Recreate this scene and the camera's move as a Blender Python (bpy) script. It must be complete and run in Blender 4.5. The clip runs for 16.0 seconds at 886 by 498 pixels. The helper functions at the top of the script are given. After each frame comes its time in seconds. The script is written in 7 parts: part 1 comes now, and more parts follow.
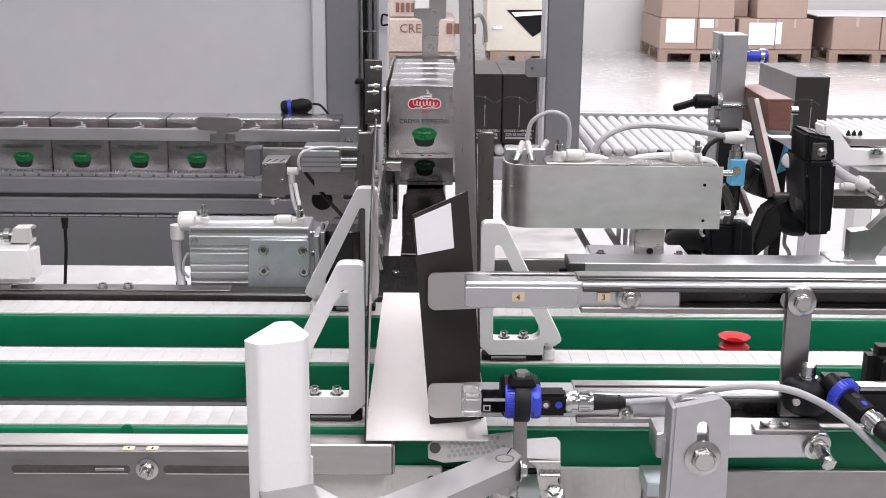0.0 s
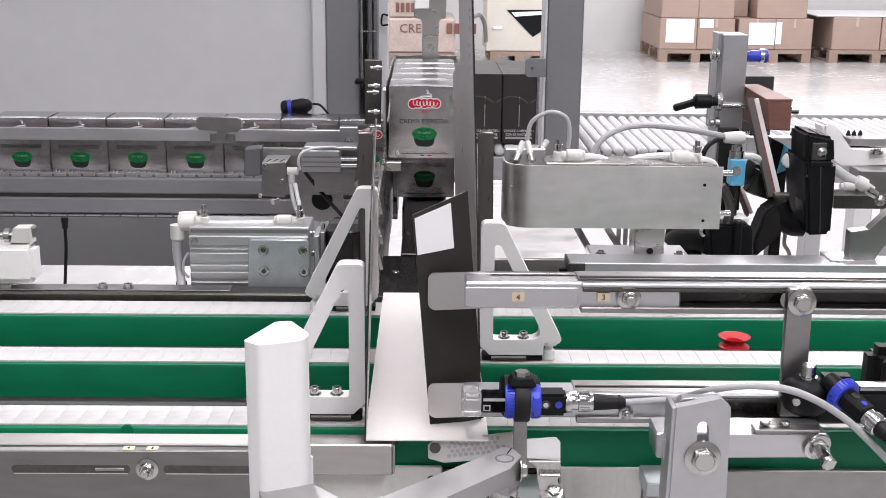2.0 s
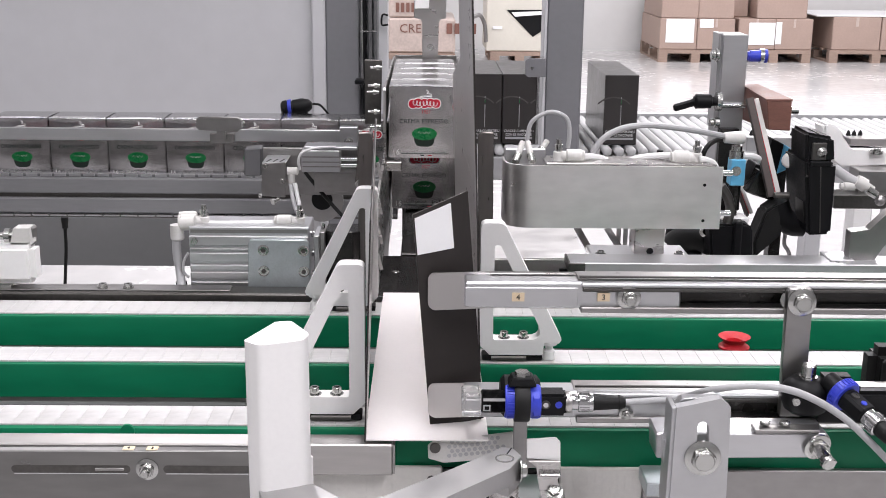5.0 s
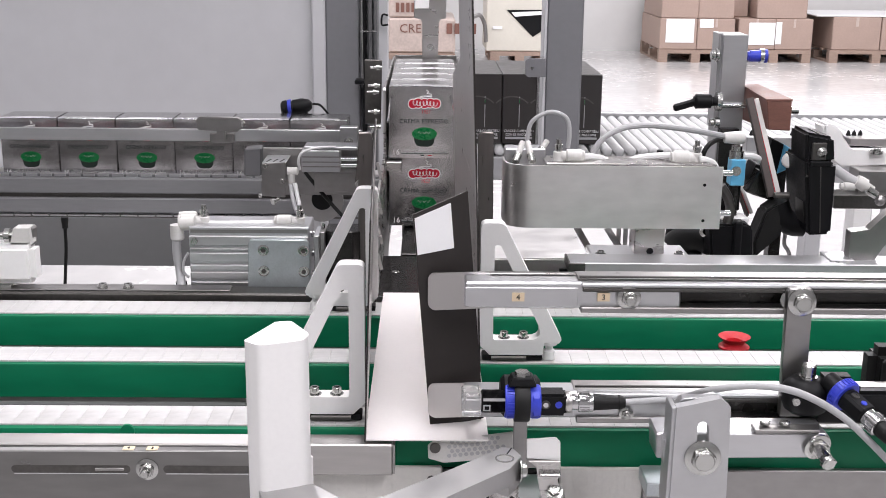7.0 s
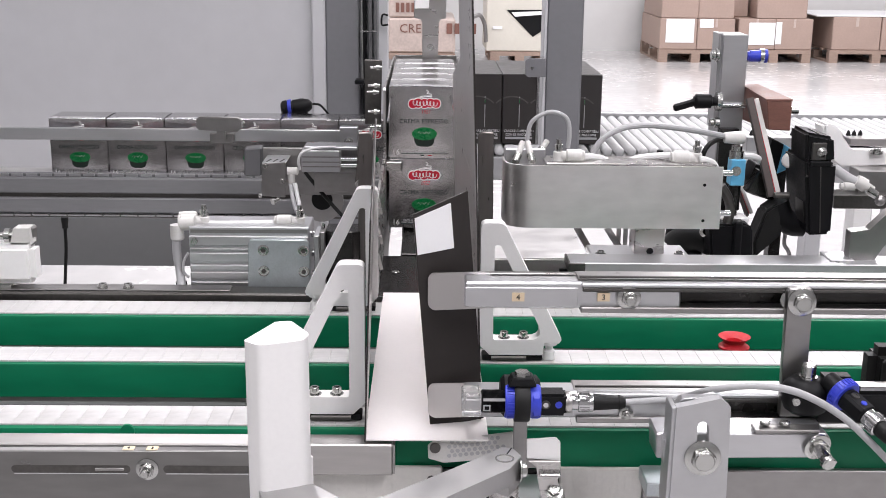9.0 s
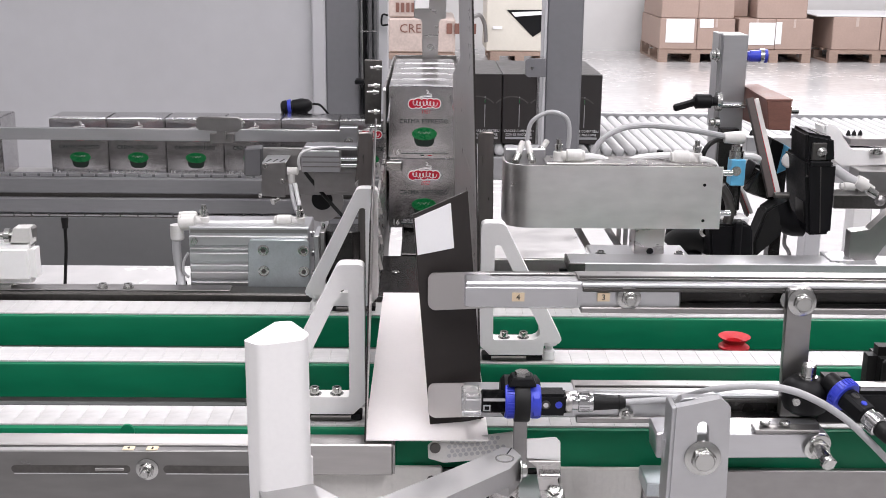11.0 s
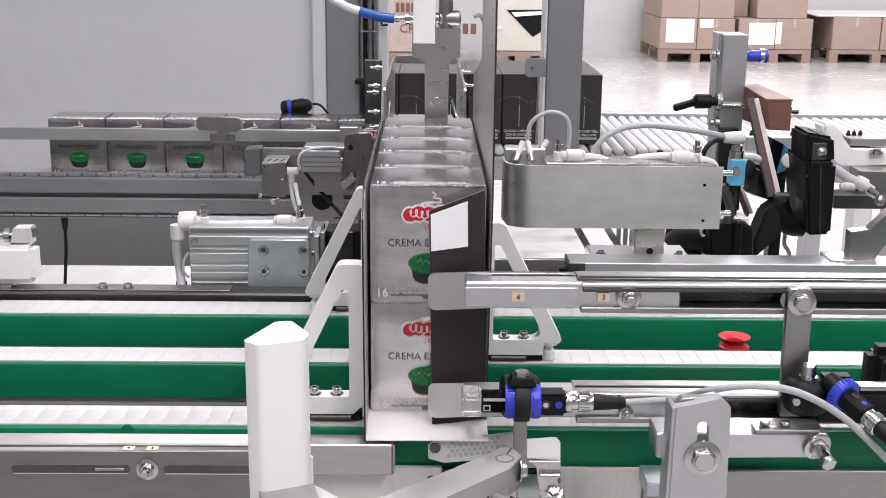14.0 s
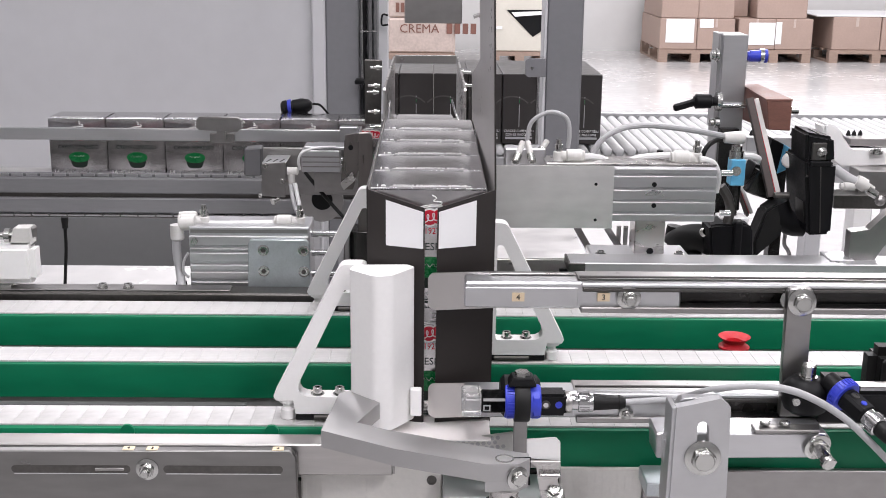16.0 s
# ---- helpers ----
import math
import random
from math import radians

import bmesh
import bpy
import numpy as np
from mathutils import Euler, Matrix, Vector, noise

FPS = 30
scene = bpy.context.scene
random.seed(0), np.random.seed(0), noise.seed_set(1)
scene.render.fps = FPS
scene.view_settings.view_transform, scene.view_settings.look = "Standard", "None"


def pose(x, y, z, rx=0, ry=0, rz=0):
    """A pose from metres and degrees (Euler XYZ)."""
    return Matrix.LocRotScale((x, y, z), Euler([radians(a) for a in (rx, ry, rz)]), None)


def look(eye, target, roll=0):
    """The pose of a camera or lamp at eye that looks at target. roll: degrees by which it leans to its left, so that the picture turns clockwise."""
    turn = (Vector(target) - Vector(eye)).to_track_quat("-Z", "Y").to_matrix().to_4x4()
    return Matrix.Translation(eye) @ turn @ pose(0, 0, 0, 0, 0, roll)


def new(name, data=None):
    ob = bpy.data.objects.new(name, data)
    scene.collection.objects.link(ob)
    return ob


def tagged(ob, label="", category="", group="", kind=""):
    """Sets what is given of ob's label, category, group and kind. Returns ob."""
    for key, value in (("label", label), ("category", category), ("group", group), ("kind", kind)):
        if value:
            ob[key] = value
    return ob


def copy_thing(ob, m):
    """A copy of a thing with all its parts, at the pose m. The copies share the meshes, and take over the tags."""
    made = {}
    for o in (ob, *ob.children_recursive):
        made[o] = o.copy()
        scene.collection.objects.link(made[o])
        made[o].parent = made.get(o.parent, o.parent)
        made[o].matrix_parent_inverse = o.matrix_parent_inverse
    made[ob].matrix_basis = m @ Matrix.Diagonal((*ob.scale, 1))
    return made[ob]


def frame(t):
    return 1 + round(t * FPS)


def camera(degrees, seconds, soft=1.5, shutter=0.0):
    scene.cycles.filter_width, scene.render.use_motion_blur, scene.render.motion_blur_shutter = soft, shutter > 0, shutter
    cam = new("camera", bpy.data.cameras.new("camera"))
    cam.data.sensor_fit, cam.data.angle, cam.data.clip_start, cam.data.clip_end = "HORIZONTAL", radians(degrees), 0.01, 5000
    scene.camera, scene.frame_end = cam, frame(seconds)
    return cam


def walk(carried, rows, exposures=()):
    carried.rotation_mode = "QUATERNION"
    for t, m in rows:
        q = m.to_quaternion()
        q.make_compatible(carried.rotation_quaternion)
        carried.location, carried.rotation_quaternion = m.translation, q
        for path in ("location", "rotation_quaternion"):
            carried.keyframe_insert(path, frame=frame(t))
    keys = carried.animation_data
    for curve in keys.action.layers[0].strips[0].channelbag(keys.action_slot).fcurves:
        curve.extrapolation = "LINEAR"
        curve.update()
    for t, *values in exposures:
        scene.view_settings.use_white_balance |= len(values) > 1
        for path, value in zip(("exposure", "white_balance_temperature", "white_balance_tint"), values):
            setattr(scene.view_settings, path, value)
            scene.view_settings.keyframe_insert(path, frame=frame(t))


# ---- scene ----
# ---------------------------------------------------------------- camera
cam = camera(41.5, 16.0, soft=0.9, shutter=0.5)
walk(cam, [(0.0, look((0.0, 0.0, 1.34), (0.027, 1.9326, 0.8257), 0.6)), (16.0, look((0.0, 0.0, 1.34), (0.027, 1.9326, 0.8257), 0.6))],
     exposures=[(0.0, -0.04, 6360, 15.5), (16.0, -0.04, 6360, 15.5)])

# ---------------------------------------------------------------- light: white hall, unseen lamps added overhead as fill
world = bpy.data.worlds.new("hall_world")
scene.world = world
world.use_nodes = True
world.node_tree.nodes["Background"].inputs[0].default_value = (1.0, 0.99, 0.98, 1)
world.node_tree.nodes["Background"].inputs[1].default_value = 0.25
LIGHTS = [(-1.5, 0.2, 2.9), (0.03, 0.75, 2.9), (1.5, 0.2, 2.9), (-1.5, -1.6, 3.4), (1.6, -1.6, 3.4), (-1.2, 4.8, 4.4), (1.8, 4.2, 4.4), (-2.4, 11.0, 4.4), (3.4, 9.5, 4.4), (7.0, 9.5, 4.4)]
POWERS = [5, 32, 22, 50, 70, 110, 125, 250, 285, 225]
for (lx, ly, lz), power in zip(LIGHTS, POWERS):
    lamp = bpy.data.lights.new("added_fill_lamp", "AREA")
    lamp.shape, lamp.size, lamp.size_y, lamp.energy = "RECTANGLE", 0.5 if ly < 5 else 2.0, 1.8 if ly < 5 else 3.0, power
    lamp.color = (1.0, 0.985, 0.97)
    ob = new("added_fill_lamp", lamp)
    ob.location = (lx, ly, lz - 0.03)


# ---------------------------------------------------------------- materials
def mat(name, color, rough=0.5, metal=0.0, var=0.12, scale=25.0, bump=0.05, stretch=(1, 1, 1), rvar=0.12, coat=0.0, dirt=0.0, glow=0.0, spec=0.5):
    """A surface with coarse and fine variation of colour, gloss and relief."""
    m = bpy.data.materials.new(name)
    m.use_nodes = True
    nt = m.node_tree
    b = nt.nodes["Principled BSDF"]
    tc, mp = nt.nodes.new("ShaderNodeTexCoord"), nt.nodes.new("ShaderNodeMapping")
    mp.inputs["Scale"].default_value = stretch
    nt.links.new(tc.outputs["Object"], mp.inputs["Vector"])
    n1, n2 = nt.nodes.new("ShaderNodeTexNoise"), nt.nodes.new("ShaderNodeTexNoise")
    n1.inputs["Scale"].default_value, n2.inputs["Scale"].default_value = scale, scale * 9
    n1.inputs["Detail"].default_value, n2.inputs["Detail"].default_value = 4, 3
    for n in (n1, n2):
        nt.links.new(mp.outputs["Vector"], n.inputs["Vector"])
    add = nt.nodes.new("ShaderNodeMath")
    add.operation = "MULTIPLY_ADD"
    nt.links.new(n2.outputs["Fac"], add.inputs[0])
    add.inputs[1].default_value = 0.5
    half = nt.nodes.new("ShaderNodeMath")
    half.operation = "MULTIPLY"
    half.inputs[1].default_value = 0.5
    nt.links.new(n1.outputs["Fac"], half.inputs[0])
    nt.links.new(half.outputs[0], add.inputs[2])
    ramp = nt.nodes.new("ShaderNodeValToRGB")
    ramp.color_ramp.elements[0].position, ramp.color_ramp.elements[1].position = 0.32, 0.68
    ramp.color_ramp.elements[0].color = (*[min(1, c * (1 - var)) for c in color], 1)
    ramp.color_ramp.elements[1].color = (*[min(1, c * (1 + var)) for c in color], 1)
    nt.links.new(add.outputs[0], ramp.inputs["Fac"])
    last = ramp.outputs["Color"]
    if dirt:
        n3 = nt.nodes.new("ShaderNodeTexNoise")
        n3.inputs["Scale"].default_value, n3.inputs["Detail"].default_value = scale * 0.35, 6
        nt.links.new(tc.outputs["Object"], n3.inputs["Vector"])
        r3 = nt.nodes.new("ShaderNodeValToRGB")
        r3.color_ramp.elements[0].position, r3.color_ramp.elements[1].position = 0.58, 0.75
        r3.color_ramp.elements[0].color, r3.color_ramp.elements[1].color = (0, 0, 0, 1), (dirt, dirt, dirt, 1)
        nt.links.new(n3.outputs["Fac"], r3.inputs["Fac"])
        mix = nt.nodes.new("ShaderNodeMix")
        mix.data_type = "RGBA"
        nt.links.new(r3.outputs["Color"], mix.inputs["Factor"])
        nt.links.new(last, mix.inputs["A"])
        mix.inputs["B"].default_value = (0.09, 0.085, 0.08, 1)
        last = mix.outputs["Result"]
    nt.links.new(last, b.inputs["Base Color"])
    rr = nt.nodes.new("ShaderNodeMapRange")
    rr.inputs["From Min"].default_value, rr.inputs["From Max"].default_value = 0.3, 0.7
    rr.inputs["To Min"].default_value, rr.inputs["To Max"].default_value = max(0.02, rough - rvar), min(1, rough + rvar)
    nt.links.new(add.outputs[0], rr.inputs["Value"])
    nt.links.new(rr.outputs[0], b.inputs["Roughness"])
    b.inputs["Metallic"].default_value = metal
    b.inputs["Coat Weight"].default_value = coat
    b.inputs["Specular IOR Level"].default_value = spec
    if bump:
        bp = nt.nodes.new("ShaderNodeBump")
        bp.inputs["Strength"].default_value, bp.inputs["Distance"].default_value = bump, 0.002
        nt.links.new(add.outputs[0], bp.inputs["Height"])
        nt.links.new(bp.outputs[0], b.inputs["Normal"])
    if glow:
        b.inputs["Emission Color"].default_value, b.inputs["Emission Strength"].default_value = (*color, 1), glow
    return m


STEEL = mat("brushed_stainless_steel", (0.52, 0.505, 0.495), 0.29, 1.0, 0.04, 6, 0.0, (0.5, 1, 2), 0.05)
STEEL_DULL = mat("dull_stainless_steel", (0.33, 0.32, 0.315), 0.36, 1.0, 0.10, 7, 0.012, (1, 1, 1.5), 0.07)
# brushed steel whose brown-dark colour holds the dark reflection on front faces
STEEL_DARK_REFLECTION = mat("brushed_steel_dark_reflection", (0.17, 0.155, 0.148), 0.30, 0.95, 0.12, 8, 0.010, (2, 1, 0.4), 0.06)
COVER = mat("mottled_brushed_sheet", (0.92, 0.90, 0.89), 0.37, 0.92, 0.09, 6, 0.0, (0.6, 1, 1.5), 0.13)
CHROME = mat("polished_chrome", (0.55, 0.55, 0.555), 0.16, 1.0, 0.03, 15, 0.0, rvar=0.03)
BOLT = mat("zinc_plated_steel", (0.50, 0.50, 0.485), 0.24, 1.0, 0.04, 30, 0.0, rvar=0.05)
ALU = mat("anodised_aluminium", (0.58, 0.58, 0.595), 0.34, 0.9, 0.06, 8, 0.004, (0.4, 1, 2), 0.08)
ALU_MATT = mat("matt_aluminium_plate", (0.52, 0.52, 0.53), 0.42, 0.8, 0.08, 8, 0.01, (0.6, 1, 1), 0.09)
BELT_FRAME = mat("grey_belt_frame", (0.25, 0.25, 0.26), 0.45, 0.4, 0.08, 14, 0.03, (0.3, 1, 2))
ALU_DARK = mat("matt_milled_aluminium", (0.45, 0.445, 0.445), 0.40, 0.85, 0.07, 5, 0.02, (0.7, 1, 1.5), 0.08)
ZINC = mat("blue_grey_zinc_plate", (0.50, 0.54, 0.56), 0.40, 0.75, 0.10, 60, 0.03)
DARK_STEEL = mat("dark_steel", (0.11, 0.105, 0.10), 0.40, 0.9, 0.2, 30, 0.05)
ALU_WORN = mat("worn_grey_aluminium_plate", (0.215, 0.21, 0.205), 0.36, 0.85, 0.14, 6, 0.02, (0.5, 1, 2), 0.10)
BLADE = mat("smooth_stainless_blade", (0.56, 0.54, 0.53), 0.30, 1.0, 0.03, 4, 0.0, rvar=0.03)
WORN_STEEL = mat("worn_stainless_bar", (0.44, 0.425, 0.415), 0.36, 1.0, 0.12, 9, 0.01, (0.3, 1, 2.5), 0.10)
SILL = mat("matt_grey_sill_strip", (0.085, 0.09, 0.088), 0.85, 0.0, 0.1, 12, 0.02, spec=0.1)
BLACKENED = mat("blackened_steel_plate", (0.045, 0.043, 0.042), 0.24, 0.8, 0.15, 6, 0.01, rvar=0.06)
FRAME_GREY = mat("grey_painted_frame", (0.21, 0.21, 0.225), 0.45, 0.1, 0.05, 10, 0.03)
PANEL_GREY = mat("light_grey_guard_panel", (0.60, 0.60, 0.62), 0.42, 0.0, 0.03, 3, 0.02)
PANEL_MID = mat("matt_grey_lower_panel", (0.20, 0.20, 0.205), 0.5, 0.0, 0.05, 5, 0.02)
PANEL_DARK = mat("mid_grey_guard_panel", (0.115, 0.115, 0.12), 0.5, 0.0, 0.05, 5, 0.02)
POM = mat("white_machined_plastic", (0.88, 0.87, 0.865), 0.42, 0.0, 0.02, 30, 0.03)
SLAT = mat("white_chain_plastic", (0.53, 0.522, 0.52), 0.45, 0.0, 0.13, 22, 0.05, (0.5, 1, 1), dirt=0.55)
GREEN = mat("green_polyethylene", (0.001, 0.160, 0.074), 0.45, 0.0, 0.18, 7, 0.05, (0.25, 1, 1), dirt=0.45, spec=0.25)
BLACK = mat("black_plastic", (0.006, 0.006, 0.007), 0.48, 0.0, 0.25, 40, 0.05, spec=0.2)
RUBBER = mat("black_rubber", (0.008, 0.008, 0.008), 0.55, 0.0, 0.2, 90, 0.06, spec=0.3)
BLUE = mat("blue_plastic", (0.035, 0.055, 0.52), 0.38, 0.0, 0.1, 60, 0.03)
BLUE_HOSE = mat("blue_hose_sleeve", (0.008, 0.085, 0.36), 0.35, 0.0, 0.06, 60, 0.02)
CYAN = mat("sky_blue_painted_block", (0.10, 0.38, 0.60), 0.4, 0.0, 0.06, 60, 0.03)
RED = mat("red_silicone", (0.48, 0.012, 0.020), 0.4, 0.0, 0.1, 60, 0.03)
PHENOLIC = mat("brown_phenolic_resin", (0.19, 0.085, 0.065), 0.5, 0.0, 0.2, 40, 0.06, (1, 1, 6))
HOSE = mat("grey_hose", (0.42, 0.42, 0.43), 0.38, 0.0, 0.04, 30, 0.02)
ROLLER = mat("pale_grey_roller_plastic", (0.58, 0.58, 0.585), 0.38, 0.0, 0.06, 20, 0.02)
HOSE_WHITE = mat("white_hose", (0.72, 0.72, 0.72), 0.35, 0.0, 0.04, 30, 0.02)
FITTING = mat("pale_grey_fitting_plastic", (0.62, 0.61, 0.59), 0.42, 0.0, 0.05, 60, 0.02)
CARTON_OUT = mat("dark_printed_carton", (0.024, 0.020, 0.019), 0.5, 0.0, 0.12, 60, 0.04, spec=0.35)
CARTON_GLOSS = mat("varnished_dark_carton", (0.026, 0.022, 0.021), 0.34, 0.0, 0.06, 6, 0.0, coat=0.25, rvar=0.05)
CARTON_IN = mat("white_carton_lining", (0.86, 0.82, 0.81), 0.6, 0.0, 0.02, 40, 0.03)
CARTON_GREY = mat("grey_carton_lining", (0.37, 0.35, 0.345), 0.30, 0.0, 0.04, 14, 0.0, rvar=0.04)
PAPER = mat("white_label_paper", (0.84, 0.84, 0.85), 0.6, 0.0, 0.01, 50, 0.01)
TAG = mat("cream_tag", (0.72, 0.58, 0.40), 0.5, 0.0, 0.04, 100, 0.02)
INK = mat("dark_ink", (0.02, 0.02, 0.02), 0.5, 0.0, 0.1, 50, 0.0)
FOIL = mat("silver_foil_carton", (0.58, 0.565, 0.57), 0.20, 1.0, 0.20, 7, 0.05, (1, 1, 2.2), 0.05)
FOIL_HIGHLIGHT = mat("silver_foil_edge_highlight", (0.66, 0.66, 0.67), 0.26, 1.0, 0.06, 16, 0.02)
PRINT_RED = mat("red_print", (0.52, 0.008, 0.030), 0.35, 0.1, 0.1, 60, 0.0)
PRINT_FOIL_RED = mat("red_foil_print", (0.40, 0.12, 0.13), 0.25, 0.9, 0.1, 60, 0.0)
PRINT_GREEN = mat("green_print", (0.004, 0.17, 0.045), 0.30, 0.2, 0.12, 40, 0.0)
PRINT_DARK_GREEN = mat("dark_capsule_print", (0.012, 0.022, 0.016), 0.35, 0.1, 0.1, 40, 0.0)
PRINT_DARK = mat("black_print", (0.016, 0.030, 0.026), 0.35, 0.2, 0.1, 40, 0.0)
LINK_SIDE = mat("brownish_grey_painted_steel", (0.07, 0.055, 0.052), 0.45, 0.3, 0.15, 30, 0.03)
PRINT_PALE = mat("pale_foil_print", (0.60, 0.60, 0.60), 0.32, 0.75, 0.1, 40, 0.0)
PRINT_WHITE = mat("white_print", (0.80, 0.80, 0.80), 0.4, 0.0, 0.02, 40, 0.0)
FLOOR = mat("pale_epoxy_floor", (0.62, 0.61, 0.61), 0.22, 0.0, 0.03, 1.2, 0.01, coat=0.2)
WALL = mat("white_hall_wall", (0.66, 0.66, 0.66), 0.7, 0.0, 0.03, 1.0, 0.02)
UPPER_WALL = mat("dark_unseen_upper_wall", (0.10, 0.10, 0.105), 0.6, 0.0, 0.08, 0.8, 0.02)
REFLECTION_WALL = mat("grey_unseen_reflection_wall", (0.33, 0.33, 0.33), 0.7, 0.0, 0.06, 1.0, 0.02)
CEIL = mat("white_ceiling", (0.75, 0.75, 0.75), 0.8, 0.0, 0.02, 1.0, 0.0)
LAMP = mat("lamp_diffuser", (1.0, 0.985, 0.97), 0.5, 0.0, 0.0, 5, 0.0, glow=6.0)
CARDBOARD = mat("brown_cardboard", (0.40, 0.295, 0.25), 0.7, 0.0, 0.08, 6, 0.03)
CARDBOARD_SIDE = mat("pale_shrink_wrapped_cardboard", (0.52, 0.43, 0.39), 0.4, 0.0, 0.16, 4, 0.05)
WOOD = mat("pallet_wood", (0.33, 0.24, 0.195), 0.75, 0.0, 0.25, 8, 0.1, (1, 6, 6))
CREAM = mat("cream_machine_paint", (0.66, 0.63, 0.56), 0.45, 0.0, 0.03, 4, 0.02)
RIBBED = mat("pale_ribbed_panel", (0.74, 0.72, 0.69), 0.5, 0.0, 0.05, 30, 0.02)

# ---------------------------------------------------------------- building helpers
ORIGIN = {}


def mesh_of(name, bm, material, origin):
    bmesh.ops.translate(bm, verts=bm.verts, vec=-Vector(origin))
    bmesh.ops.recalc_face_normals(bm, faces=bm.faces)
    me = bpy.data.meshes.new(name)
    bm.to_mesh(me)
    bm.free()
    me.materials.append(material)
    me.shade_smooth()
    me.set_sharp_from_angle(angle=radians(32))
    return me


def thing(name, label, category, at=(0, 0, 0), group="", kind=""):
    e = new(name)
    e.location = at
    e.empty_display_size = 0.02
    ORIGIN[e.name] = Vector(at)
    return tagged(e, label, category, group, kind)


def part(name, bm, material, parent, label="", hinge=None):
    o = Vector(hinge) if hinge else ORIGIN[parent.name]
    ob = new(name, mesh_of(name, bm, material, o))
    ob.parent = parent
    ob.location = o - ORIGIN[parent.name]
    ORIGIN[ob.name] = o
    return tagged(ob, label)


def solid(name, bm, material, label, category, at=(0, 0, 0), group="", kind=""):
    ob = new(name, mesh_of(name, bm, material, at))
    ob.location = at
    ORIGIN[ob.name] = Vector(at)
    return tagged(ob, label, category, group, kind)


def B():
    return bmesh.new()


def bevelled(bm, faces, bev, seg=1):
    if bev:
        edges = list({e for f in faces for e in f.edges})
        bmesh.ops.bevel(bm, geom=edges, offset=bev, segments=seg, affect="EDGES", clamp_overlap=True)


def box(bm, x0, x1, y0, y1, z0, z1, bev=0.0, seg=1):
    v = [bm.verts.new((x, y, z)) for z in (z0, z1) for y in (y0, y1) for x in (x0, x1)]
    fs = [bm.faces.new([v[i] for i in q]) for q in ((0, 2, 3, 1), (4, 5, 7, 6), (0, 1, 5, 4), (2, 6, 7, 3), (0, 4, 6, 2), (1, 3, 7, 5))]
    bevelled(bm, fs, bev, seg)
    return bm


def extrude(bm, lower, upper, bev=0.0, seg=1):
    """A solid between two outlines with the same number of corners."""
    a, b = [bm.verts.new(p) for p in lower], [bm.verts.new(p) for p in upper]
    n = len(a)
    fs = [bm.faces.new(a[::-1]), bm.faces.new(b)]
    fs += [bm.faces.new((a[i], a[(i + 1) % n], b[(i + 1) % n], b[i])) for i in range(n)]
    bevelled(bm, fs, bev, seg)
    return bm


def prism(bm, pts, y0, y1, bev=0.0, seg=1):
    """Outline of (x, z) corners, given depth along y."""
    return extrude(bm, [(x, y0, z) for x, z in pts], [(x, y1, z) for x, z in pts], bev, seg)


def plan(bm, pts, z0, z1, bev=0.0, seg=1):
    return extrude(bm, [(x, y, z0) for x, y in pts], [(x, y, z1) for x, y in pts], bev, seg)


def profile(bm, pts, x0, x1, bev=0.0, seg=1):
    """Outline of (y, z) corners, drawn out along x."""
    return extrude(bm, [(x0, y, z) for y, z in pts], [(x1, y, z) for y, z in pts], bev, seg)


def ring(c, axis, r, n, turn=0.0):
    axis = Vector(axis).normalized()
    u = axis.orthogonal().normalized()
    if abs(axis.z) < 0.9:
        u = Vector((0, 0, 1)).cross(axis).normalized()
    w = axis.cross(u)
    return [Vector(c) + r * (math.cos(2 * math.pi * i / n + turn) * u + math.sin(2 * math.pi * i / n + turn) * w) for i in range(n)]


def cyl(bm, p, q, r, n=20, r2=None, bev=0.0):
    p, q = Vector(p), Vector(q)
    bot, top = ring(p, q - p, r, n), ring(q, q - p, r if r2 is None else r2, n)
    extrude(bm, bot, top, 0)
    if bev:
        d = (q - p).normalized()
    return bm


def lathe(bm, p, axis, stations, n=24):
    """Turned shape: stations of (distance along the axis, radius)."""
    p, axis = Vector(p), Vector(axis).normalized()
    rows = [[bm.verts.new(v) for v in ring(p + axis * d, axis, max(r, 1e-5), n)] for d, r in stations]
    for a, b in zip(rows, rows[1:]):
        for i in range(n):
            bm.faces.new((a[i], a[(i + 1) % n], b[(i + 1) % n], b[i]))
    bm.faces.new(rows[0][::-1])
    bm.faces.new(rows[-1])
    return bm


def tube(bm, pts, r, n=10, steps=8):
    """A hose that bends smoothly through the points."""
    pts = [Vector(p) for p in pts]
    ext = [2 * pts[0] - pts[1]] + pts + [2 * pts[-1] - pts[-2]]
    line = []
    for i in range(1, len(ext) - 2):
        a, b, c, d = ext[i - 1:i + 3]
        for k in range(steps):
            t = k / steps
            line.append(0.5 * (2 * b + (c - a) * t + (2 * a - 5 * b + 4 * c - d) * t * t + (3 * b - a - 3 * c + d) * t ** 3))
    line.append(pts[-1])
    u = (line[1] - line[0]).orthogonal().normalized()
    rows = []
    for i, p in enumerate(line):
        d = (line[min(i + 1, len(line) - 1)] - line[max(i - 1, 0)]).normalized()
        u = (u - d * u.dot(d)).normalized()
        w = d.cross(u)
        rows.append([bm.verts.new(p + r * (math.cos(2 * math.pi * k / n) * u + math.sin(2 * math.pi * k / n) * w)) for k in range(n)])
    for a, b in zip(rows, rows[1:]):
        for i in range(n):
            bm.faces.new((a[i], a[(i + 1) % n], b[(i + 1) % n], b[i]))
    bm.faces.new(rows[0][::-1])
    bm.faces.new(rows[-1])
    return bm


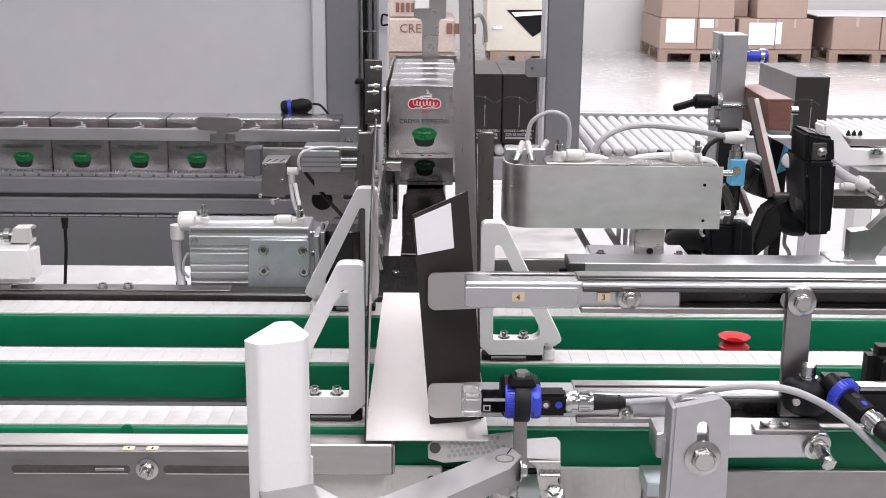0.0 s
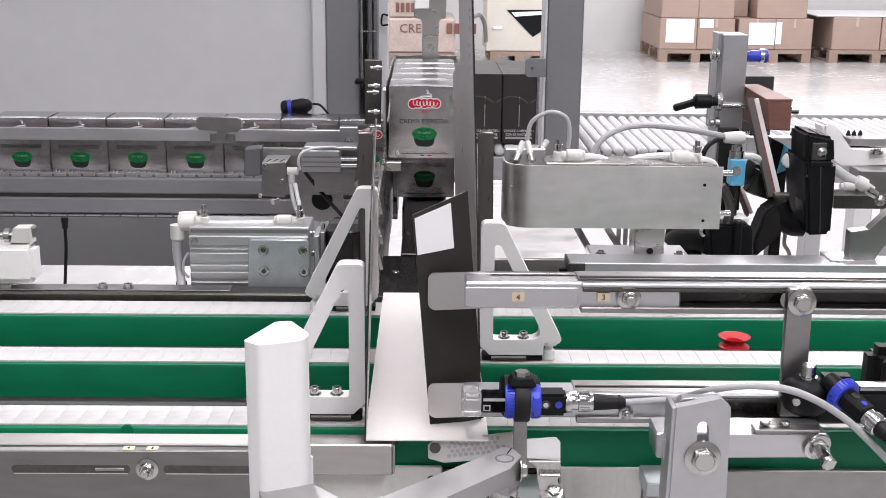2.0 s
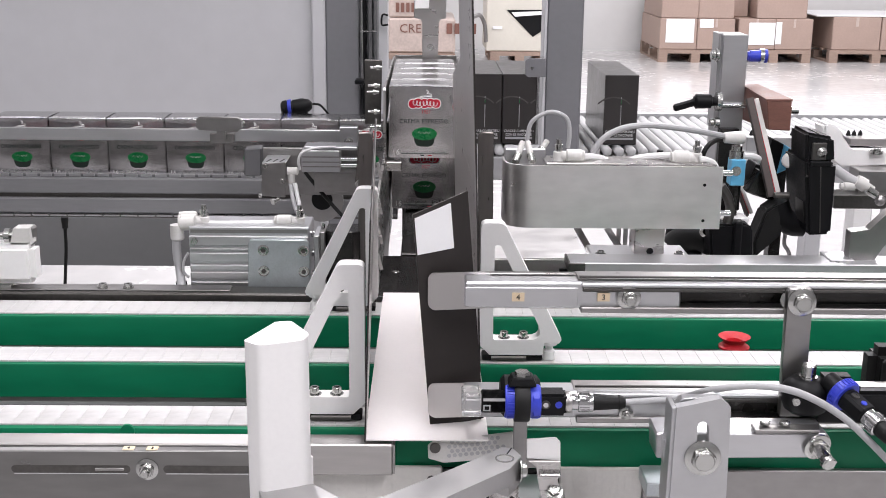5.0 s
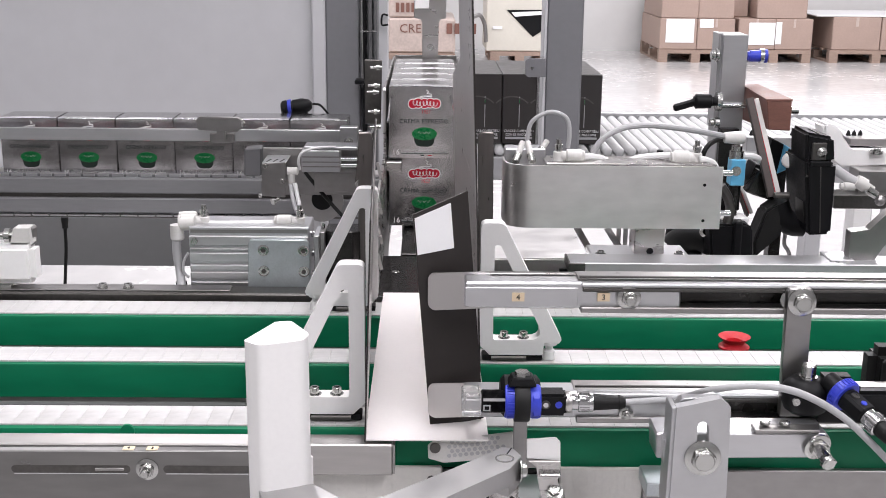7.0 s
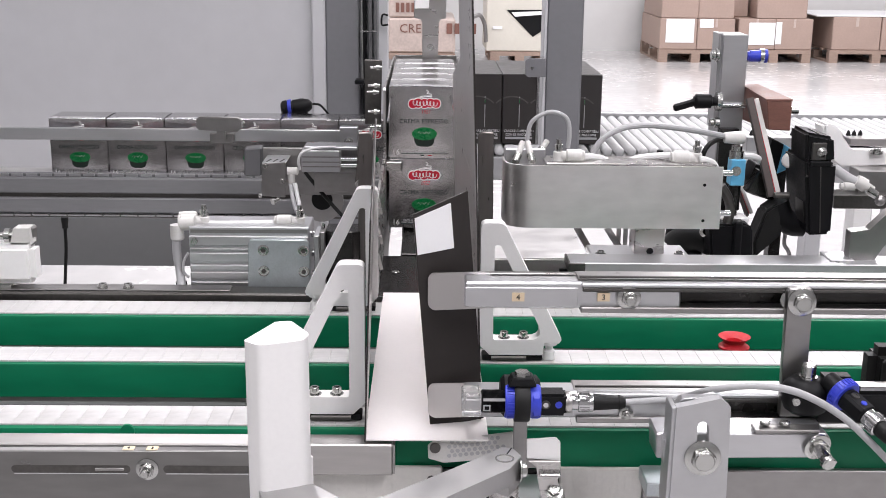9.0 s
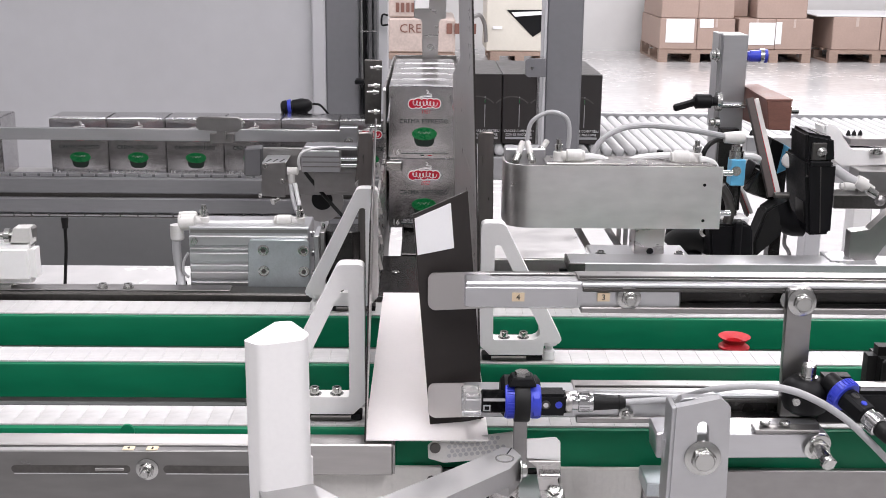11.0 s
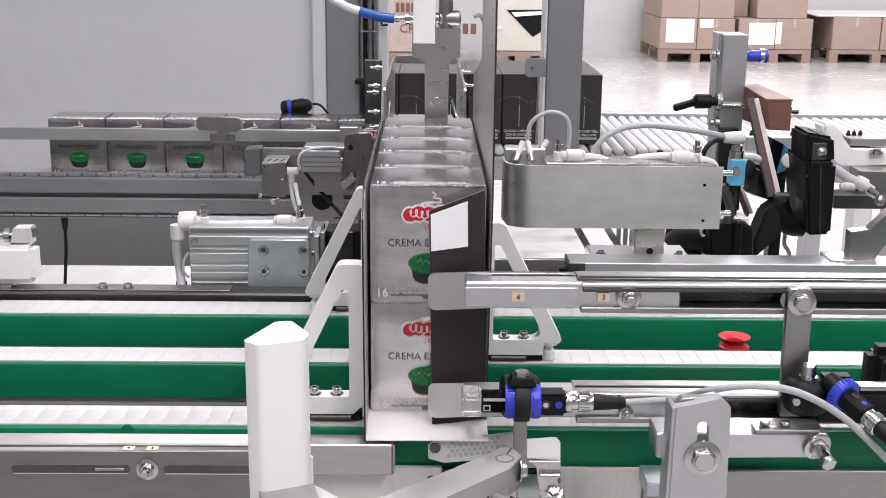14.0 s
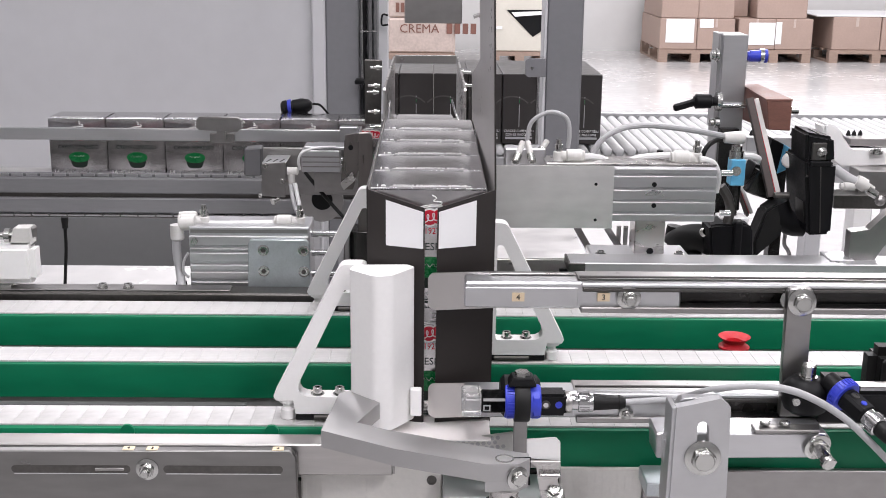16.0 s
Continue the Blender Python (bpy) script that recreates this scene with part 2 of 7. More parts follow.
def bar3(bm, p, q, w, h, up=(0, 0, 1), bev=0.0):
    """A flat bar from p to q, w wide and h along up."""
    p, q, up = Vector(p), Vector(q), Vector(up)
    d = (q - p).normalized()
    s = d.cross(up).normalized() * w / 2
    t = s.cross(d).normalized() * h / 2
    return extrude(bm, [p + s + t, p - s + t, p - s - t, p + s - t], [q + s + t, q - s + t, q - s - t, q + s - t], bev)


def lettering(words, size, x, y, z, material, parent, name="lettering", label="", squash=1.0, flat=False, depth=0.0004):
    """Words that face the front (or lie flat, face up), their middle at x and their foot at z."""
    cu = bpy.data.curves.new("words", "FONT")
    cu.body, cu.size, cu.align_x, cu.extrude, cu.resolution_u = words, size, "CENTER", depth / 2, 2
    tmp = bpy.data.objects.new("words", cu)
    scene.collection.objects.link(tmp)
    me = bpy.data.meshes.new_from_object(tmp)
    bpy.data.objects.remove(tmp)
    bm = B()
    bm.from_mesh(me)
    bpy.data.meshes.remove(me)
    m = Matrix.Translation((x, y, z)) @ (Matrix.Identity(4) if flat else pose(0, 0, 0, 90)) @ Matrix.Diagonal((squash, 1, 1, 1))
    bmesh.ops.transform(bm, matrix=m, verts=bm.verts)
    return part(name, bm, material, parent, label)


def hex_bolt(parent, p, axis, r, washer=True, stud=0.0, name="bolt"):
    """A hexagon head on a washer, its seat at p."""
    p, axis = Vector(p), Vector(axis).normalized()
    bm = B()
    if washer:
        lathe(bm, p, axis, [(0, r * 1.45), (r * 0.18, r * 1.45), (r * 0.22, r * 1.38)], 28)
    extrude(bm, ring(p + axis * r * 0.22, axis, r, 6, 0.3), ring(p + axis * r * 0.8, axis, r, 6, 0.3), r * 0.06)
    lathe(bm, p + axis * r * 0.8, axis, [(0, r * 0.8), (r * 0.1, r * 0.72)], 20)
    if stud:
        lathe(bm, p + axis * r * 0.8, axis, [(0, r * 0.55), (stud, r * 0.55), (stud + r * 0.1, r * 0.45)], 16)
    return part(name, bm, BOLT, parent, "zinc-plated hexagon bolt")


def socket_screw(parent, p, axis, r, h=None, flange=True, name="screw"):
    """A round head with a recessed hexagon socket."""
    p, axis = Vector(p), Vector(axis).normalized()
    h = h or r * 1.1
    st = ([(0, r * 1.45), (r * 0.2, r * 1.4)] if flange else []) + [(r * 0.2 if flange else 0, r), (h - r * 0.1, r), (h, r * 0.88), (h, r * 0.55), (h * 0.45, r * 0.5)]
    bm = lathe(B(), p, axis, st, 22)
    return part(name, bm, BOLT, parent, "steel socket-head screw")


# ---------------------------------------------------------------- hall
solid("floor", box(B(), -12, 14, -6, 16, -0.1, 0), FLOOR, "pale glossy epoxy hall floor", "floor", kind="structure")
solid("wall_north", box(B(), -12, 14, 14.75, 15, 0, 4.2), WALL, "plain white hall wall", "wall", kind="structure")
# out of view, added dark so that the box tops reflect dark
solid("wall_north_upper", box(B(), -12, 14, 14.76, 15, 4.2, 6), UPPER_WALL, "unseen dark upper wall added for reflections", "wall", kind="structure")
# unseen wall, its nearness and grey chosen for reflections in foil and metal
solid("wall_south", box(B(), -12, 14, -3.6, -3.4, 0, 6), REFLECTION_WALL, "unseen grey wall set close to shape reflections", "wall", kind="structure")
solid("wall_west", box(B(), -12.2, -12, -6, 15, 0, 6), WALL, "plain white hall wall", "wall", kind="structure")
solid("wall_east", box(B(), 14, 14.2, -6, 15, 0, 6), WALL, "plain white hall wall", "wall", kind="structure")
solid("ceiling", box(B(), -12.2, 14.2, -6.2, 15, 5.0, 5.2), CEIL, "white hall ceiling", "ceiling", kind="structure")
# housings for the added lamps, all of them out of view
for lx, ly, lz in LIGHTS:
    e = thing("added_lamp_housing", "housing of an unseen lamp added to fill the light", "ceiling light", (lx, ly, lz), "hall lights")
    sx, sy = (0.27, 0.92) if ly < 5 else (1.02, 1.52)
    part("housing", box(B(), lx - sx, lx + sx, ly - sy, ly + sy, lz, lz + 0.06, 0.006), ALU_MATT, e)
    part("suspension", cyl(B(), (lx, ly, lz + 0.05), (lx, ly, 5.0), 0.008, 8), STEEL_DULL, e)

# guard wall and column behind the infeed
g = thing("guard_wall", "light grey guard panel in a grey metal frame", "guard wall", (-0.8, 2.35, 0.0), kind="structure")
part("panel", box(B(), -2.4, -0.2319, 2.36, 2.38, 0.776, 2.0), PANEL_GREY, g)
part("lower_panel", box(B(), -2.4, -0.1833, 2.352, 2.372, 0.6735, 0.7769 - 0.002), PANEL_MID, g, "darker grey lower panel")
part("edge_strip", box(B(), -0.23, -0.2031, 2.33, 2.37, 0.0, 2.0, 0.003), PANEL_GREY, g)
part("column", box(B(), -0.2031, -0.1371, 2.335, 2.40, 0.0, 2.0, 0.003), FRAME_GREY, g, "mid grey square column")
for k, (xa, xb) in enumerate(((-0.131, -0.1232), (-0.1187, -0.1109), (-0.1076, -0.1009))):
    part("profile_rib", box(B(), xa, xb, 2.33, 2.36, 0.5, 2.0, 0.001), PANEL_DARK if k else BLACK, g)
part("back_profile", box(B(), -0.1383, -0.101, 2.362, 2.40, 0.0, 2.0), FRAME_GREY, g)
part("door_post", box(B(), -0.1036, -0.0828, 2.40, 2.45, 0.0, 2.0, 0.002), PANEL_GREY, g, "light grey door post")
part("hinge_rod", cyl(B(), (-0.1312, 2.31, 1.2227), (-0.1303, 2.31, 1.0592), 0.003, 10), CHROME, g)
part("cross_rod", cyl(B(), (-0.1344, 2.3, 1.1631), (-0.0994, 2.3, 1.1634), 0.002, 10), CHROME, g)
part("catch", box(B(), -0.1441, -0.1252, 2.29, 2.32, 1.0615, 1.0703, 0.002), BLACK, g)
part("pull_handle", tube(B(), [(-0.0816, 2.39, 1.1891), (-0.0929, 2.39, 1.189), (-0.0941, 2.39, 1.17), (-0.0816, 2.39, 1.1701)], 0.002, 8), BLACK, g, "black wire pull handle")

# right-hand machine column with plate
c = thing("machine_column", "grey painted machine column with bolted plate", "machine column", (0.278, 2.5, 0.0), kind="structure")
part("post", box(B(), 0.2439, 0.3203, 2.45, 2.53, 0.0, 2.0, 0.004), FRAME_GREY, c)
part("post_flange", box(B(), 0.237, 0.244, 2.44, 2.50, 0.0, 2.0, 0.002), PANEL_GREY, c)
part("bolted_plate", prism(B(), [(0.1993, 1.0975), (0.205, 1.1021), (0.241, 1.1024), (0.2423, 1.0643), (0.2061, 1.064), (0.2001, 1.0686)], 2.42, 2.428, 0.001), FRAME_GREY, c, "small grey bolted plate")
hex_bolt(c, (0.2137, 2.42, 1.0826), (0, -1, 0), 0.003, False)
part("glass_rod", cyl(B(), (0.228, 2.43, 1.063), (0.2276, 2.43, 0.9234), 0.002, 8), CHROME, c)

# ---------------------------------------------------------------- three-lane chain conveyor
LANES = [(1.189, 1.2346), (1.0448, 1.0842), (0.8964, 0.9372)]
conv = thing("chain_conveyor", "three-lane chain conveyor with green plastic guides", "conveyor", (0, 1.06, 0.0), kind="structure")
for k, (ya, yb) in enumerate(LANES):
    bm = B()
    zlow = (0.9149, 0.9147, 0.9141)[k]
    profile(bm, [(ya - 0.003, zlow), (ya + 0.006, zlow), (ya + 0.006, 0.947), (ya + 0.001, 0.9485), (ya - 0.002, 0.9475), (ya - 0.003, 0.945)], -1.0, 1.0)
    part("green_guide", bm, GREEN, conv, "green plastic side guide")
    part("back_guide", box(B(), -1.0, 1.0, yb + 0.0005, yb + 0.006, 0.90, 0.9465, 0.001), GREEN if k else BLACKENED, conv)
    part("lane_bed", box(B(), -1.0, 1.0, ya + 0.007, yb, 0.90, 0.935), SLAT, conv)
    part("lane_leg_rail", box(B(), -1.0, 1.0, ya + 0.005, yb, 0.80, 0.899, 0.002), DARK_STEEL, conv)
part("tray", box(B(), -1.0, 1.0, 0.945, 1.25, 0.895, 0.899), DARK_STEEL, conv, "dark tray between the lanes")
for x in (-0.2449, -0.1268):
    part("guide_tab", lathe(B(), (x, 0.8932, 0.9462), (0, -1, 0), [(0, 0.0060), (0.0022, 0.0058)], 20), GREEN, conv, "round green retaining tab")
part("grey_sill", box(B(), -1.0, -0.1559, 0.944, 0.952, 0.90, 0.9475, 0.001), SILL, conv, "matt grey sill strip")
part("back_rail", box(B(), -1.0, -0.0735, 1.245, 1.275, 0.93, 0.9557, 0.002), DARK_STEEL, conv, "dark steel rail along the back lane")
part("rail_top", box(B(), -1.0, -0.22, 1.252, 1.274, 0.9558, 0.9572, 0.0005), STEEL_DULL, conv)
for x in (-0.3632, -0.3348):
    lathe_bm = lathe(B(), (x, 1.26, 0.9572), (0, 0, 1), [(0, 0.006), (0.002, 0.006), (0.002, 0.0045), (0.005, 0.0045), (0.005, 0.002), (0.003, 0.002)], 18)
    part("rail_screw", lathe_bm, BOLT, conv)
for sx in (-0.9, -0.45, 0.45, 0.9):
    part("conveyor_leg", box(B(), sx - 0.025, sx + 0.025, 1.0, 1.05, 0.0, 0.80, 0.003), ALU, conv)
part("cross_beam", box(B(), -1.0, 1.0, 1.0, 1.05, 0.74, 0.80, 0.003), ALU, conv)
SLATS = 0.0178
# ---------------------------------------------------------------- coffee boxes
BW, BH, BD = 0.095, 0.0985, 0.0733


def foil_body(w, d, h):
    """Folded board box whose front and top swell a little."""
    bm = box(B(), -w, w, 0.0, d, 0, h, 0.0014, 2)
    n = 14
    dome = lambda i, k: (1 - (2 * i / n - 1) ** 2) * (1 - (2 * k / n - 1) ** 2)
    g = [[bm.verts.new((-w + 0.0012 + (2 * w - 0.0024) * i / n, -0.0004 - 0.0010 * dome(i, k) + 0.00012 * math.sin(k * 0.95 + 0.12 * i), 0.0012 + (h - 0.0024) * k / n)) for i in range(n + 1)] for k in range(n + 1)]
    t = [[bm.verts.new((-w + 0.0012 + (2 * w - 0.0024) * i / n, 0.0012 + (d - 0.0024) * k / n, h + 0.0001 + 0.0009 * (1 - (2 * k / n - 1) ** 2) * (1 - 0.5 * (2 * i / n - 1) ** 4))) for i in range(n + 1)] for k in range(n + 1)]
    for q in (g, t):
        for k in range(n):
            for i in range(n):
                bm.faces.new((q[k][i], q[k][i + 1], q[k + 1][i + 1], q[k + 1][i]))
    return bm


def coffee_box():
    e = thing("coffee_box", "silver foil coffee capsule box with red logo and green capsule", "coffee box", (0, 0, 0), "coffee boxes")
    w, h, d = BW / 2 - 0.0006, BH - 0.0006, BD - 0.0008
    part("body", foil_body(w, d, h), FOIL, e)
    # brighter foil strip that stands for the highlight along the folded edge
    part("edge_highlight", cyl(B(), (-w + 0.001, 0.0009, h - 0.0004), (w - 0.001, 0.0009, h - 0.0004), 0.0010, 8), FOIL_HIGHLIGHT, e, "strip for the highlight on the front top edge")
    y = -0.0014
    blobs = ((-0.0145, 0.0740, 0.0058), (-0.0075, 0.0752, 0.0062), (0.001, 0.0748, 0.0062), (0.009, 0.0754, 0.0060), (0.0165, 0.0748, 0.0058))
    bm = B()
    for lx, lz, r in blobs:
        lathe(bm, (lx, y, lz), (0, -1, 0), [(0, r + 0.0014), (0.0002, r + 0.0013)], 26)
    plate = part("logo_edge", bm, PRINT_WHITE, e, "white edge of the printed logo")
    bm = B()
    for lx, lz, r in blobs:
        lathe(bm, (lx, y - 0.0003, lz), (0, -1, 0), [(0, r), (0.0002, r - 0.0001)], 26)
    part("logo", bm, PRINT_RED, e, "red printed logo shape")
    script = [(-0.0150 + 0.0320 * i / 60 + 0.0017 * math.cos(i * 0.74), y - 0.0006, 0.0748 + 0.0030 * math.sin(i * 0.74) + 0.0008 * math.sin(i * 0.21)) for i in range(61)]
    part("logo_strokes", tube(B(), script, 0.00048, 5, 2), PRINT_WHITE, plate)
    steam = [(-0.006, y, 0.0835), (0.001, y, 0.0848), (0.009, y, 0.0850), (0.0105, y, 0.0872), (0.004, y, 0.0882), (0.0065, y, 0.0905), (0.0030, y, 0.0930)]
    part("steam_sign", tube(B(), steam, 0.00045, 6, 6), PRINT_WHITE, e)
    part("steam_sign", tube(B(), [(-0.006, y, 0.0823), (0.002, y, 0.0836), (0.0115, y, 0.0842)], 0.00045, 6, 6), PRINT_WHITE, e)
    lettering("1927", 0.0075, 0.003, y, 0.0612, PRINT_RED, e, "year", squash=0.85)
    lettering("CREMA ESPRESSO", 0.0087, 0.0005, y, 0.0478, PRINT_DARK, e, "product_name", "dark product name", 0.98)
    bm = lathe(B(), (0, 0, 0), (0, -1, 0), [(0, 0.0170), (0.0003, 0.0166)], 34)
    bmesh.ops.transform(bm, matrix=Matrix.Translation((0.001, y - 0.0003, 0.0335)) @ Matrix.Diagonal((1, 1, 0.52, 1)), verts=bm.verts)
    cap = part("capsule_lid", bm, PRINT_GREEN, e, "green printed capsule lid")
    cupo = [(-0.0138, 0.0310), (0.0158, 0.0310), (0.0140, 0.0215), (0.0115, 0.0178), (0.0065, 0.0160), (-0.0045, 0.0160), (-0.0095, 0.0178), (-0.0120, 0.0215)]
    part("capsule_cup", prism(B(), cupo, y - 0.0001, y + 0.0002), PRINT_DARK_GREEN, e, "dark printed capsule cup")
    mark = [(-0.0075 + 0.017 * i / 14, y - 0.0008, 0.0352 + 0.0014 * math.sin(i * 1.5)) for i in range(15)]
    part("capsule_script", tube(B(), mark, 0.0003, 5, 3), PRINT_PALE, cap)
    lettering("16", 0.0105, -0.0375, y, 0.0048, PRINT_WHITE, e, "count")
    lettering("CAPSULE COMPATIBILI CON LE", 0.0042, 0.0, y, 0.0098, PRINT_PALE, e, "small_print", squash=0.95)
    part("small_print_bar", box(B(), -0.030, 0.030, y, y + 0.0003, 0.0070, 0.0088), PRINT_PALE, e)
    part("rule", box(B(), -0.030, 0.034, y, y + 0.0003, 0.0058, 0.0064), PRINT_DARK, e)
    part("code_mark", box(B(), -0.004, 0.001, y, y + 0.0003, 0.0032, 0.0044), PRINT_DARK, e)
    part("barcode_mark", box(B(), 0.006, 0.011, y, y + 0.0003, 0.0032, 0.0044), PRINT_RED, e)
    part("top_rule", box(B(), -0.031, 0.034, 0.0062, 0.0068, h - 0.0002, h + 0.0007), PRINT_WHITE, e)
    lettering("CAPSULE COMPATIBILI CON LE", 0.0042, 0.001, 0.0085, h + 0.0007, PRINT_WHITE, e, "top_print", flat=True)
    lettering("16", 0.0095, -0.0385, 0.006, h + 0.0007, PRINT_WHITE, e, "top_count", flat=True)
    return e


first_box = coffee_box()
UPPER = [first_box] + [copy_thing(first_box, pose(0, 0, 0)) for i in range(4)]
LOWER = [copy_thing(first_box, pose(0, 0, 0)) for i in range(4)]
INFEED = [copy_thing(first_box, pose(0, 0, 0)) for i in range(8)]

# ---------------------------------------------------------------- display carton being filled
carton = thing("display_carton", "dark printed display carton with white lining, flaps open", "carton", (0.001, 0.907, 0.9505))
CF, CK, CL, CR, CB = 0.9065, 1.266, -0.0492, 0.0502, 0.9505
T = 0.0012
part("base_panel", box(B(), CL, CR, 0.8652, CK, CB, CB + T), CARTON_IN, carton, "white lined base panel")
left = part("left_wall", box(B(), CL - T, CL, CF, CK, CB, CB + 0.199), CARTON_OUT, carton, "dark left wall", hinge=(CL, CF, CB))
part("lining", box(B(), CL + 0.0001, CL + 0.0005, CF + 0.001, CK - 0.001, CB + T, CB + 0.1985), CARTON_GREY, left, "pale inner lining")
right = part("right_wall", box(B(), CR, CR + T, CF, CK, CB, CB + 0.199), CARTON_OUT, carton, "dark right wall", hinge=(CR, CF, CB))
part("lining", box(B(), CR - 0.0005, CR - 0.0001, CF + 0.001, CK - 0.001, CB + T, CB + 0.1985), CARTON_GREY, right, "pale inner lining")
lid_pts = [(CF + 0.0005, CB + 0.199), (CF + 0.002, CB + 0.36), (1.10, CB + 0.36), (1.10, CB + 0.281), (CK - 0.002, CB + 0.2485), (CK, CB + 0.199)]
lid = part("lid_panel", profile(B(), lid_pts, CR, CR + T), CARTON_OUT, right, "upright lid panel with pale lining", hinge=(CR, CF, CB + 0.199))
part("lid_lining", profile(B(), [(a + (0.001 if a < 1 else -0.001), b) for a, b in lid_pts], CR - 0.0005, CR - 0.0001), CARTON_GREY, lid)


def front_flap(side, x):
    """Flap hinged on the wall's front edge; s: +1 reaches to +x when shut."""
    s = 1 if side == "left" else -1
    pts = [(x, CB + 0.003), (x + s * 0.0455, CB + 0.001), (x + s * 0.0455, CB + 0.183), (x, CB + 0.197)]
    fl = part(side + "_flap", prism(B(), pts, CF - T, CF), CARTON_OUT, carton, "dark front flap with white label", hinge=(x, CF, CB))
    lab = [(x + s * 0.0145, CB + 0.152), (x + s * 0.0445, CB + 0.150), (x + s * 0.0445, CB + 0.180), (x + s * 0.0145, CB + 0.189)]
    part("label", prism(B(), lab, CF - T - 0.0004, CF - T + 0.0001), PAPER, fl, "blank white label")
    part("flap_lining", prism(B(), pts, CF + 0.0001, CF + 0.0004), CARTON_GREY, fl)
    return fl


flap_l = front_flap("left", CL)
flap_r = front_flap("right", CR)

# ---------------------------------------------------------------- white pusher dogs on the chains


def rounded(pts, radii, n=5):
    """The outline with each corner rounded off."""
    res = []
    for i, (p, r) in enumerate(zip(pts, radii)):
        c, a, b = Vector(p), Vector(pts[i - 1]), Vector(pts[(i + 1) % len(pts)])
        u, v = (a - c).normalized(), (b - c).normalized()
        half = u.angle(v) / 2
        d = min(r / math.tan(half), 0.45 * min((a - c).length, (b - c).length))
        p0, p1 = c + u * d, c + v * d
        for k in range(n + 1):
            t = k / n
            q = p0 * (1 - t) ** 2 + c * 2 * t * (1 - t) + p1 * t ** 2
            res.append((q.x, q.y))
    return res


def dog(s, label):
    """White A-shaped pusher; its upright face at x = 0, leaning away towards -s."""
    e = thing("pusher_dog", label, "pusher dog", (0, 0, 0), "chain pushers")
    out = rounded([(-0.010, 0), (-0.0605, 0), (-0.0620, 0.012), (-0.076, 0.0115), (-0.0785, 0.0155), (-0.0215, 0.129), (0, 0.129), (0, 0.010)], [0.002, 0.002, 0.001, 0.0015, 0.002, 0.008, 0.006, 0.003])
    hole = rounded([(-0.0130, 0.0150), (-0.0630, 0.0150), (-0.0185, 0.1080), (-0.0130, 0.1080)], [0.003, 0.011, 0.003, 0.003])
    bm = B()
    y0, y1 = 0.0, 0.016
    # frame with an opening: front, back and the two rims
    a = [[bm.verts.new((s * x, y, z)) for x, z in out] for y in (y0, y1)]
    h = [[bm.verts.new((s * x, y, z)) for x, z in hole] for y in (y0, y1)]
    for k in (0, 1):
        edges = []
        for lp in (a[k], h[k]):
            edges += [bm.edges.new((lp[i], lp[(i + 1) % len(lp)])) for i in range(len(lp))]
        bmesh.ops.triangle_fill(bm, edges=edges, use_dissolve=False, use_beauty=True)
    for lo, hi in (a, h):
        n = len(lo)
        for i in range(n):
            bm.faces.new((lo[i], lo[(i + 1) % n], hi[(i + 1) % n], hi[i]))
    rim = [ed for ed in bm.edges if len(ed.link_faces) == 2 and ed.calc_face_angle(0) > 1.2]
    bmesh.ops.bevel(bm, geom=rim, offset=0.0017, segments=3, affect="EDGES", clamp_overlap=True)
    part("frame", bm, POM, e)
    for x in (-0.0425, -0.0240):
        socket_screw(e, (s * x, 0.008, 0.0149), (0, 0, 1), 0.0040, 0.0062)
    bm = B()
    box(bm, *sorted((s * -0.0605, s * -0.003)), 0.001, 0.015, -0.006, -0.0003, 0.0008)
    part("clamp_bar", bm, BLACK, e, "black clamp under the dog")
    part("pivot_pin", cyl(B(), (s * -0.045, 0.0, -0.003), (s * -0.012, 0.0, -0.003), 0.0022, 12), DARK_STEEL, e)
    bm = B()
    lathe(bm, (s * -0.0675, 0.008, -0.006), (0, 0, 1), [(0, 0.006), (0.008, 0.006), (0.010, 0.004), (0.013, 0.004), (0.0145, 0.0075), (0.0175, 0.0075)], 18)
    part("lug", bm, POM, e)
    return e


DOGZ = 0.9565
dog_a = dog(1, "white plastic pusher dog on the front chain lane")
dog_b = copy_thing(dog_a, pose(0, 0, 0))
tagged(dog_b, "white plastic pusher dog on the back chain lane")
dog_c = dog(-1, "white plastic stop dog on the middle chain lane")
dog_a.location, dog_b.location, dog_c.location = (-0.0505, 0.905, DOGZ), (-0.0525, 1.2, DOGZ), (0.0499, 1.05, DOGZ)
DOG_PLACES = [tuple(d.location) for d in (dog_a, dog_b, dog_c)]

# ---------------------------------------------------------------- pusher that drives the boxes forward
pusher = thing("box_pusher", "steel pusher blade on a vertical arm with white air valve", "pusher", (0.003, 1.95, 0.96))
part("blade", box(B(), -0.0365, 0.0425, 1.946, 1.952, 0.96, 1.142, 0.001), STEEL_DULL, pusher, "grey steel blade")
arm_pts = [(-0.0100, 1.10), (0.0155, 1.10), (0.0155, 1.205), (0.0185, 1.2105), (0.0285, 1.2125), (0.0285, 1.245), (-0.0245, 1.245), (-0.0245, 1.2125), (-0.0130, 1.2105), (-0.0100, 1.205)]
part("arm", prism(B(), arm_pts, 1.9535, 1.9615, 0.0008), STEEL, pusher, "brushed steel arm")
socket_screw(pusher, (0.003, 1.9535, 1.165), (0, -1, 0), 0.004, 0.003)
part("valve_block", box(B(), -0.0235, 0.0005, 1.935, 1.953, 1.2285, 1.29, 0.001), POM, pusher, "white valve block")
bm = B()
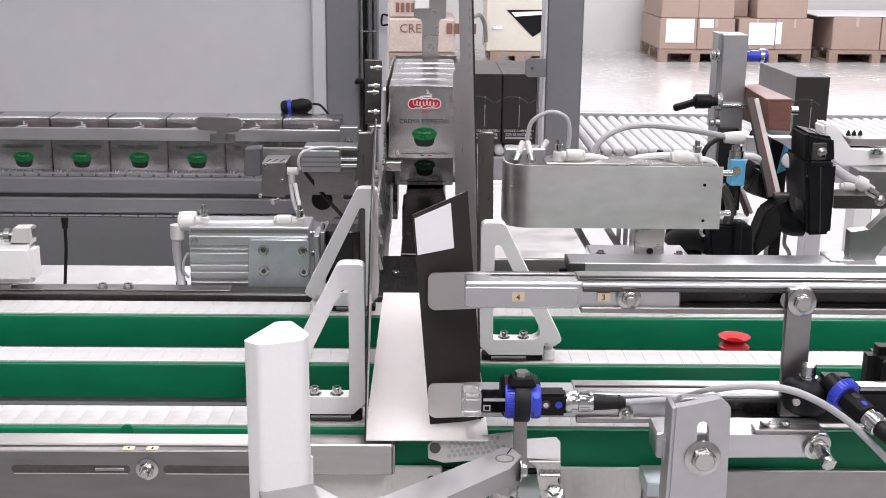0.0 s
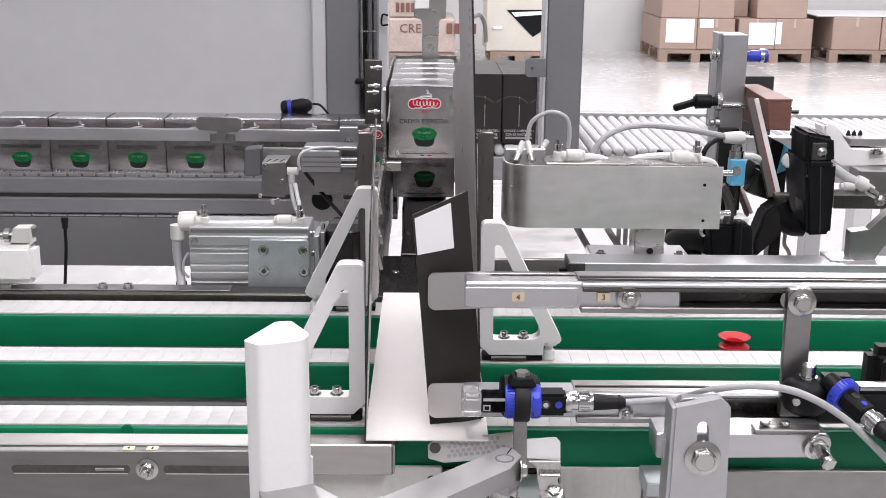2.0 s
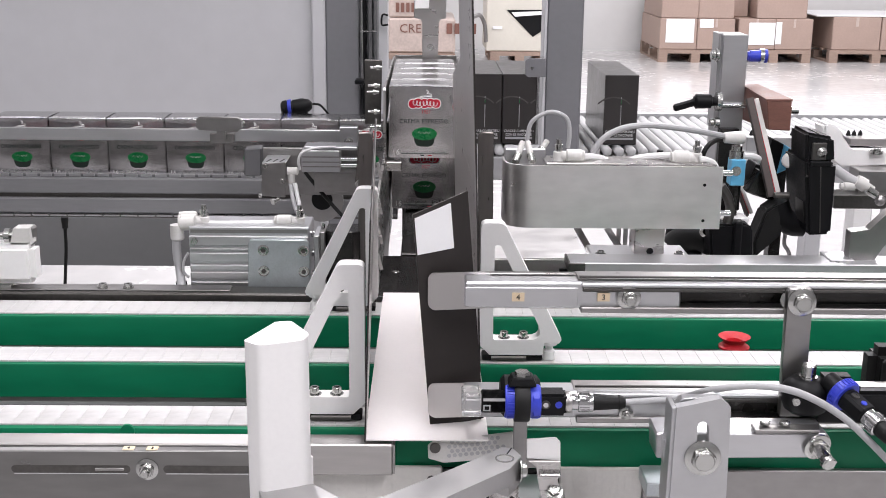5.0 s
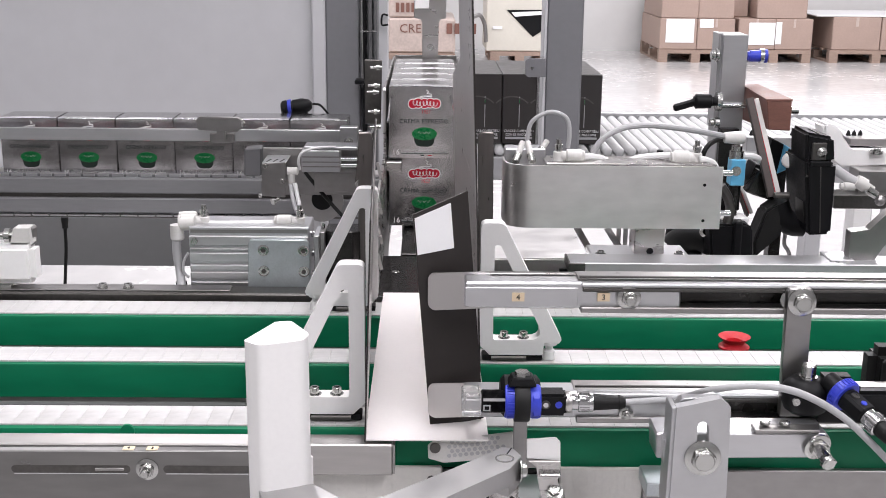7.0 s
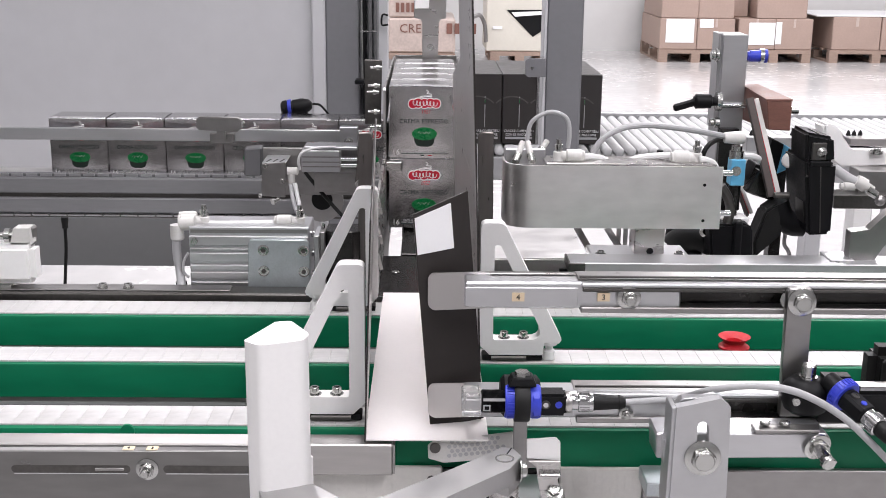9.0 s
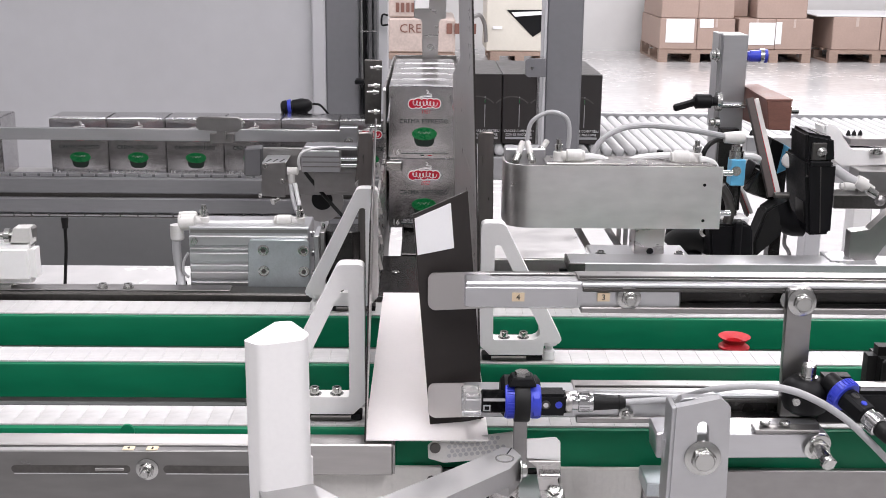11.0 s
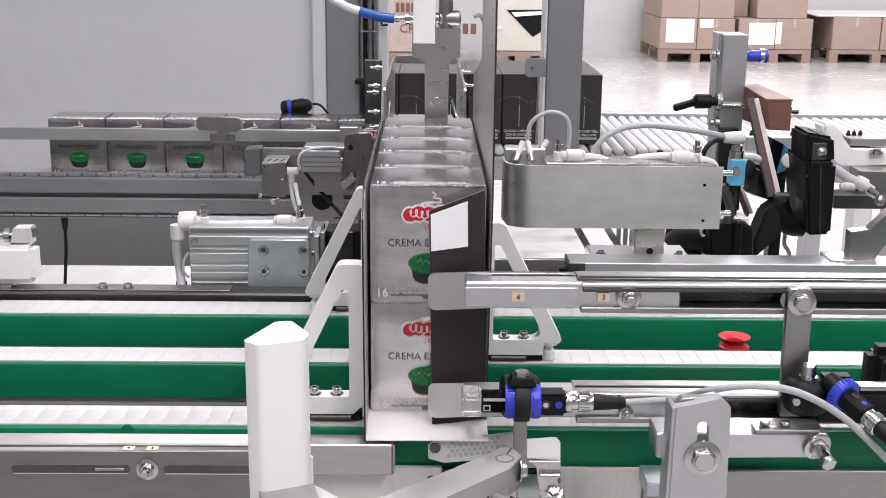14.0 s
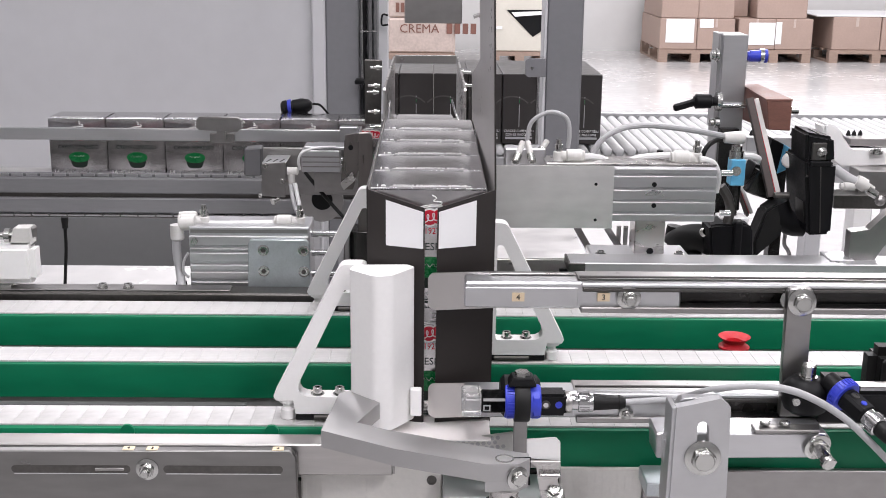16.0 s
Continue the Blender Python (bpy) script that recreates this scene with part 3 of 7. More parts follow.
lathe(bm, (0.0005, 1.945, 1.255), (1, 0, 0), [(0, 0.006), (0.004, 0.006), (0.005, 0.0075), (0.011, 0.0075), (0.012, 0.009), (0.026, 0.009), (0.028, 0.006)], 20)
lathe(bm, (0.012, 1.945, 1.245), (0, 0, 1), [(0, 0.008), (0.03, 0.008)], 20)
part("coupling", bm, STEEL_DULL, pusher, "round steel coupling")
bm = B()
lathe(bm, (-0.0235, 1.945, 1.2545), (-1, 0, 0), [(0, 0.0045), (0.002, 0.0045), (0.003, 0.006), (0.008, 0.006), (0.009, 0.004), (0.025, 0.0032)], 18)
part("hose_nipple", bm, CHROME, pusher)
part("blue_sleeve", tube(B(), [(-0.044, 1.945, 1.2545), (-0.060, 1.945, 1.2565), (-0.082, 1.945, 1.262)], 0.0052, 12), BLUE_HOSE, pusher, "blue hose sleeve")
part("hose", tube(B(), [(-0.081, 1.945, 1.262), (-0.10, 1.945, 1.269), (-0.12, 1.946, 1.285), (-0.13, 1.948, 1.33)], 0.0045, 12), HOSE_WHITE, pusher, "white air hose")
part("carriage", box(B(), -0.03, 0.036, 1.93, 1.99, 1.291, 1.36, 0.002), ALU, pusher)
part("guide_rod", cyl(B(), (0.003, 1.96, 1.36), (0.003, 1.96, 1.62), 0.008, 16), CHROME, pusher)

# ---------------------------------------------------------------- folding arm with white flag
FX, FY, FZ = 0.0557, 0.7594, 0.985
fold = thing("folding_arm", "swinging aluminium arm with an upright white plastic flap folder", "folding arm", (FX, FY, FZ - 0.03))
arm_plan = [(-0.0781, 0.8069), (-0.0701, 0.8795), (-0.0607, 0.8882), (-0.0367, 0.861), (-0.0521, 0.8219), (-0.0269, 0.8075), (0.0514, 0.7755), (0.0731, 0.7681), (0.0737, 0.7596), (0.065, 0.7504), (0.042, 0.7501), (-0.0218, 0.7747)]
part("arm", plan(B(), arm_plan, FZ - 0.0135, FZ), ALU_DARK, fold, "matt aluminium swing arm")
flag_plan = rounded([(-0.0615, 0.8845), (-0.0575, 0.8985), (-0.0160, 0.9005), (-0.0092, 0.8925), (-0.0275, 0.8670), (-0.0400, 0.8640)], [0.006, 0.003, 0.003, 0.004, 0.012, 0.012], 5)
flag_top = (1.0875,) * len(flag_plan)
part("flag", extrude(B(), [(x, y, 0.959) for x, y in flag_plan], [(x, y, z) for (x, y), z in zip(flag_plan, flag_top)], 0.0), POM, fold, "white plastic flag")
part("foot_tab", box(B(), -0.0088 - 0.004, -0.0038, 0.880, 0.887, 0.9654, 0.9885, 0.0008), POM, fold)
part("clamp_boss", plan(B(), [(FX - 0.014, FY - 0.009), (FX + 0.0090, FY - 0.0086), (FX + 0.0172, FY + 0.0003), (FX + 0.0168, FY + 0.0082), (FX - 0.010, FY + 0.014)], FZ - 0.0215, FZ - 0.0136), ALU_DARK, fold)
part("shaft_end", lathe(B(), (FX, FY, FZ - 0.0215), (0, 0, 1), [(0, 0.0068), (0.0219, 0.0068), (0.0219, 0.0055), (0.0205, 0.0055)], 24), BOLT, fold)
part("clamp_slot", bar3(B(), (FX + 0.006, FY + 0.001, FZ - 0.0104), (FX + 0.0186, FY + 0.002, FZ - 0.0104), 0.0009, 0.0215), BLACK, fold)
hex_bolt(fold, (FX + 0.0085, FY - 0.0085, FZ - 0.0105), (0.45, -0.9, 0), 0.0058, True)
post = thing("arm_spindle", "steel spindle and bearing under the folding arm", "spindle", (FX, FY, 0.0))
part("collar", lathe(B(), (FX, FY, FZ - 0.05), (0, 0, 1), [(0, 0.0105), (0.0285, 0.0105)], 30), STEEL, post)
part("bearing", lathe(B(), (FX, FY, FZ - 0.09), (0, 0, 1), [(0, 0.022), (0.050, 0.022), (0.051, 0.0155), (0.054, 0.015)], 30), ALU_MATT, post)
part("seal_ring", lathe(B(), (FX, FY, FZ - 0.0365), (0, 0, 1), [(0, 0.0143), (0.0025, 0.0143), (0.003, 0.011)], 28), RUBBER, post)
part("grub_hole", cyl(B(), (FX + 0.005, FY - 0.0085, FZ - 0.0265), (FX + 0.0058, FY - 0.0102, FZ - 0.0265), 0.0017, 14), BLACK, post)
part("pillar", cyl(B(), (FX, FY, 0.0), (FX, FY, FZ - 0.09), 0.02, 20), STEEL_DULL, post)

# ---------------------------------------------------------------- infeed belt on the left
inf = thing("infeed_conveyor", "aluminium infeed belt conveyor with side rails", "conveyor", (-0.6, 1.95, 0.0), kind="structure")
part("belt", box(B(), -1.5, 0.06, 1.912, 1.990, 0.946, 0.9512, 0.002), SLAT, inf, "pale belt")
part("wear_strip", box(B(), -1.5, -0.05, 1.895, 1.911, 0.938, 0.959, 0.001), BELT_FRAME, inf, "dark slotted strip")
bm = B()
x = -1.2
while x < -0.26:
    box(bm, x, x + 0.0185, 1.8925, 1.8945, 0.9556, 0.9599)
    x += 0.0235
part("strip_teeth", bm, ALU, inf, "row of bright teeth")
part("front_profile", box(B(), -1.5, -0.05, 1.880, 1.895, 0.9297, 0.955, 0.002), BELT_FRAME, inf)
part("profile_groove", box(B(), -1.5, -0.05, 1.888, 1.90, 0.9221, 0.9297), DARK_STEEL, inf)
part("lower_profile", box(B(), -1.5, -0.05, 1.880, 1.895, 0.8965, 0.9221, 0.002), BELT_FRAME, inf)
part("profile_foot", box(B(), -1.5, -0.05, 1.890, 1.93, 0.8907, 0.8965), BELT_FRAME, inf)
bm = B()
x = -1.2
while x < -0.2:
    box(bm, x, x + 0.026, 1.879, 1.889, 0.8917, 0.8941)
    x += 0.029
part("lower_teeth", bm, ALU_MATT, inf, "row of bright teeth")
part("underframe", box(B(), -1.5, -0.05, 1.90, 1.99, 0.885, 0.948), DARK_STEEL, inf)
for x in (-1.3, -0.2):
    part("leg", box(B(), x - 0.02, x + 0.02, 1.93, 1.97, 0.0, 0.885, 0.002), ALU, inf)
rail = thing("guide_rail", "long flat aluminium guide rail over the infeed boxes", "guide rail", (-0.6, 1.86, 0.9))
part("bar", box(B(), -1.5, -0.1064, 1.857, 1.865, 1.0218, 1.041, 0.001), ALU, rail)
part("end_block", box(B(), -0.14, -0.1112, 1.835, 1.856, 1.013, 1.0492, 0.001), ALU, rail)
socket_screw(rail, (-0.1256, 1.835, 1.0257), (0, -1, 0), 0.005, 0.006)
part("hanger", box(B(), -0.3472, -0.3085, 1.848, 1.856, 1.0205, 1.036, 0.001), STEEL_DULL, rail)
part("top_plate", prism(B(), [(-0.3642, 1.0604), (-0.3595, 1.0649), (-0.2994, 1.0645), (-0.2925, 1.0592), (-0.2929, 1.0485), (-0.3002, 1.0413), (-0.3605, 1.0435), (-0.3647, 1.0479)], 1.83, 1.838, 0.001), STEEL_DULL, rail, "rounded grey plate")
part("knob", lathe(B(), (-0.2933, 1.834, 1.0533), (1, 0, 0), [(0, 0.005), (0.003, 0.005), (0.005, 0.003)], 14), BOLT, rail)
part("rail_support", box(B(), -1.2, -1.18, 1.85, 1.90, 0.90, 1.03, 0.001), ALU, rail)
part("plate_stem", box(B(), -0.3342, -0.3208, 1.838, 1.858, 1.0287, 1.0467), STEEL_DULL, rail)

eye = thing("box_sensor", "small black sensor with blue ring above the infeed", "sensor", (-0.2278, 2.02, 1.0398))
part("head", lathe(B(), (-0.2539, 2.02, 1.0523), (1, 0, 0.12), [(0, 0.009), (0.003, 0.0125), (0.010, 0.0130), (0.0105, 0.0105), (0.020, 0.0105), (0.0205, 0.0125), (0.038, 0.0128), (0.048, 0.0105), (0.053, 0.006)], 20), BLACK, eye)
part("ring", lathe(B(), (-0.2421, 2.02, 1.0544), (1, 0, 0.12), [(0, 0.0128), (0.004, 0.0132), (0.006, 0.0128)], 20), BLUE, eye)
part("top_screw", lathe(B(), (-0.2185, 2.02, 1.0643), (0, 0, 1), [(0, 0.006), (0.003, 0.006), (0.003, 0.004), (0.006, 0.004)], 14), BOLT, eye)
part("cable", tube(B(), [(-0.2, 2.02, 1.0606), (-0.1874, 2.02, 1.0587), (-0.1778, 2.02, 1.049), (-0.171, 2.03, 1.0378)], 0.002, 8), BLACK, eye)
part("foot", box(B(), -0.2404, -0.2082, 2.01, 2.03, 0.948, 1.0506, 0.002), BLACK, eye)

# small cylinder and bracket at the infeed's end
gate = thing("stop_cylinder", "small pneumatic stop cylinder on a steel bracket", "pneumatic cylinder", (-0.186, 1.74, 0.9608))
part("back_plate", box(B(), -0.2548, -0.1026, 1.79, 1.796, 0.9496, 1.0237, 0.001), STEEL_DULL, gate)
part("bracket", prism(B(), [(-0.2477, 1.012), (-0.2123, 1.014), (-0.2136, 0.9606), (-0.2492, 0.9629)], 1.72, 1.723, 0.0006), STEEL_DULL, gate, "steel angle bracket")
for k in range(3):
    part("bracket_slot", bar3(B(), (-0.2415 + k * 0.010, 1.731, 1.0131), (-0.2372 + k * 0.010, 1.752, 1.0131), 0.0022, 0.0006), BLACK, gate)
part("bracket_top", box(B(), -0.2477, -0.2124, 1.7235, 1.789, 1.0109, 1.013, 0.0005), ALU_MATT, gate)
for q in ((-0.2419, 1.72, 1.0086), (-0.2173, 1.72, 0.9856)):
    socket_screw(gate, q, (0, -1, 0), 0.003, 0.002)
part("lower_screw", lathe(B(), (-0.223, 1.72, 0.9587), (-0.6, -0.6, -0.2), [(0, 0.003), (0.010, 0.003), (0.010, 0.005), (0.013, 0.005)], 12), BOLT, gate)
part("side_stud", lathe(B(), (-0.2497, 1.73, 0.9616), (-1, 0, 0), [(0, 0.004), (0.005, 0.004)], 12), BOLT, gate)
part("dark_pad", prism(B(), [(-0.2857, 1.0197), (-0.2594, 1.0217), (-0.2607, 0.977), (-0.2872, 0.9768)], 1.80, 1.83, 0.002), PANEL_DARK, gate)
bm = B()
box(bm, -0.1879, -0.1307, 1.715, 1.745, 1.0007, 1.0332, 0.001)
part("cylinder_body", bm, ALU, gate, "ribbed aluminium cylinder")
for q in (278, 287, 295):
    part("groove", box(B(), -0.1863, -0.131, 1.7135, 1.716, (1.023, 1.0153, 1.0084)[(q - 278) // 8], (1.0247, 1.017, 1.0101)[(q - 278) // 8]), STEEL_DULL, gate)
for q in (1.018, 1.0085):
    part("guide_pin", cyl(B(), (-0.1314, 1.73, q), (-0.1044, 1.73, q), 0.0035, 14), CHROME, gate)
part("mount_block", box(B(), -0.1713, -0.1059, 1.735, 1.78, 0.9664, 0.9961, 0.001), STEEL_DULL, gate)
part("round_plate", lathe(B(), (-0.166, 1.8, 0.9397), (0, -1, 0), [(0, 0.034), (0.006, 0.034)], 30), STEEL_DULL, gate)
part("dark_bore", lathe(B(), (-0.1654, 1.794, 0.941), (0, -1, 0), [(0, 0.0165), (0.001, 0.016)], 26), BLACK, gate)
part("elbow", lathe(B(), (-0.2087, 1.715, 1.0021), (1, 0, 0), [(0, 0.006), (0.014, 0.006), (0.016, 0.004)], 16), FITTING, gate)
part("elbow_drop", lathe(B(), (-0.2027, 1.715, 1.0048), (0, 0, -1), [(0, 0.005), (0.020, 0.005), (0.022, 0.004)], 16), FITTING, gate)
part("air_hose", tube(B(), [(-0.2049, 1.715, 0.9833), (-0.2003, 1.7, 0.965), (-0.1911, 1.66, 0.9554), (-0.1788, 1.6, 0.9588)], 0.0032, 10), HOSE, gate)
part("second_hose", tube(B(), [(-0.1978, 1.712, 0.984), (-0.1927, 1.7, 0.9651), (-0.1845, 1.66, 0.9555), (-0.1748, 1.6, 0.9604)], 0.0032, 10), HOSE_WHITE, gate)
part("black_cable", tube(B(), [(-0.1885, 1.77, 0.9897), (-0.1706, 1.76, 0.9698), (-0.1434, 1.74, 0.9435), (-0.1208, 1.72, 0.9246), (-0.0985, 1.7, 0.9052)], 0.0028, 10), RUBBER, gate)
part("thin_hose", tube(B(), [(-0.1896, 1.71, 1.0058), (-0.1907, 1.7, 1.0205), (-0.1846, 1.7, 1.0331), (-0.1647, 1.71, 1.0383), (-0.1371, 1.72, 1.0384)], 0.002, 10), HOSE_WHITE, gate)
part("top_edge", box(B(), -0.1845, -0.1048, 1.72, 1.76, 1.0332, 1.0383, 0.001), ALU, gate)

GATE_AT = Vector((-0.0768, 1.42, 1.0418))
gate_plate = thing("gate_plate", "folded steel gate plate with a round hole", "gate plate", GATE_AT)
part("plate", prism(B(), [(-0.084, 1.1053), (-0.0674, 1.1082), (-0.0676, 1.0632), (-0.0748, 1.0375), (-0.086, 1.0375), (-0.0901, 1.0453)], 1.42, 1.424, 0.0006), STEEL_DARK_REFLECTION, gate_plate)
part("fold", prism(B(), [(-0.0898, 1.0463), (-0.0857, 1.0385), (-0.0709, 1.0514), (-0.0758, 1.0599)], 1.410, 1.4195, 0.0004), STEEL, gate_plate)
part("hole", lathe(B(), (-0.0772, 1.4198, 1.09), (0, -1, 0), [(0, 0.0032), (0.0004, 0.003)], 18), BLACK, gate_plate)
part("rod", cyl(B(), (-0.0821, 1.43, 1.0683), (-0.0821, 1.71, 1.0683), 0.003, 12), CHROME, gate_plate)

# ---------------------------------------------------------------- chute through which the boxes slide
ch = thing("box_chute", "steel chute with side plates for the stacked boxes", "chute", (-0.003, 1.6, 0.95))
CZ = 1.1471
part("left_plate", profile(B(), [(1.30, 0.90), (1.98, 0.90), (1.98, CZ), (1.553, CZ), (1.55, CZ - 0.003), (1.55, 1.06), (1.33, 1.05), (1.30, 1.03)], -0.0595, -0.0565), STEEL, ch, "left side plate")
part("right_plate", profile(B(), [(1.46, 0.90), (1.98, 0.90), (1.98, CZ), (1.553, CZ), (1.55, CZ - 0.003), (1.55, 1.06), (1.46, 1.05)], 0.0475, 0.0505), STEEL, ch, "right side plate")
part("deck_plate", box(B(), -0.056, 0.047, 1.268, 1.44, 0.938, 0.9475, 0.0008), BLACKENED, ch, "dark worn deck plate")
part("deck_lip", box(B(), -0.056, 0.047, 1.2655, 1.2675, 0.936, 0.9465), STEEL, ch)
part("centre_rail", box(B(), -0.034, 0.026, 1.45, 2.02, 0.93, 0.9475, 0.001), BLACKENED, ch, "dark centre rail")
part("rear_tie", box(B(), -0.0565, 0.0475, 2.002, 2.006, 1.133, CZ, 0.0006), STEEL, ch)
part("cross_bar", cyl(B(), (-0.0395, 1.46, 0.9374), (0.003, 1.46, 0.9377), 0.003, 12), STEEL, ch)
part("deck_screw", lathe(B(), (-0.0383, 1.367, 0.9474), (0, 0, 1), [(0, 0.005), (0.0008, 0.004), (0.0008, 0.0015)], 20), BOLT, ch)
part("ledge_left", box(B(), -0.0563, -0.046, 1.60, 1.95, 1.0395, 1.0485, 0.0008), STEEL, ch, "ledge under the upper boxes")
part("ledge_right", box(B(), 0.0365, 0.0472, 1.60, 1.95, 1.0395, 1.0485, 0.0008), STEEL, ch)
part("ledge_tab", box(B(), -0.0563, -0.0355, 1.555, 1.57, 1.0345, 1.047, 0.0008), STEEL, ch)
for q in ([(-0.0629, 1.52, 1.1773), (-0.0651, 1.5, 1.1564), (-0.0666, 1.5, 1.1484), (-0.0644, 1.48, 1.1259), (-0.0622, 1.46, 1.1096)]):
    part("set_screw", lathe(B(), (q[0] - 0.012, q[1], q[2]), (1, 0, 0), [(0, 0.0016), (0.008, 0.0016), (0.008, 0.0036), (0.0115, 0.0036), (0.0115, 0.0024), (0.015, 0.0024)], 14), BOLT, ch)
for q in ((1.80, 1.158), (1.68, 1.152)):
    part("set_screw", lathe(B(), (0.0505, q[0], q[1] - 0.016), (1, 0, 0), [(0, 0.0045), (0.004, 0.0045), (0.004, 0.0022), (0.014, 0.0022)], 14), BOLT, ch)
part("mount_plate", prism(B(), [(-0.088, 1.1772), (-0.0639, 1.1766), (-0.0658, 1.0883), (-0.0878, 1.0882)], 1.62, 1.628, 0.001), DARK_STEEL, ch, "dark grey mounting plate")
part("finger_wire", tube(B(), [(-0.0509, 1.55, 1.1295), (-0.0507, 1.5, 1.118), (-0.0515, 1.48, 1.1131)], 0.0015, 8), CHROME, ch)
part("finger_wire", tube(B(), [(0.0316, 1.55, 1.1317), (0.0351, 1.5, 1.1224), (0.0391, 1.48, 1.1153)], 0.0015, 8), CHROME, ch)
part("chute_leg", box(B(), -0.04, 0.03, 1.8, 1.9, 0.0, 0.93, 0.003), DARK_STEEL, ch)
for q in ([(-0.0572, 1.31, 1.0925), (-0.0563, 1.3, 1.0527), (-0.0554, 1.29, 1.0208), (-0.0557, 1.28, 0.9929)]):
    part("spring_clip", bar3(B(), q, (q[0] + 0.004, q[1], q[2] - 0.018), 0.0035, 0.003, (0, 1, 0)), STEEL, ch)

for s, pts, lab in ((-1, [(-0.0781, 1.1283), (-0.0642, 1.1284), (-0.0617, 1.1188), (-0.0625, 0.9739), (-0.0795, 0.9738)], "upright steel guide bar, dark reflection in its colour"), (1, [(0.0561, 1.1262), (0.0599, 1.1301), (0.0738, 1.1295), (0.076, 0.9681), (0.0596, 0.968)], "upright steel guide bar beside the carton")):
    e = thing("guide_bar", lab, "guide bar", (pts[0][0], 1.3, 0.94), "carton guides")
    part("bar", prism(B(), [(a, max(b, 0.94)) for a, b in pts], 1.30, 1.308, 0.001), STEEL_DARK_REFLECTION, e)
    xs = sorted(a for a, b in pts)
    part("stay", box(B(), xs[0] + 0.002, xs[-1] - 0.002, 1.309, 1.34, 0.80, 1.0, 0.001), STEEL_DULL, e)

# ---------------------------------------------------------------- left clamp cylinder


def fitting(parent, p, s=1.0, d=1):
    """Flow valve with knurled top and a push-in elbow."""
    x, y, z = p
    part("valve", lathe(B(), p, (0, 0, 1), [(0, 0.0058 * s), (0.0125 * s, 0.0058 * s), (0.0132 * s, 0.0050 * s)], 18), FITTING, parent, "pale flow control valve")
    part("needle_screw", lathe(B(), (x, y, z + 0.0132 * s), (0, 0, 1), [(0, 0.0036 * s), (0.003 * s, 0.0036 * s), (0.0032 * s, 0.0046 * s), (0.0075 * s, 0.0046 * s), (0.008 * s, 0.0030 * s), (0.013 * s, 0.0028 * s)], 16), BOLT, parent, "knurled steel needle screw")
    part("push_in", lathe(B(), (x, y, z + 0.008 * s), (d, 0, 0), [(0, 0.0055 * s), (0.008 * s, 0.0055 * s), (0.009 * s, 0.0075 * s), (0.024 * s, 0.0075 * s), (0.026 * s, 0.006 * s), (0.028 * s, 0.006 * s)], 18), FITTING, parent)


lc = thing("clamp_cylinder", "grooved aluminium clamp cylinder with blue-grey mounting plate", "pneumatic cylinder", (-0.2069, 1.3, 0.9368))
YL = 1.285
zs = [1.0127, 0.9982, 0.9929, 0.9789, 0.9702, 0.9588, 0.948]
x0, x1 = -0.2705, -0.1338
part("body", box(B(), x0, x1, YL + 0.004, YL + 0.058, zs[6], 1.0213, 0.0012), ALU, lc, "grooved aluminium body")
for a, b in zip(zs, zs[1:]):
    part("rib", box(B(), x0 + 0.0005, x1 - 0.0005, YL, YL + 0.0045, b + 0.0016, a - 0.0016, 0.0008), ALU, lc)
part("top_groove", box(B(), x0 + 0.002, x1 - 0.002, YL + 0.0035, YL + 0.005, 1.0141, 1.018), STEEL_DULL, lc)
part("mounting_plate", prism(B(), [(-0.2039, 0.9433), (-0.2019, 1.0052), (-0.1992, 1.0092), (-0.1376, 1.0096), (-0.1326, 1.0037), (-0.1331, 0.9437)], 1.277, 1.2845, 0.0008), ZINC, lc, "blue-grey mounting plate")
for q in ([(-0.1849, 1.277, 0.9974), (-0.1397, 1.277, 0.9971), (-0.185, 1.277, 0.9729), (-0.1396, 1.277, 0.9725)]):
    part("plate_screw", lathe(B(), q, (0, -1, 0), [(0, 0.0064), (0.0012, 0.0062), (0.0016, 0.0050), (0.0012, 0.0026), (0.0002, 0.0024)], 22), BOLT, lc)
for q in ([(-0.1849, 1.2768, 0.9974), (-0.1397, 1.2768, 0.9971), (-0.185, 1.2768, 0.9729), (-0.1396, 1.2768, 0.9725)]):
    part("screw_socket", lathe(B(), q, (0, -1, 0), [(0, 0.0030), (0.0012, 0.0028)], 6), DARK_STEEL, lc)
part("rear_screw", lathe(B(), (-0.2633, 1.283, 1.0058), (0, -1, 0), [(0, 0.004), (0.002, 0.0038), (0.002, 0.0015)], 16), BOLT, lc)
fitting(lc, (-0.2565, 1.31, 1.0144), 1.05, -1)
fitting(lc, (-0.1467, 1.31, 1.0145), 1.05, -1)
part("cross_hose", tube(B(), [(-0.2654, 1.31, 1.019), (-0.2187, 1.31, 1.0193), (-0.17, 1.31, 1.0203)], 0.0042, 12), HOSE_WHITE, lc)
part("elbow", lathe(B(), (-0.2652, 1.3, 1.0227), (-1, 0, -0.1), [(0, 0.0075), (0.016, 0.0075), (0.018, 0.006)], 18), FITTING, lc)
part("elbow_drop", lathe(B(), (-0.2859, 1.3, 1.0206), (0, 0, -1), [(0, 0.0078), (0.016, 0.0078), (0.0175, 0.0065)], 18), FITTING, lc)
part("upper_elbow", lathe(B(), (-0.2866, 1.32, 1.0251), (1, 0, 0.05), [(0, 0.006), (0.016, 0.0065), (0.02, 0.005)], 16), FITTING, lc)
part("drop_hose", tube(B(), [(-0.2874, 1.3, 1.0026), (-0.2871, 1.3, 0.9825), (-0.2832, 1.295, 0.9603), (-0.2757, 1.26, 0.9407)], 0.005, 12), HOSE, lc)
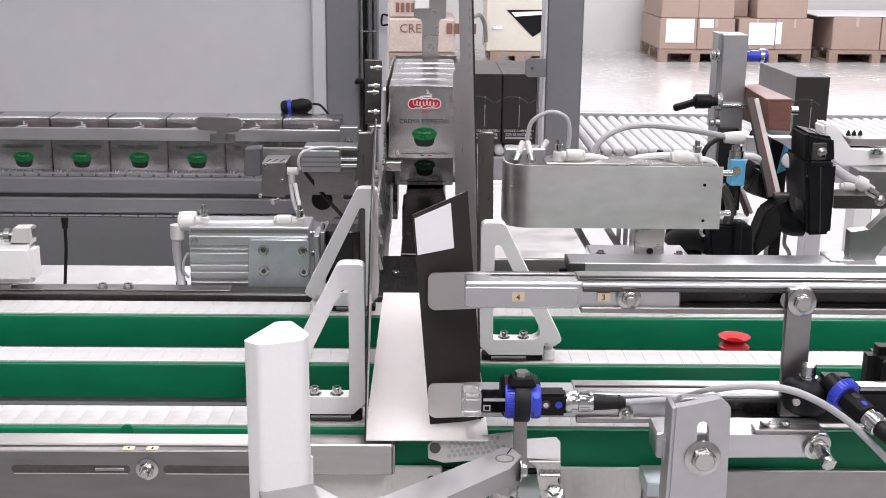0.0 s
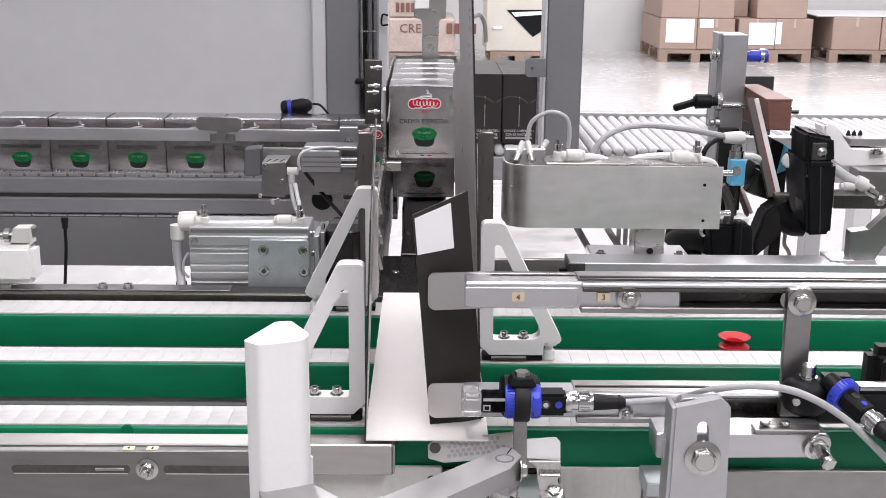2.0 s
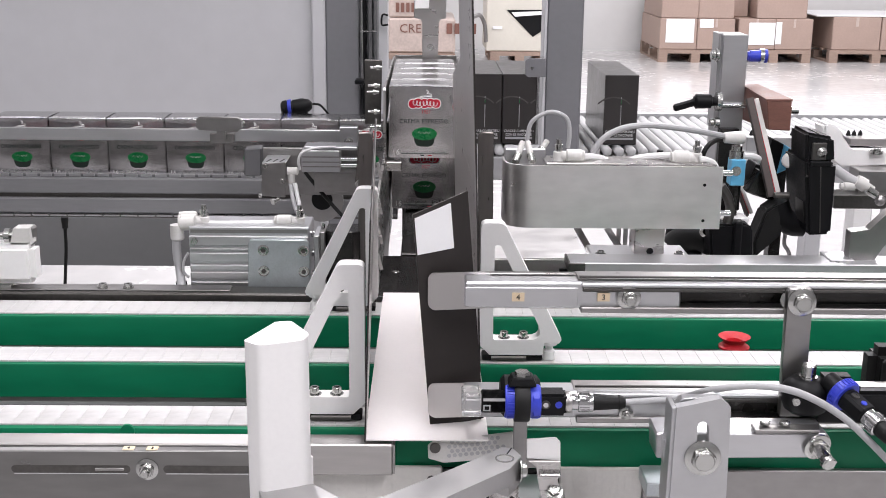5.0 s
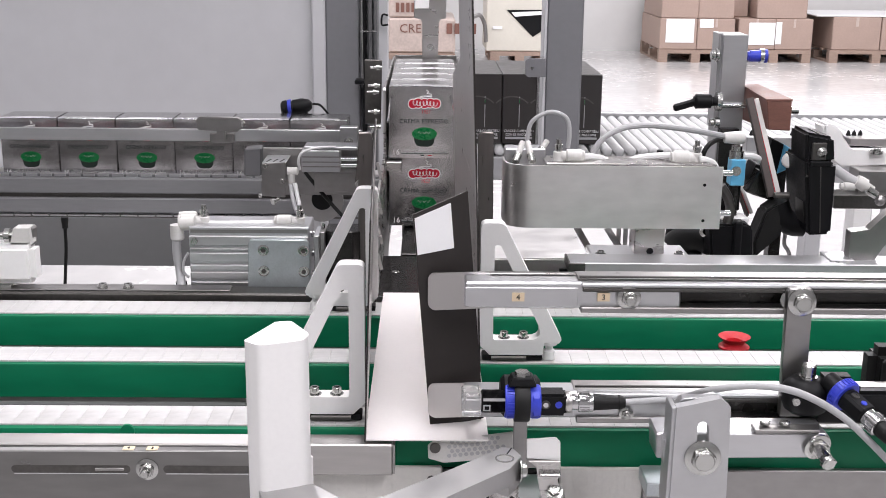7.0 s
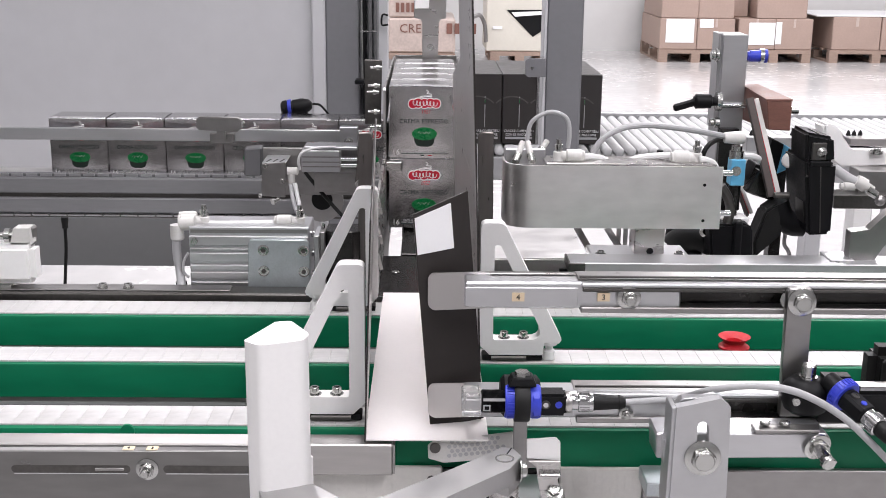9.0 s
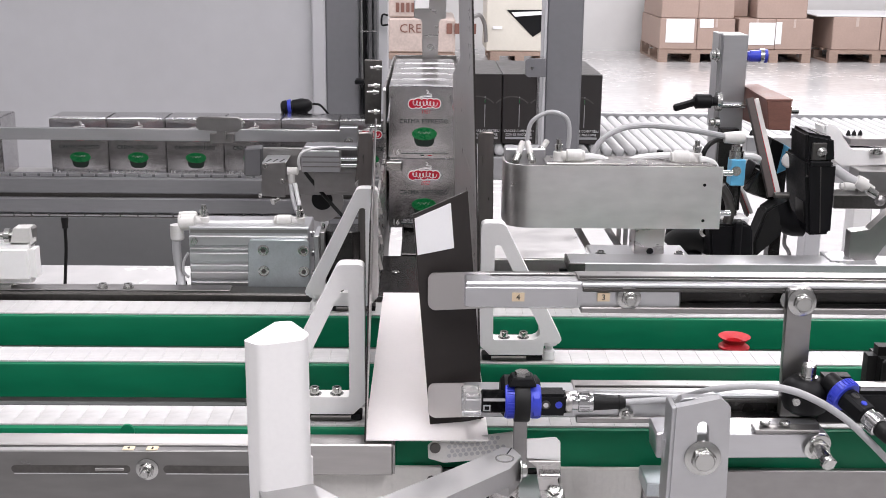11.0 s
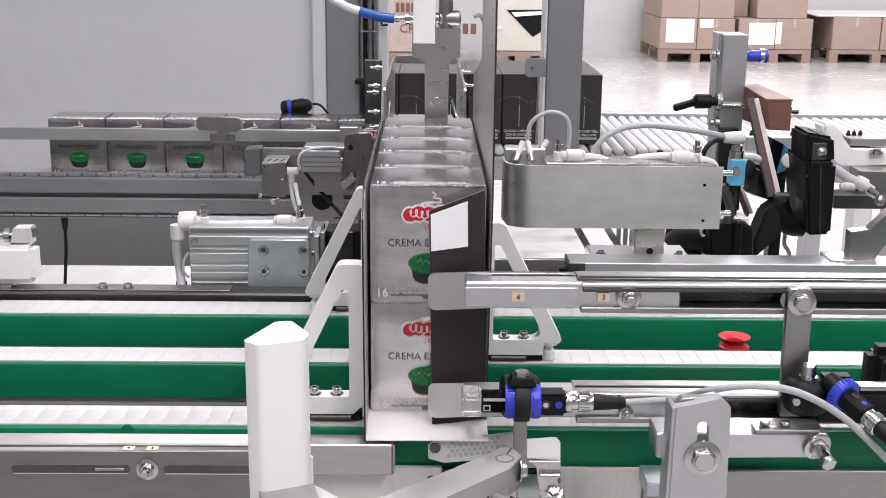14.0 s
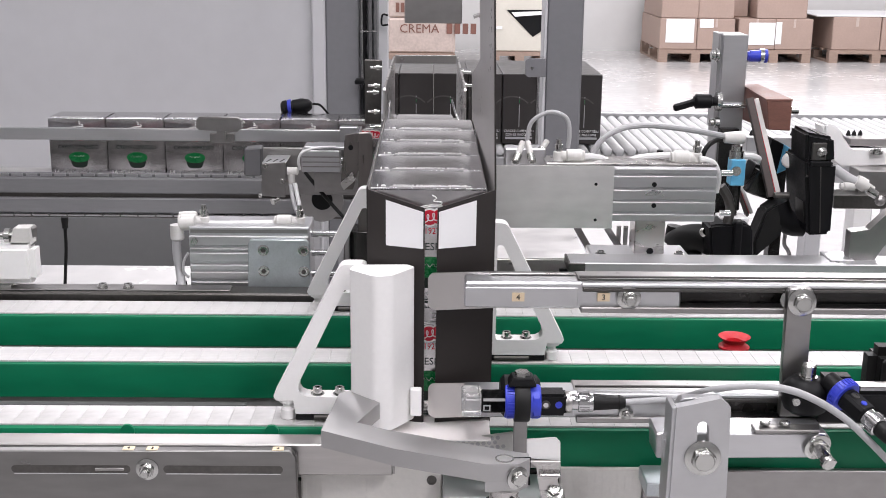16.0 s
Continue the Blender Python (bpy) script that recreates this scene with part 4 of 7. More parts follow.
part("hose_band", lathe(B(), (-0.2829, 1.295, 0.9542), (0.05, 0, -1), [(0, 0.0065), (0.006, 0.0065)], 16), BLACK, lc)
part("thin_wire", tube(B(), [(-0.2724, 1.29, 0.99), (-0.2774, 1.29, 0.9806), (-0.2786, 1.29, 0.9685), (-0.2725, 1.29, 0.9605)], 0.0015, 8), HOSE, lc)
part("stand", box(B(), x0 + 0.02, x1 - 0.02, YL + 0.02, YL + 0.05, 0.86, zs[6], 0.002), STEEL_DULL, lc)

LEFT_AT = Vector((-0.1026, 1.31, 0.9503))
clamp_left = thing("clamp_pad", "black curved clamp pad on chrome guide rods", "clamp pad", LEFT_AT)
bm = B()
cx0, cx1 = -0.1166, -0.0734
plan(bm, [(cx0, 1.335), (cx0, 1.300), (cx0 + 0.006, 1.295), (cx1 - 0.012, 1.295), (cx1 - 0.004, 1.299), (cx1, 1.308), (cx1, 1.335)], 0.9469, 1.0149, 0.001)
part("pad", bm, BLACKENED, clamp_left, "black curved pad")
part("end_plate", box(B(), -0.1297, -0.1232, 1.292, 1.338, 0.9501, 1.0106, 0.001), ALU, clamp_left)
part("pad_bracket", box(B(), -0.1232, -0.1166, 1.296, 1.33, 0.9501, 1.014, 0.001), STEEL_DULL, clamp_left)
part("pad_screw", cyl(B(), (-0.1207, 1.31, 1.014), (-0.1193, 1.31, 1.0207), 0.002, 10), BOLT, clamp_left)
for q in ([(-0.1295, 1.312, 1.0081), (-0.1299, 1.312, 0.9851), (-0.1303, 1.312, 0.9598)]):
    part("rod", cyl(B(), (q[0] - 0.05, q[1], q[2]), q, 0.004, 14), CHROME, clamp_left, "chrome guide rod")

# ---------------------------------------------------------------- right clamp with sliding stainless cover
rc = thing("clamp_cylinder", "grooved aluminium clamp cylinder on a bracket", "pneumatic cylinder", (0.2615, 1.32, 0.974))
YR = 1.285
xa, xb = 0.1547, 0.3256
zz = [1.0939, 1.0855, 1.0694, 1.0557, 1.0414, 1.0309]
part("body", box(B(), xa, xb, YR + 0.004, YR + 0.058, zz[5], zz[0], 0.0012), ALU, rc, "grooved aluminium body")
for a, b in zip(zz, zz[1:]):
    part("rib", box(B(), xa + 0.0005, xb - 0.0005, YR, YR + 0.0045, b + 0.0014, a - 0.0014, 0.0008), ALU, rc)
for q in ([(0.2545, 1.2848, 1.0747), (0.2552, 1.2848, 1.0506)]):
    part("bore", lathe(B(), q, (0, -1, 0), [(0, 0.0028), (0.0008, 0.0027)], 18), BLACK, rc)
part("top_plate", box(B(), 0.1327, xb, YR + 0.008, YR + 0.055, zz[0], zz[0] + 0.003, 0.0008), STEEL, rc)
part("front_block", box(B(), 0.0886, 0.1357, 1.325, 1.35, 1.0822, 1.1073, 0.0015), ALU, rc)
fitting(rc, (0.1485, 1.31, 1.0935), 1.05, 1)
fitting(rc, (0.306, 1.31, 1.0928), 1.05, -1)
for q in ([((0.0995, 1.31, 1.0944), (0.1089, 1.33, 1.1138)), ((0.1189, 1.31, 1.0946), (0.1148, 1.33, 1.1139)), ((0.1288, 1.33, 1.1021), (0.1379, 1.34, 1.1137))]):
    part("small_nipple", cyl(B(), q[0], q[1], 0.0034, 14), FITTING, rc)
    part("nipple_collar", cyl(B(), q[0], tuple(a + (b - a) * 0.35 for a, b in zip(*q)), 0.0046, 14), BOLT, rc)
part("arched_hose", tube(B(), [(0.1135, 1.33, 1.1139), (0.118, 1.33, 1.1361), (0.1319, 1.33, 1.1466), (0.1448, 1.33, 1.1487), (0.1586, 1.33, 1.1417), (0.1625, 1.33, 1.1254), (0.1612, 1.33, 1.1077)], 0.0026, 10), HOSE, rc, "grey hose in an arch")
part("valve_hose", tube(B(), [(0.1688, 1.31, 1.1015), (0.1929, 1.32, 1.0986), (0.2142, 1.33, 1.0903)], 0.004, 10), HOSE_WHITE, rc)
part("back_hose", tube(B(), [(0.1939, 1.36, 1.0939), (0.2044, 1.36, 1.1122), (0.2271, 1.36, 1.1258), (0.2601, 1.36, 1.13), (0.3115, 1.38, 1.1219), (0.3611, 1.4, 1.1109)], 0.0037, 10), HOSE, rc, "long grey air hose")
part("flat_hose", tube(B(), [(0.2274, 1.33, 1.0897), (0.2434, 1.33, 1.0965), (0.2674, 1.32, 1.1011), (0.2879, 1.31, 1.1025)], 0.004, 10), HOSE_WHITE, rc)
part("cable_tie", lathe(B(), (0.2668, 1.325, 1.0943), (0, 0, 1), [(0, 0.0035), (0.012, 0.004), (0.013, 0.002)], 10), BLACK, rc)
part("hose_end", tube(B(), [(0.307, 1.3, 1.1025), (0.3227, 1.3, 1.0975), (0.3301, 1.3, 1.0832), (0.3315, 1.31, 1.0614)], 0.003, 10), HOSE_WHITE, rc)
part("stand", box(B(), 0.2383, 0.2731, 1.30, 1.335, 0.987, zz[5], 0.001), STEEL, rc, "upright bracket with a dark hole")
part("stand_hole", lathe(B(), (0.2567, 1.2998, 0.9931), (0, -1, 0), [(0, 0.004), (0.0006, 0.0038)], 18), BLACK, rc)
part("foot", box(B(), 0.1878, 0.3014, 1.285, 1.34, 0.9815, 0.9903, 0.0015), ALU, rc)
for q in ([(0.1995, 1.285, 0.9853), (0.29, 1.285, 0.986)]):
    socket_screw(rc, (q[0], q[1] + 0.012, 0.9903), (0, 0, 1), 0.0042, 0.004)
part("rod_pin", cyl(B(), (0.3326, 1.3, 1.0852), (0.3454, 1.3, 1.0853), 0.0035, 14), CHROME, rc)
part("rod_pin", cyl(B(), (0.3346, 1.3, 1.0385), (0.3463, 1.3, 1.0386), 0.0035, 14), CHROME, rc)
for q in ([((0.1801, 1.36, 1.0045), (0.1962, 1.34, 0.9784)), ((0.2193, 1.38, 0.9998), (0.2359, 1.36, 0.9747))]):
    part("strut", bar3(B(), q[0], q[1], 0.008, 0.008, (0, 1, 0)), STEEL_DULL, rc)
for x in (0.2315, 0.2398):
    part("tie_rod", cyl(B(), (x, 1.37, 0.967), (x, 1.37, 1.0059), 0.0028, 12), STEEL, rc)

COVER_AT = Vector((0.2128, 1.279, 1.0248))
clamp_cover = thing("clamp_cover", "brushed stainless sliding clamp cover with a rounded dark nose", "clamp cover", COVER_AT)
x0, x1, zlo, zhi = 0.0862, 0.3292, 1.0255, 1.0967
nose = [(x1, 1.277), (x0 + 0.030, 1.277), (x0 + 0.018, 1.279), (x0 + 0.008, 1.285), (x0 + 0.002, 1.294), (x0, 1.306), (x0, 1.335)]
inner = [(a + (0.0 if a > x0 + 0.02 else 0.0018), b + 0.0018) for a, b in nose]
bm = B()
extrude(bm, [(a, b, zlo) for a, b in nose + inner[::-1]], [(a, b, zhi) for a, b in nose + inner[::-1]], 0)
part("sheet", bm, COVER, clamp_cover, "mottled brushed sheet")
for q in ([(0.3093, 1.2769, 1.0761), (0.3101, 1.2769, 1.0352)]):
    part("hole", lathe(B(), q, (0, -1, 0), [(0, 0.0018), (0.0004, 0.0017)], 16), BLACK, clamp_cover)
part("end_cap", box(B(), x0 + 0.003, x0 + 0.006, 1.30, 1.335, zlo + 0.004, zhi - 0.004), DARK_STEEL, clamp_cover)
part("carrier", box(B(), x0 + 0.006, 0.1601, 1.345, 1.36, zlo + 0.02, zhi - 0.02), STEEL_DULL, clamp_cover)

# ---------------------------------------------------------------- flap plough rails on the right


def plough(label, px, lower):
    """Bent stainless blade on an aluminium bar that slides in a grooved rail."""
    xb, xm, xk, xe, zt, za, zb, zc, tip = px
    y = 0.885
    e = thing("plough_rail", label, "guide rail", (xm, y, zb), "flap ploughs")
    bm = B()
    tx, ty = tip, 0.893
    # blade: flat end bent back towards the flap
    r = 0.006
    tip_pts = [(tx + r - r * math.cos(a), a) for a in [math.pi / 2 * k / 5 for k in range(6)]]
    lo = [(px, 0.8945 - 0.25 * (px - tx), zb - 0.004 + r - r * math.sin(a)) for px, a in tip_pts] + [(xb + 0.030, y + 0.002, zb), (xk, y + 0.002, zb)]
    hi = [(px, 0.8945 - 0.25 * (px - tx), zt - 0.003 - r + r * math.sin(a)) for px, a in tip_pts] + [(xb + 0.030, y + 0.002, zt), (xk, y + 0.002, zt)]
    for k in range(len(lo) - 1):
        bm.faces.new([bm.verts.new(v) for v in (lo[k], lo[k + 1], hi[k + 1], hi[k])])
    bmesh.ops.remove_doubles(bm, verts=bm.verts, dist=0.0002)
    bmesh.ops.recalc_face_normals(bm, faces=bm.faces)
    bmesh.ops.solidify(bm, geom=bm.faces, thickness=0.0012)
    part("blade", bm, BLADE, e, "bent stainless blade with rounded corners")
    part("top_lip", box(B(), xb + 0.030, xk, y - 0.004, y + 0.0015, zt - 0.0012, zt, 0.0003), STEEL, e)
    part("slide_bar", box(B(), xm, xk + 0.08, y - 0.022, y, zc - 0.0005, za, 0.0015), ALU, e, "pale aluminium slide bar")
    part("slide_head", box(B(), xm + 0.0, xk + 0.0, y - 0.0235, y - 0.0215, zc + 0.001, za - 0.004, 0.0006), ALU_MATT, e)
    part("rail_top", box(B(), xk, xe, y - 0.018, y + 0.004, za + 0.0005, zt + 0.0002, 0.001), STEEL, e, "grooved rail top")
    part("rail_groove", box(B(), xk + 0.001, xe, y - 0.0192, y - 0.017, za + 0.0028, za + 0.0042), DARK_STEEL, e)
    part("rail_upper_lip", box(B(), xk + 0.002, xe, y - 0.0265, y - 0.012, za - 0.0032, za + 0.0004, 0.001), ALU, e)
    part("rail_edge", box(B(), xk + 0.003, xe, y - 0.0262, y - 0.0235, za - 0.0064, za - 0.0034, 0.0006), DARK_STEEL, e)
    part("rail_back", box(B(), xk + 0.002, xe, y - 0.010, y - 0.002, zc, za, 0.0005), BLACKENED, e)
    part("rail_lower_lip", box(B(), xk + 0.002, xe, y - 0.0262, y - 0.012, zc - 0.003, zc + 0.0018, 0.0008), STEEL_DULL, e)
    return e


up = plough("upper aluminium plough rail holding the carton flap shut", (0.0199, 0.0292, 0.1168, 0.85, 1.0861, 1.0844, 1.0559, 1.0638, 0.0011), False)
lw = plough("lower aluminium plough rail holding the carton flap shut", (0.021, 0.0306, 0.1169, 0.85, 0.9924, 0.994, 0.9632, 0.9724, 0.0018), True)
for n, q in (("4", (0.0704, 0.861, 1.073)), ("3", (0.1363, 0.861, 1.0734))):
    tag = part("number_tag", box(B(), q[0] - 0.0048, q[0] + 0.0048, q[1] - 0.0006, q[1] + 0.0004, q[2] - 0.0034, q[2] + 0.0034), TAG, up, "cream number tag")
    lettering(n, 0.0065, q[0], q[1] - 0.0008, q[2] - 0.0022, INK, up, "tag_number")
hex_bolt(up, (0.1559, 0.8605, 1.0732), (0, -1, 0), 0.0064, True, 0.004)
hex_bolt(lw, (0.1585, 0.8605, 0.9767), (0, -1, 0), 0.004, True, 0.003)

strap = thing("rail_strap", "dull steel strap bolted across the plough rails", "bracket", (0.2933, 0.85, 0.9785))
part("strap", prism(B(), [(0.2751, 1.0805), (0.2774, 1.0845), (0.2929, 1.0846), (0.2954, 1.0815), (0.2957, 1.0257), (0.2972, 0.9795), (0.2772, 0.9794), (0.2763, 1.0255)], 0.850, 0.857, 0.0008), STEEL_DULL, strap)
hex_bolt(strap, (0.2865, 0.85, 1.0738), (0, -1, 0), 0.0076, True)
part("spacer", cyl(B(), (0.2808, 0.858, 1.0726), (0.2855, 0.87, 1.0698), 0.008, 20), BOLT, strap)

# ---------------------------------------------------------------- clamp bracket in front, on the right
blk = thing("clamp_bracket", "aluminium clamp block with dark steel plate and bolts", "bracket", (0.2417, 0.81, 0.9623))
part("block", prism(B(), [(0.1716, 0.9666), (0.1704, 0.9866), (0.175, 0.9875), (0.2978, 0.9873), (0.3006, 0.9836), (0.3022, 0.9677)], 0.80, 0.83, 0.0012), ALU, blk, "aluminium block")
part("dark_plate", plan(B(), [(0.2438, 0.8115), (0.2943, 0.81), (0.2917, 0.7990), (0.2433, 0.7985)], 0.9876, 0.9906, 0.0005), STEEL_DULL, blk, "dark steel plate")
for q in ([(0.253, 0.8075, 0.9906), (0.2676, 0.8070, 0.9906)]):
    hex_bolt(blk, q, (0, 0, 1), 0.0042, False)
hex_bolt(blk, (0.2911, 0.8, 0.9772), (0.25, -1, -0.25), 0.0075, True, 0.008)
hex_bolt(blk, (0.2896, 0.775, 0.9775), (0.25, -1, -0.25), 0.0062, False)
part("adjuster", cyl(B(), (0.2903, 0.795, 0.9781), (0.2891, 0.775, 0.9784), 0.004, 14), CHROME, blk)
part("side_block", box(B(), 0.1746, 0.1875, 0.79, 0.815, 0.9675, 0.9866, 0.001), ALU, blk)

slot = thing("slotted_plate", "upright slotted aluminium plate with a large bolt", "bracket", (0.1985, 0.775, 0.9471))
outline = [(0.1789, 1.0177), (0.2099, 1.0248), (0.2177, 1.018), (0.2194, 0.939), (0.178, 0.9388)]
sl = [(0.1949, 0.996), (0.1944, 1.003), (0.1954, 1.0061), (0.1982, 1.0074), (0.2011, 1.0061), (0.203, 1.0031), (0.2034, 0.9961), (0.2051, 0.966), (0.1969, 0.9659)]
bm = B()
for yy in (0.775, 0.783):
    loops = [[bm.verts.new((x, yy, z)) for x, z in lp] for lp in (outline, sl)]
    edges = [bm.edges.new((lp[i], lp[(i + 1) % len(lp)])) for lp in loops for i in range(len(lp))]
    bmesh.ops.triangle_fill(bm, edges=edges, use_dissolve=False, use_beauty=True)
    if yy == 0.775:
        front = loops
for lo, hi in zip(front, loops):
    for i in range(len(lo)):
        bm.faces.new((lo[i], lo[(i + 1) % len(lo)], hi[(i + 1) % len(lo)], hi[i]))
part("plate", bm, ALU_MATT, slot, "matt aluminium plate")
part("turned_edge", prism(B(), [(0.1762, 1.016), (0.1793, 1.0173), (0.1784, 0.9378), (0.1751, 0.9378)], 0.777, 0.80, 0.0004), ALU_MATT, slot, "shaded return edge")
part("top_lip", prism(B(), [(0.1802, 1.0162), (0.1848, 1.0215), (0.2134, 1.0221), (0.2135, 1.0199), (0.1821, 1.0127)], 0.784, 0.792, 0.0004), ALU, slot)
hex_bolt(slot, (0.1997, 0.775, 0.9793), (0, -1, 0), 0.0092, True)
part("foot", box(B(), 0.1777, 0.2181, 0.776, 0.86, 0.84, 0.852, 0.001), ALU, slot)
part("down_leg", box(B(), 0.1894, 0.2192, 0.80, 0.84, 0.0, 0.84, 0.002), ALU, slot)

# ---------------------------------------------------------------- carton sensor on its clamp


def tubular_sensor():
    e = thing("carton_sensor", "black tubular photo sensor with blue nuts in a black clamp", "sensor", (0.0764, 0.85, 0.9486))
    ys = 0.845
    x = lambda a: a
    c = Vector((0.0419, 0.845, 0.9935))
    ax = Vector((1, 0, -0.0052)).normalized()
    L = 0.0004
    def turned(a, b, r, m, name, label="", n=28, r2=None):
        return part(name, lathe(B(), c + ax * (a - 850) * L, ax, [(0, r * 0.97), (0.0006, r), ((b - a) * L - 0.0006, r2 or r), ((b - a) * L, (r2 or r) * 0.97)], n), m, e, label)
    body = turned(851, 900, 0.0086, BLACK, "threaded_barrel", "black threaded barrel")
    bm = B()
    for k in range(22):
        p0 = c + ax * (853 + k * 2.1 - 850) * L
        lathe(bm, p0, ax, [(0, 0.0086), (0.0004, 0.0093), (0.0008, 0.0086)], 24)
    part("thread", bm, BLACK, body)
    part("print_bar", box(B(), c.x + 0.002, c.x + 0.019, ys - 0.0094, ys - 0.0090, c.z + 0.0035, c.z + 0.0058), HOSE, body)
    part("print_frame", box(B(), c.x + 0.002, c.x + 0.0075, ys - 0.0096, ys - 0.0092, c.z - 0.0045, c.z + 0.0005), HOSE, body)
    part("print_core", box(B(), c.x + 0.003, c.x + 0.0065, ys - 0.0098, ys - 0.0095, c.z - 0.0035, c.z - 0.0005), BLACK, body)
    part("lens_window", box(B(), c.x - 0.0145, c.x + 0.0005, ys - 0.010, ys + 0.010, c.z - 0.0098, c.z + 0.0098, 0.0015), CLEAR, e, "clear square lens window")
    nut = turned(897, 922, 0.0128, BLUE, "blue_nut", "blue plastic nut", 30)
    bm = B()
    for k in range(30):
        a = 2 * math.pi * k / 30
        d = Vector((0, math.cos(a), math.sin(a)))
        p0 = c + ax * (901 - 850) * L + d * 0.0128
        bar3(bm, p0, p0 + ax * 16 * L, 0.0012, 0.0010, d)
    part("knurl", bm, BLUE, nut)
    nut2 = turned(936, 966, 0.0128, BLUE, "blue_nut", "blue plastic nut", 30)
    part("nut_hex", extrude(B(), ring(c + ax * (950 - 850) * L, ax, 0.0143, 6, 0.5), ring(c + ax * (964 - 850) * L, ax, 0.0143, 6, 0.5), 0.0006), BLUE, nut2)
    part("end_body", box(B(), c.x + (960 - 850) * L, c.x + (1016 - 850) * L, ys - 0.0090, ys + 0.009, c.z - 0.0090, c.z + 0.0088, 0.0022, 2), BLACK, e, "black end housing")
    part("adjuster", lathe(B(), c + ax * (975 - 850) * L + Vector((0, -0.009, 0.001)), (0, -1, 0), [(0, 0.0036), (0.0006, 0.0034), (0.0006, 0.0024), (0.0002, 0.0024)], 20), DARK_STEEL, e)
    part("adjuster_slot", lathe(B(), c + ax * (975 - 850) * L + Vector((0, -0.0092, 0.001)), (0, -1, 0), [(0, 0.0022), (0.0006, 0.002)], 16), CHROME, e)
    part("blue_led_ring", lathe(B(), c + ax * (1000 - 850) * L + Vector((0, -0.009, 0.001)), (0, -1, 0), [(0, 0.0028), (0.0006, 0.0027), (0.0006, 0.002), (0.0003, 0.002)], 18), BLUE, e)
    turned(1014, 1026, 0.0085, STEEL, "connector_neck", "", 24)
    turned(1026, 1040, 0.0062, CHROME, "connector_thread", "", 24)
    kn = turned(1040, 1068, 0.0076, CHROME, "knurled_collar", "knurled chrome collar", 24)
    bm = B()
    for k in range(20):
        a = 2 * math.pi * k / 20
        d = Vector((0, math.cos(a), math.sin(a)))
        p0 = c + ax * (1041 - 850) * L + d * 0.0076
        bar3(bm, p0, p0 + ax * 20 * L, 0.0013, 0.0008, d)
    part("knurl", bm, CHROME, kn)
    turned(1068, 1118, 0.0066, RUBBER, "plug", "black plug", 20, 0.0052)
    turned(1118, 1131, 0.0058, RUBBER, "plug_end", "", 20, 0.0045)
    part("cable", tube(B(), [c + ax * (1130 - 850) * L] + [(0.1802, 0.845, 0.9947), (0.1953, 0.835, 1.0007), (0.2096, 0.8, 1.0217), (0.2354, 0.79, 1.0289), (0.2624, 0.79, 1.026), (0.2859, 0.79, 1.0165), (0.308, 0.79, 1.002), (0.3287, 0.79, 0.9829), (0.3498, 0.79, 0.9617)], 0.0027, 12), HOSE, e, "long grey cable")
    part("second_cable", tube(B(), [(0.1831, 0.8, 1.0118), (0.2065, 0.795, 1.0193), (0.2106, 0.8, 1.0182)], 0.0022, 10), HOSE_WHITE, e)
    # strap clamp round the barrel
    cc = c + ax * (930 - 850) * L
    bm = lathe(B(), cc - ax * 0.006, ax, [(0, 0.0152), (0.001, 0.0158), (0.011, 0.0158), (0.012, 0.0152)], 30)
    part("clamp_ring", bm, RUBBER, e, "black clamp ring")
    part("clamp_back", lathe(B(), cc + Vector((-0.016, 0.012, 0.0)), (1, 0, 0), [(0, 0.013), (0.003, 0.0165), (0.028, 0.0165), (0.031, 0.013)], 24), BLACK, e)
    bm = B()
    extrude(bm, [(cc.x - 0.011, ys - 0.008, cc.z + 0.0145), (cc.x + 0.011, ys - 0.008, cc.z + 0.0145), (cc.x + 0.011, ys + 0.010, cc.z + 0.0145), (cc.x - 0.011, ys + 0.010, cc.z + 0.0145)],
            [(cc.x - 0.008, ys - 0.006, cc.z + 0.0215), (cc.x + 0.008, ys - 0.006, cc.z + 0.0215), (cc.x + 0.008, ys + 0.008, cc.z + 0.0215), (cc.x - 0.008, ys + 0.008, cc.z + 0.0215)], 0.001)
    part("clamp_cap", bm, BLACK, e)
    part("clamp_nut", extrude(B(), ring(cc + Vector((0, 0.001, 0.0215)), (0, 0, 1), 0.0062, 6), ring(cc + Vector((0, 0.001, 0.0245)), (0, 0, 1), 0.0058, 6)), BOLT, e)
    part("bracket_strip", box(B(), 0.0685, 0.0792, 0.846, 0.851, 0.9398, 0.9797, 0.0005), STEEL_DULL, e, "steel strip bracket")
    part("bracket_tail", box(B(), 0.0685, 0.1027, 0.851, 0.862, 0.934, 0.9427, 0.0005), STEEL_DULL, e)
    return e


CLEAR = bpy.data.materials.new("clear_plastic")
CLEAR.use_nodes = True
cb = CLEAR.node_tree.nodes["Principled BSDF"]
cb.inputs["Transmission Weight"].default_value, cb.inputs["Roughness"].default_value, cb.inputs["IOR"].default_value = 0.9, 0.15, 1.35
cb.inputs["Base Color"].default_value = (0.85, 0.85, 0.84, 1)
sensor = tubular_sensor()

# second sensor, angled, at the right edge
s2 = thing("angled_sensor", "black photo sensor with blue nut in a black swivel clamp", "sensor", (0.3016, 0.83, 0.9871))
axis = Vector((0.46, -0.82, -0.34)).normalized()
nut_at = Vector((0.3115, 0.822, 1.0125))
part("barrel", lathe(B(), nut_at - axis * 0.012, axis, [(0, 0.0085), (0.022, 0.0085), (0.023, 0.0075)], 26), BLACK, s2)
nut = part("blue_nut", lathe(B(), nut_at, axis, [(0, 0.0118), (0.001, 0.0128), (0.0075, 0.0128), (0.0085, 0.0118)], 30), BLUE, s2, "blue plastic nut")
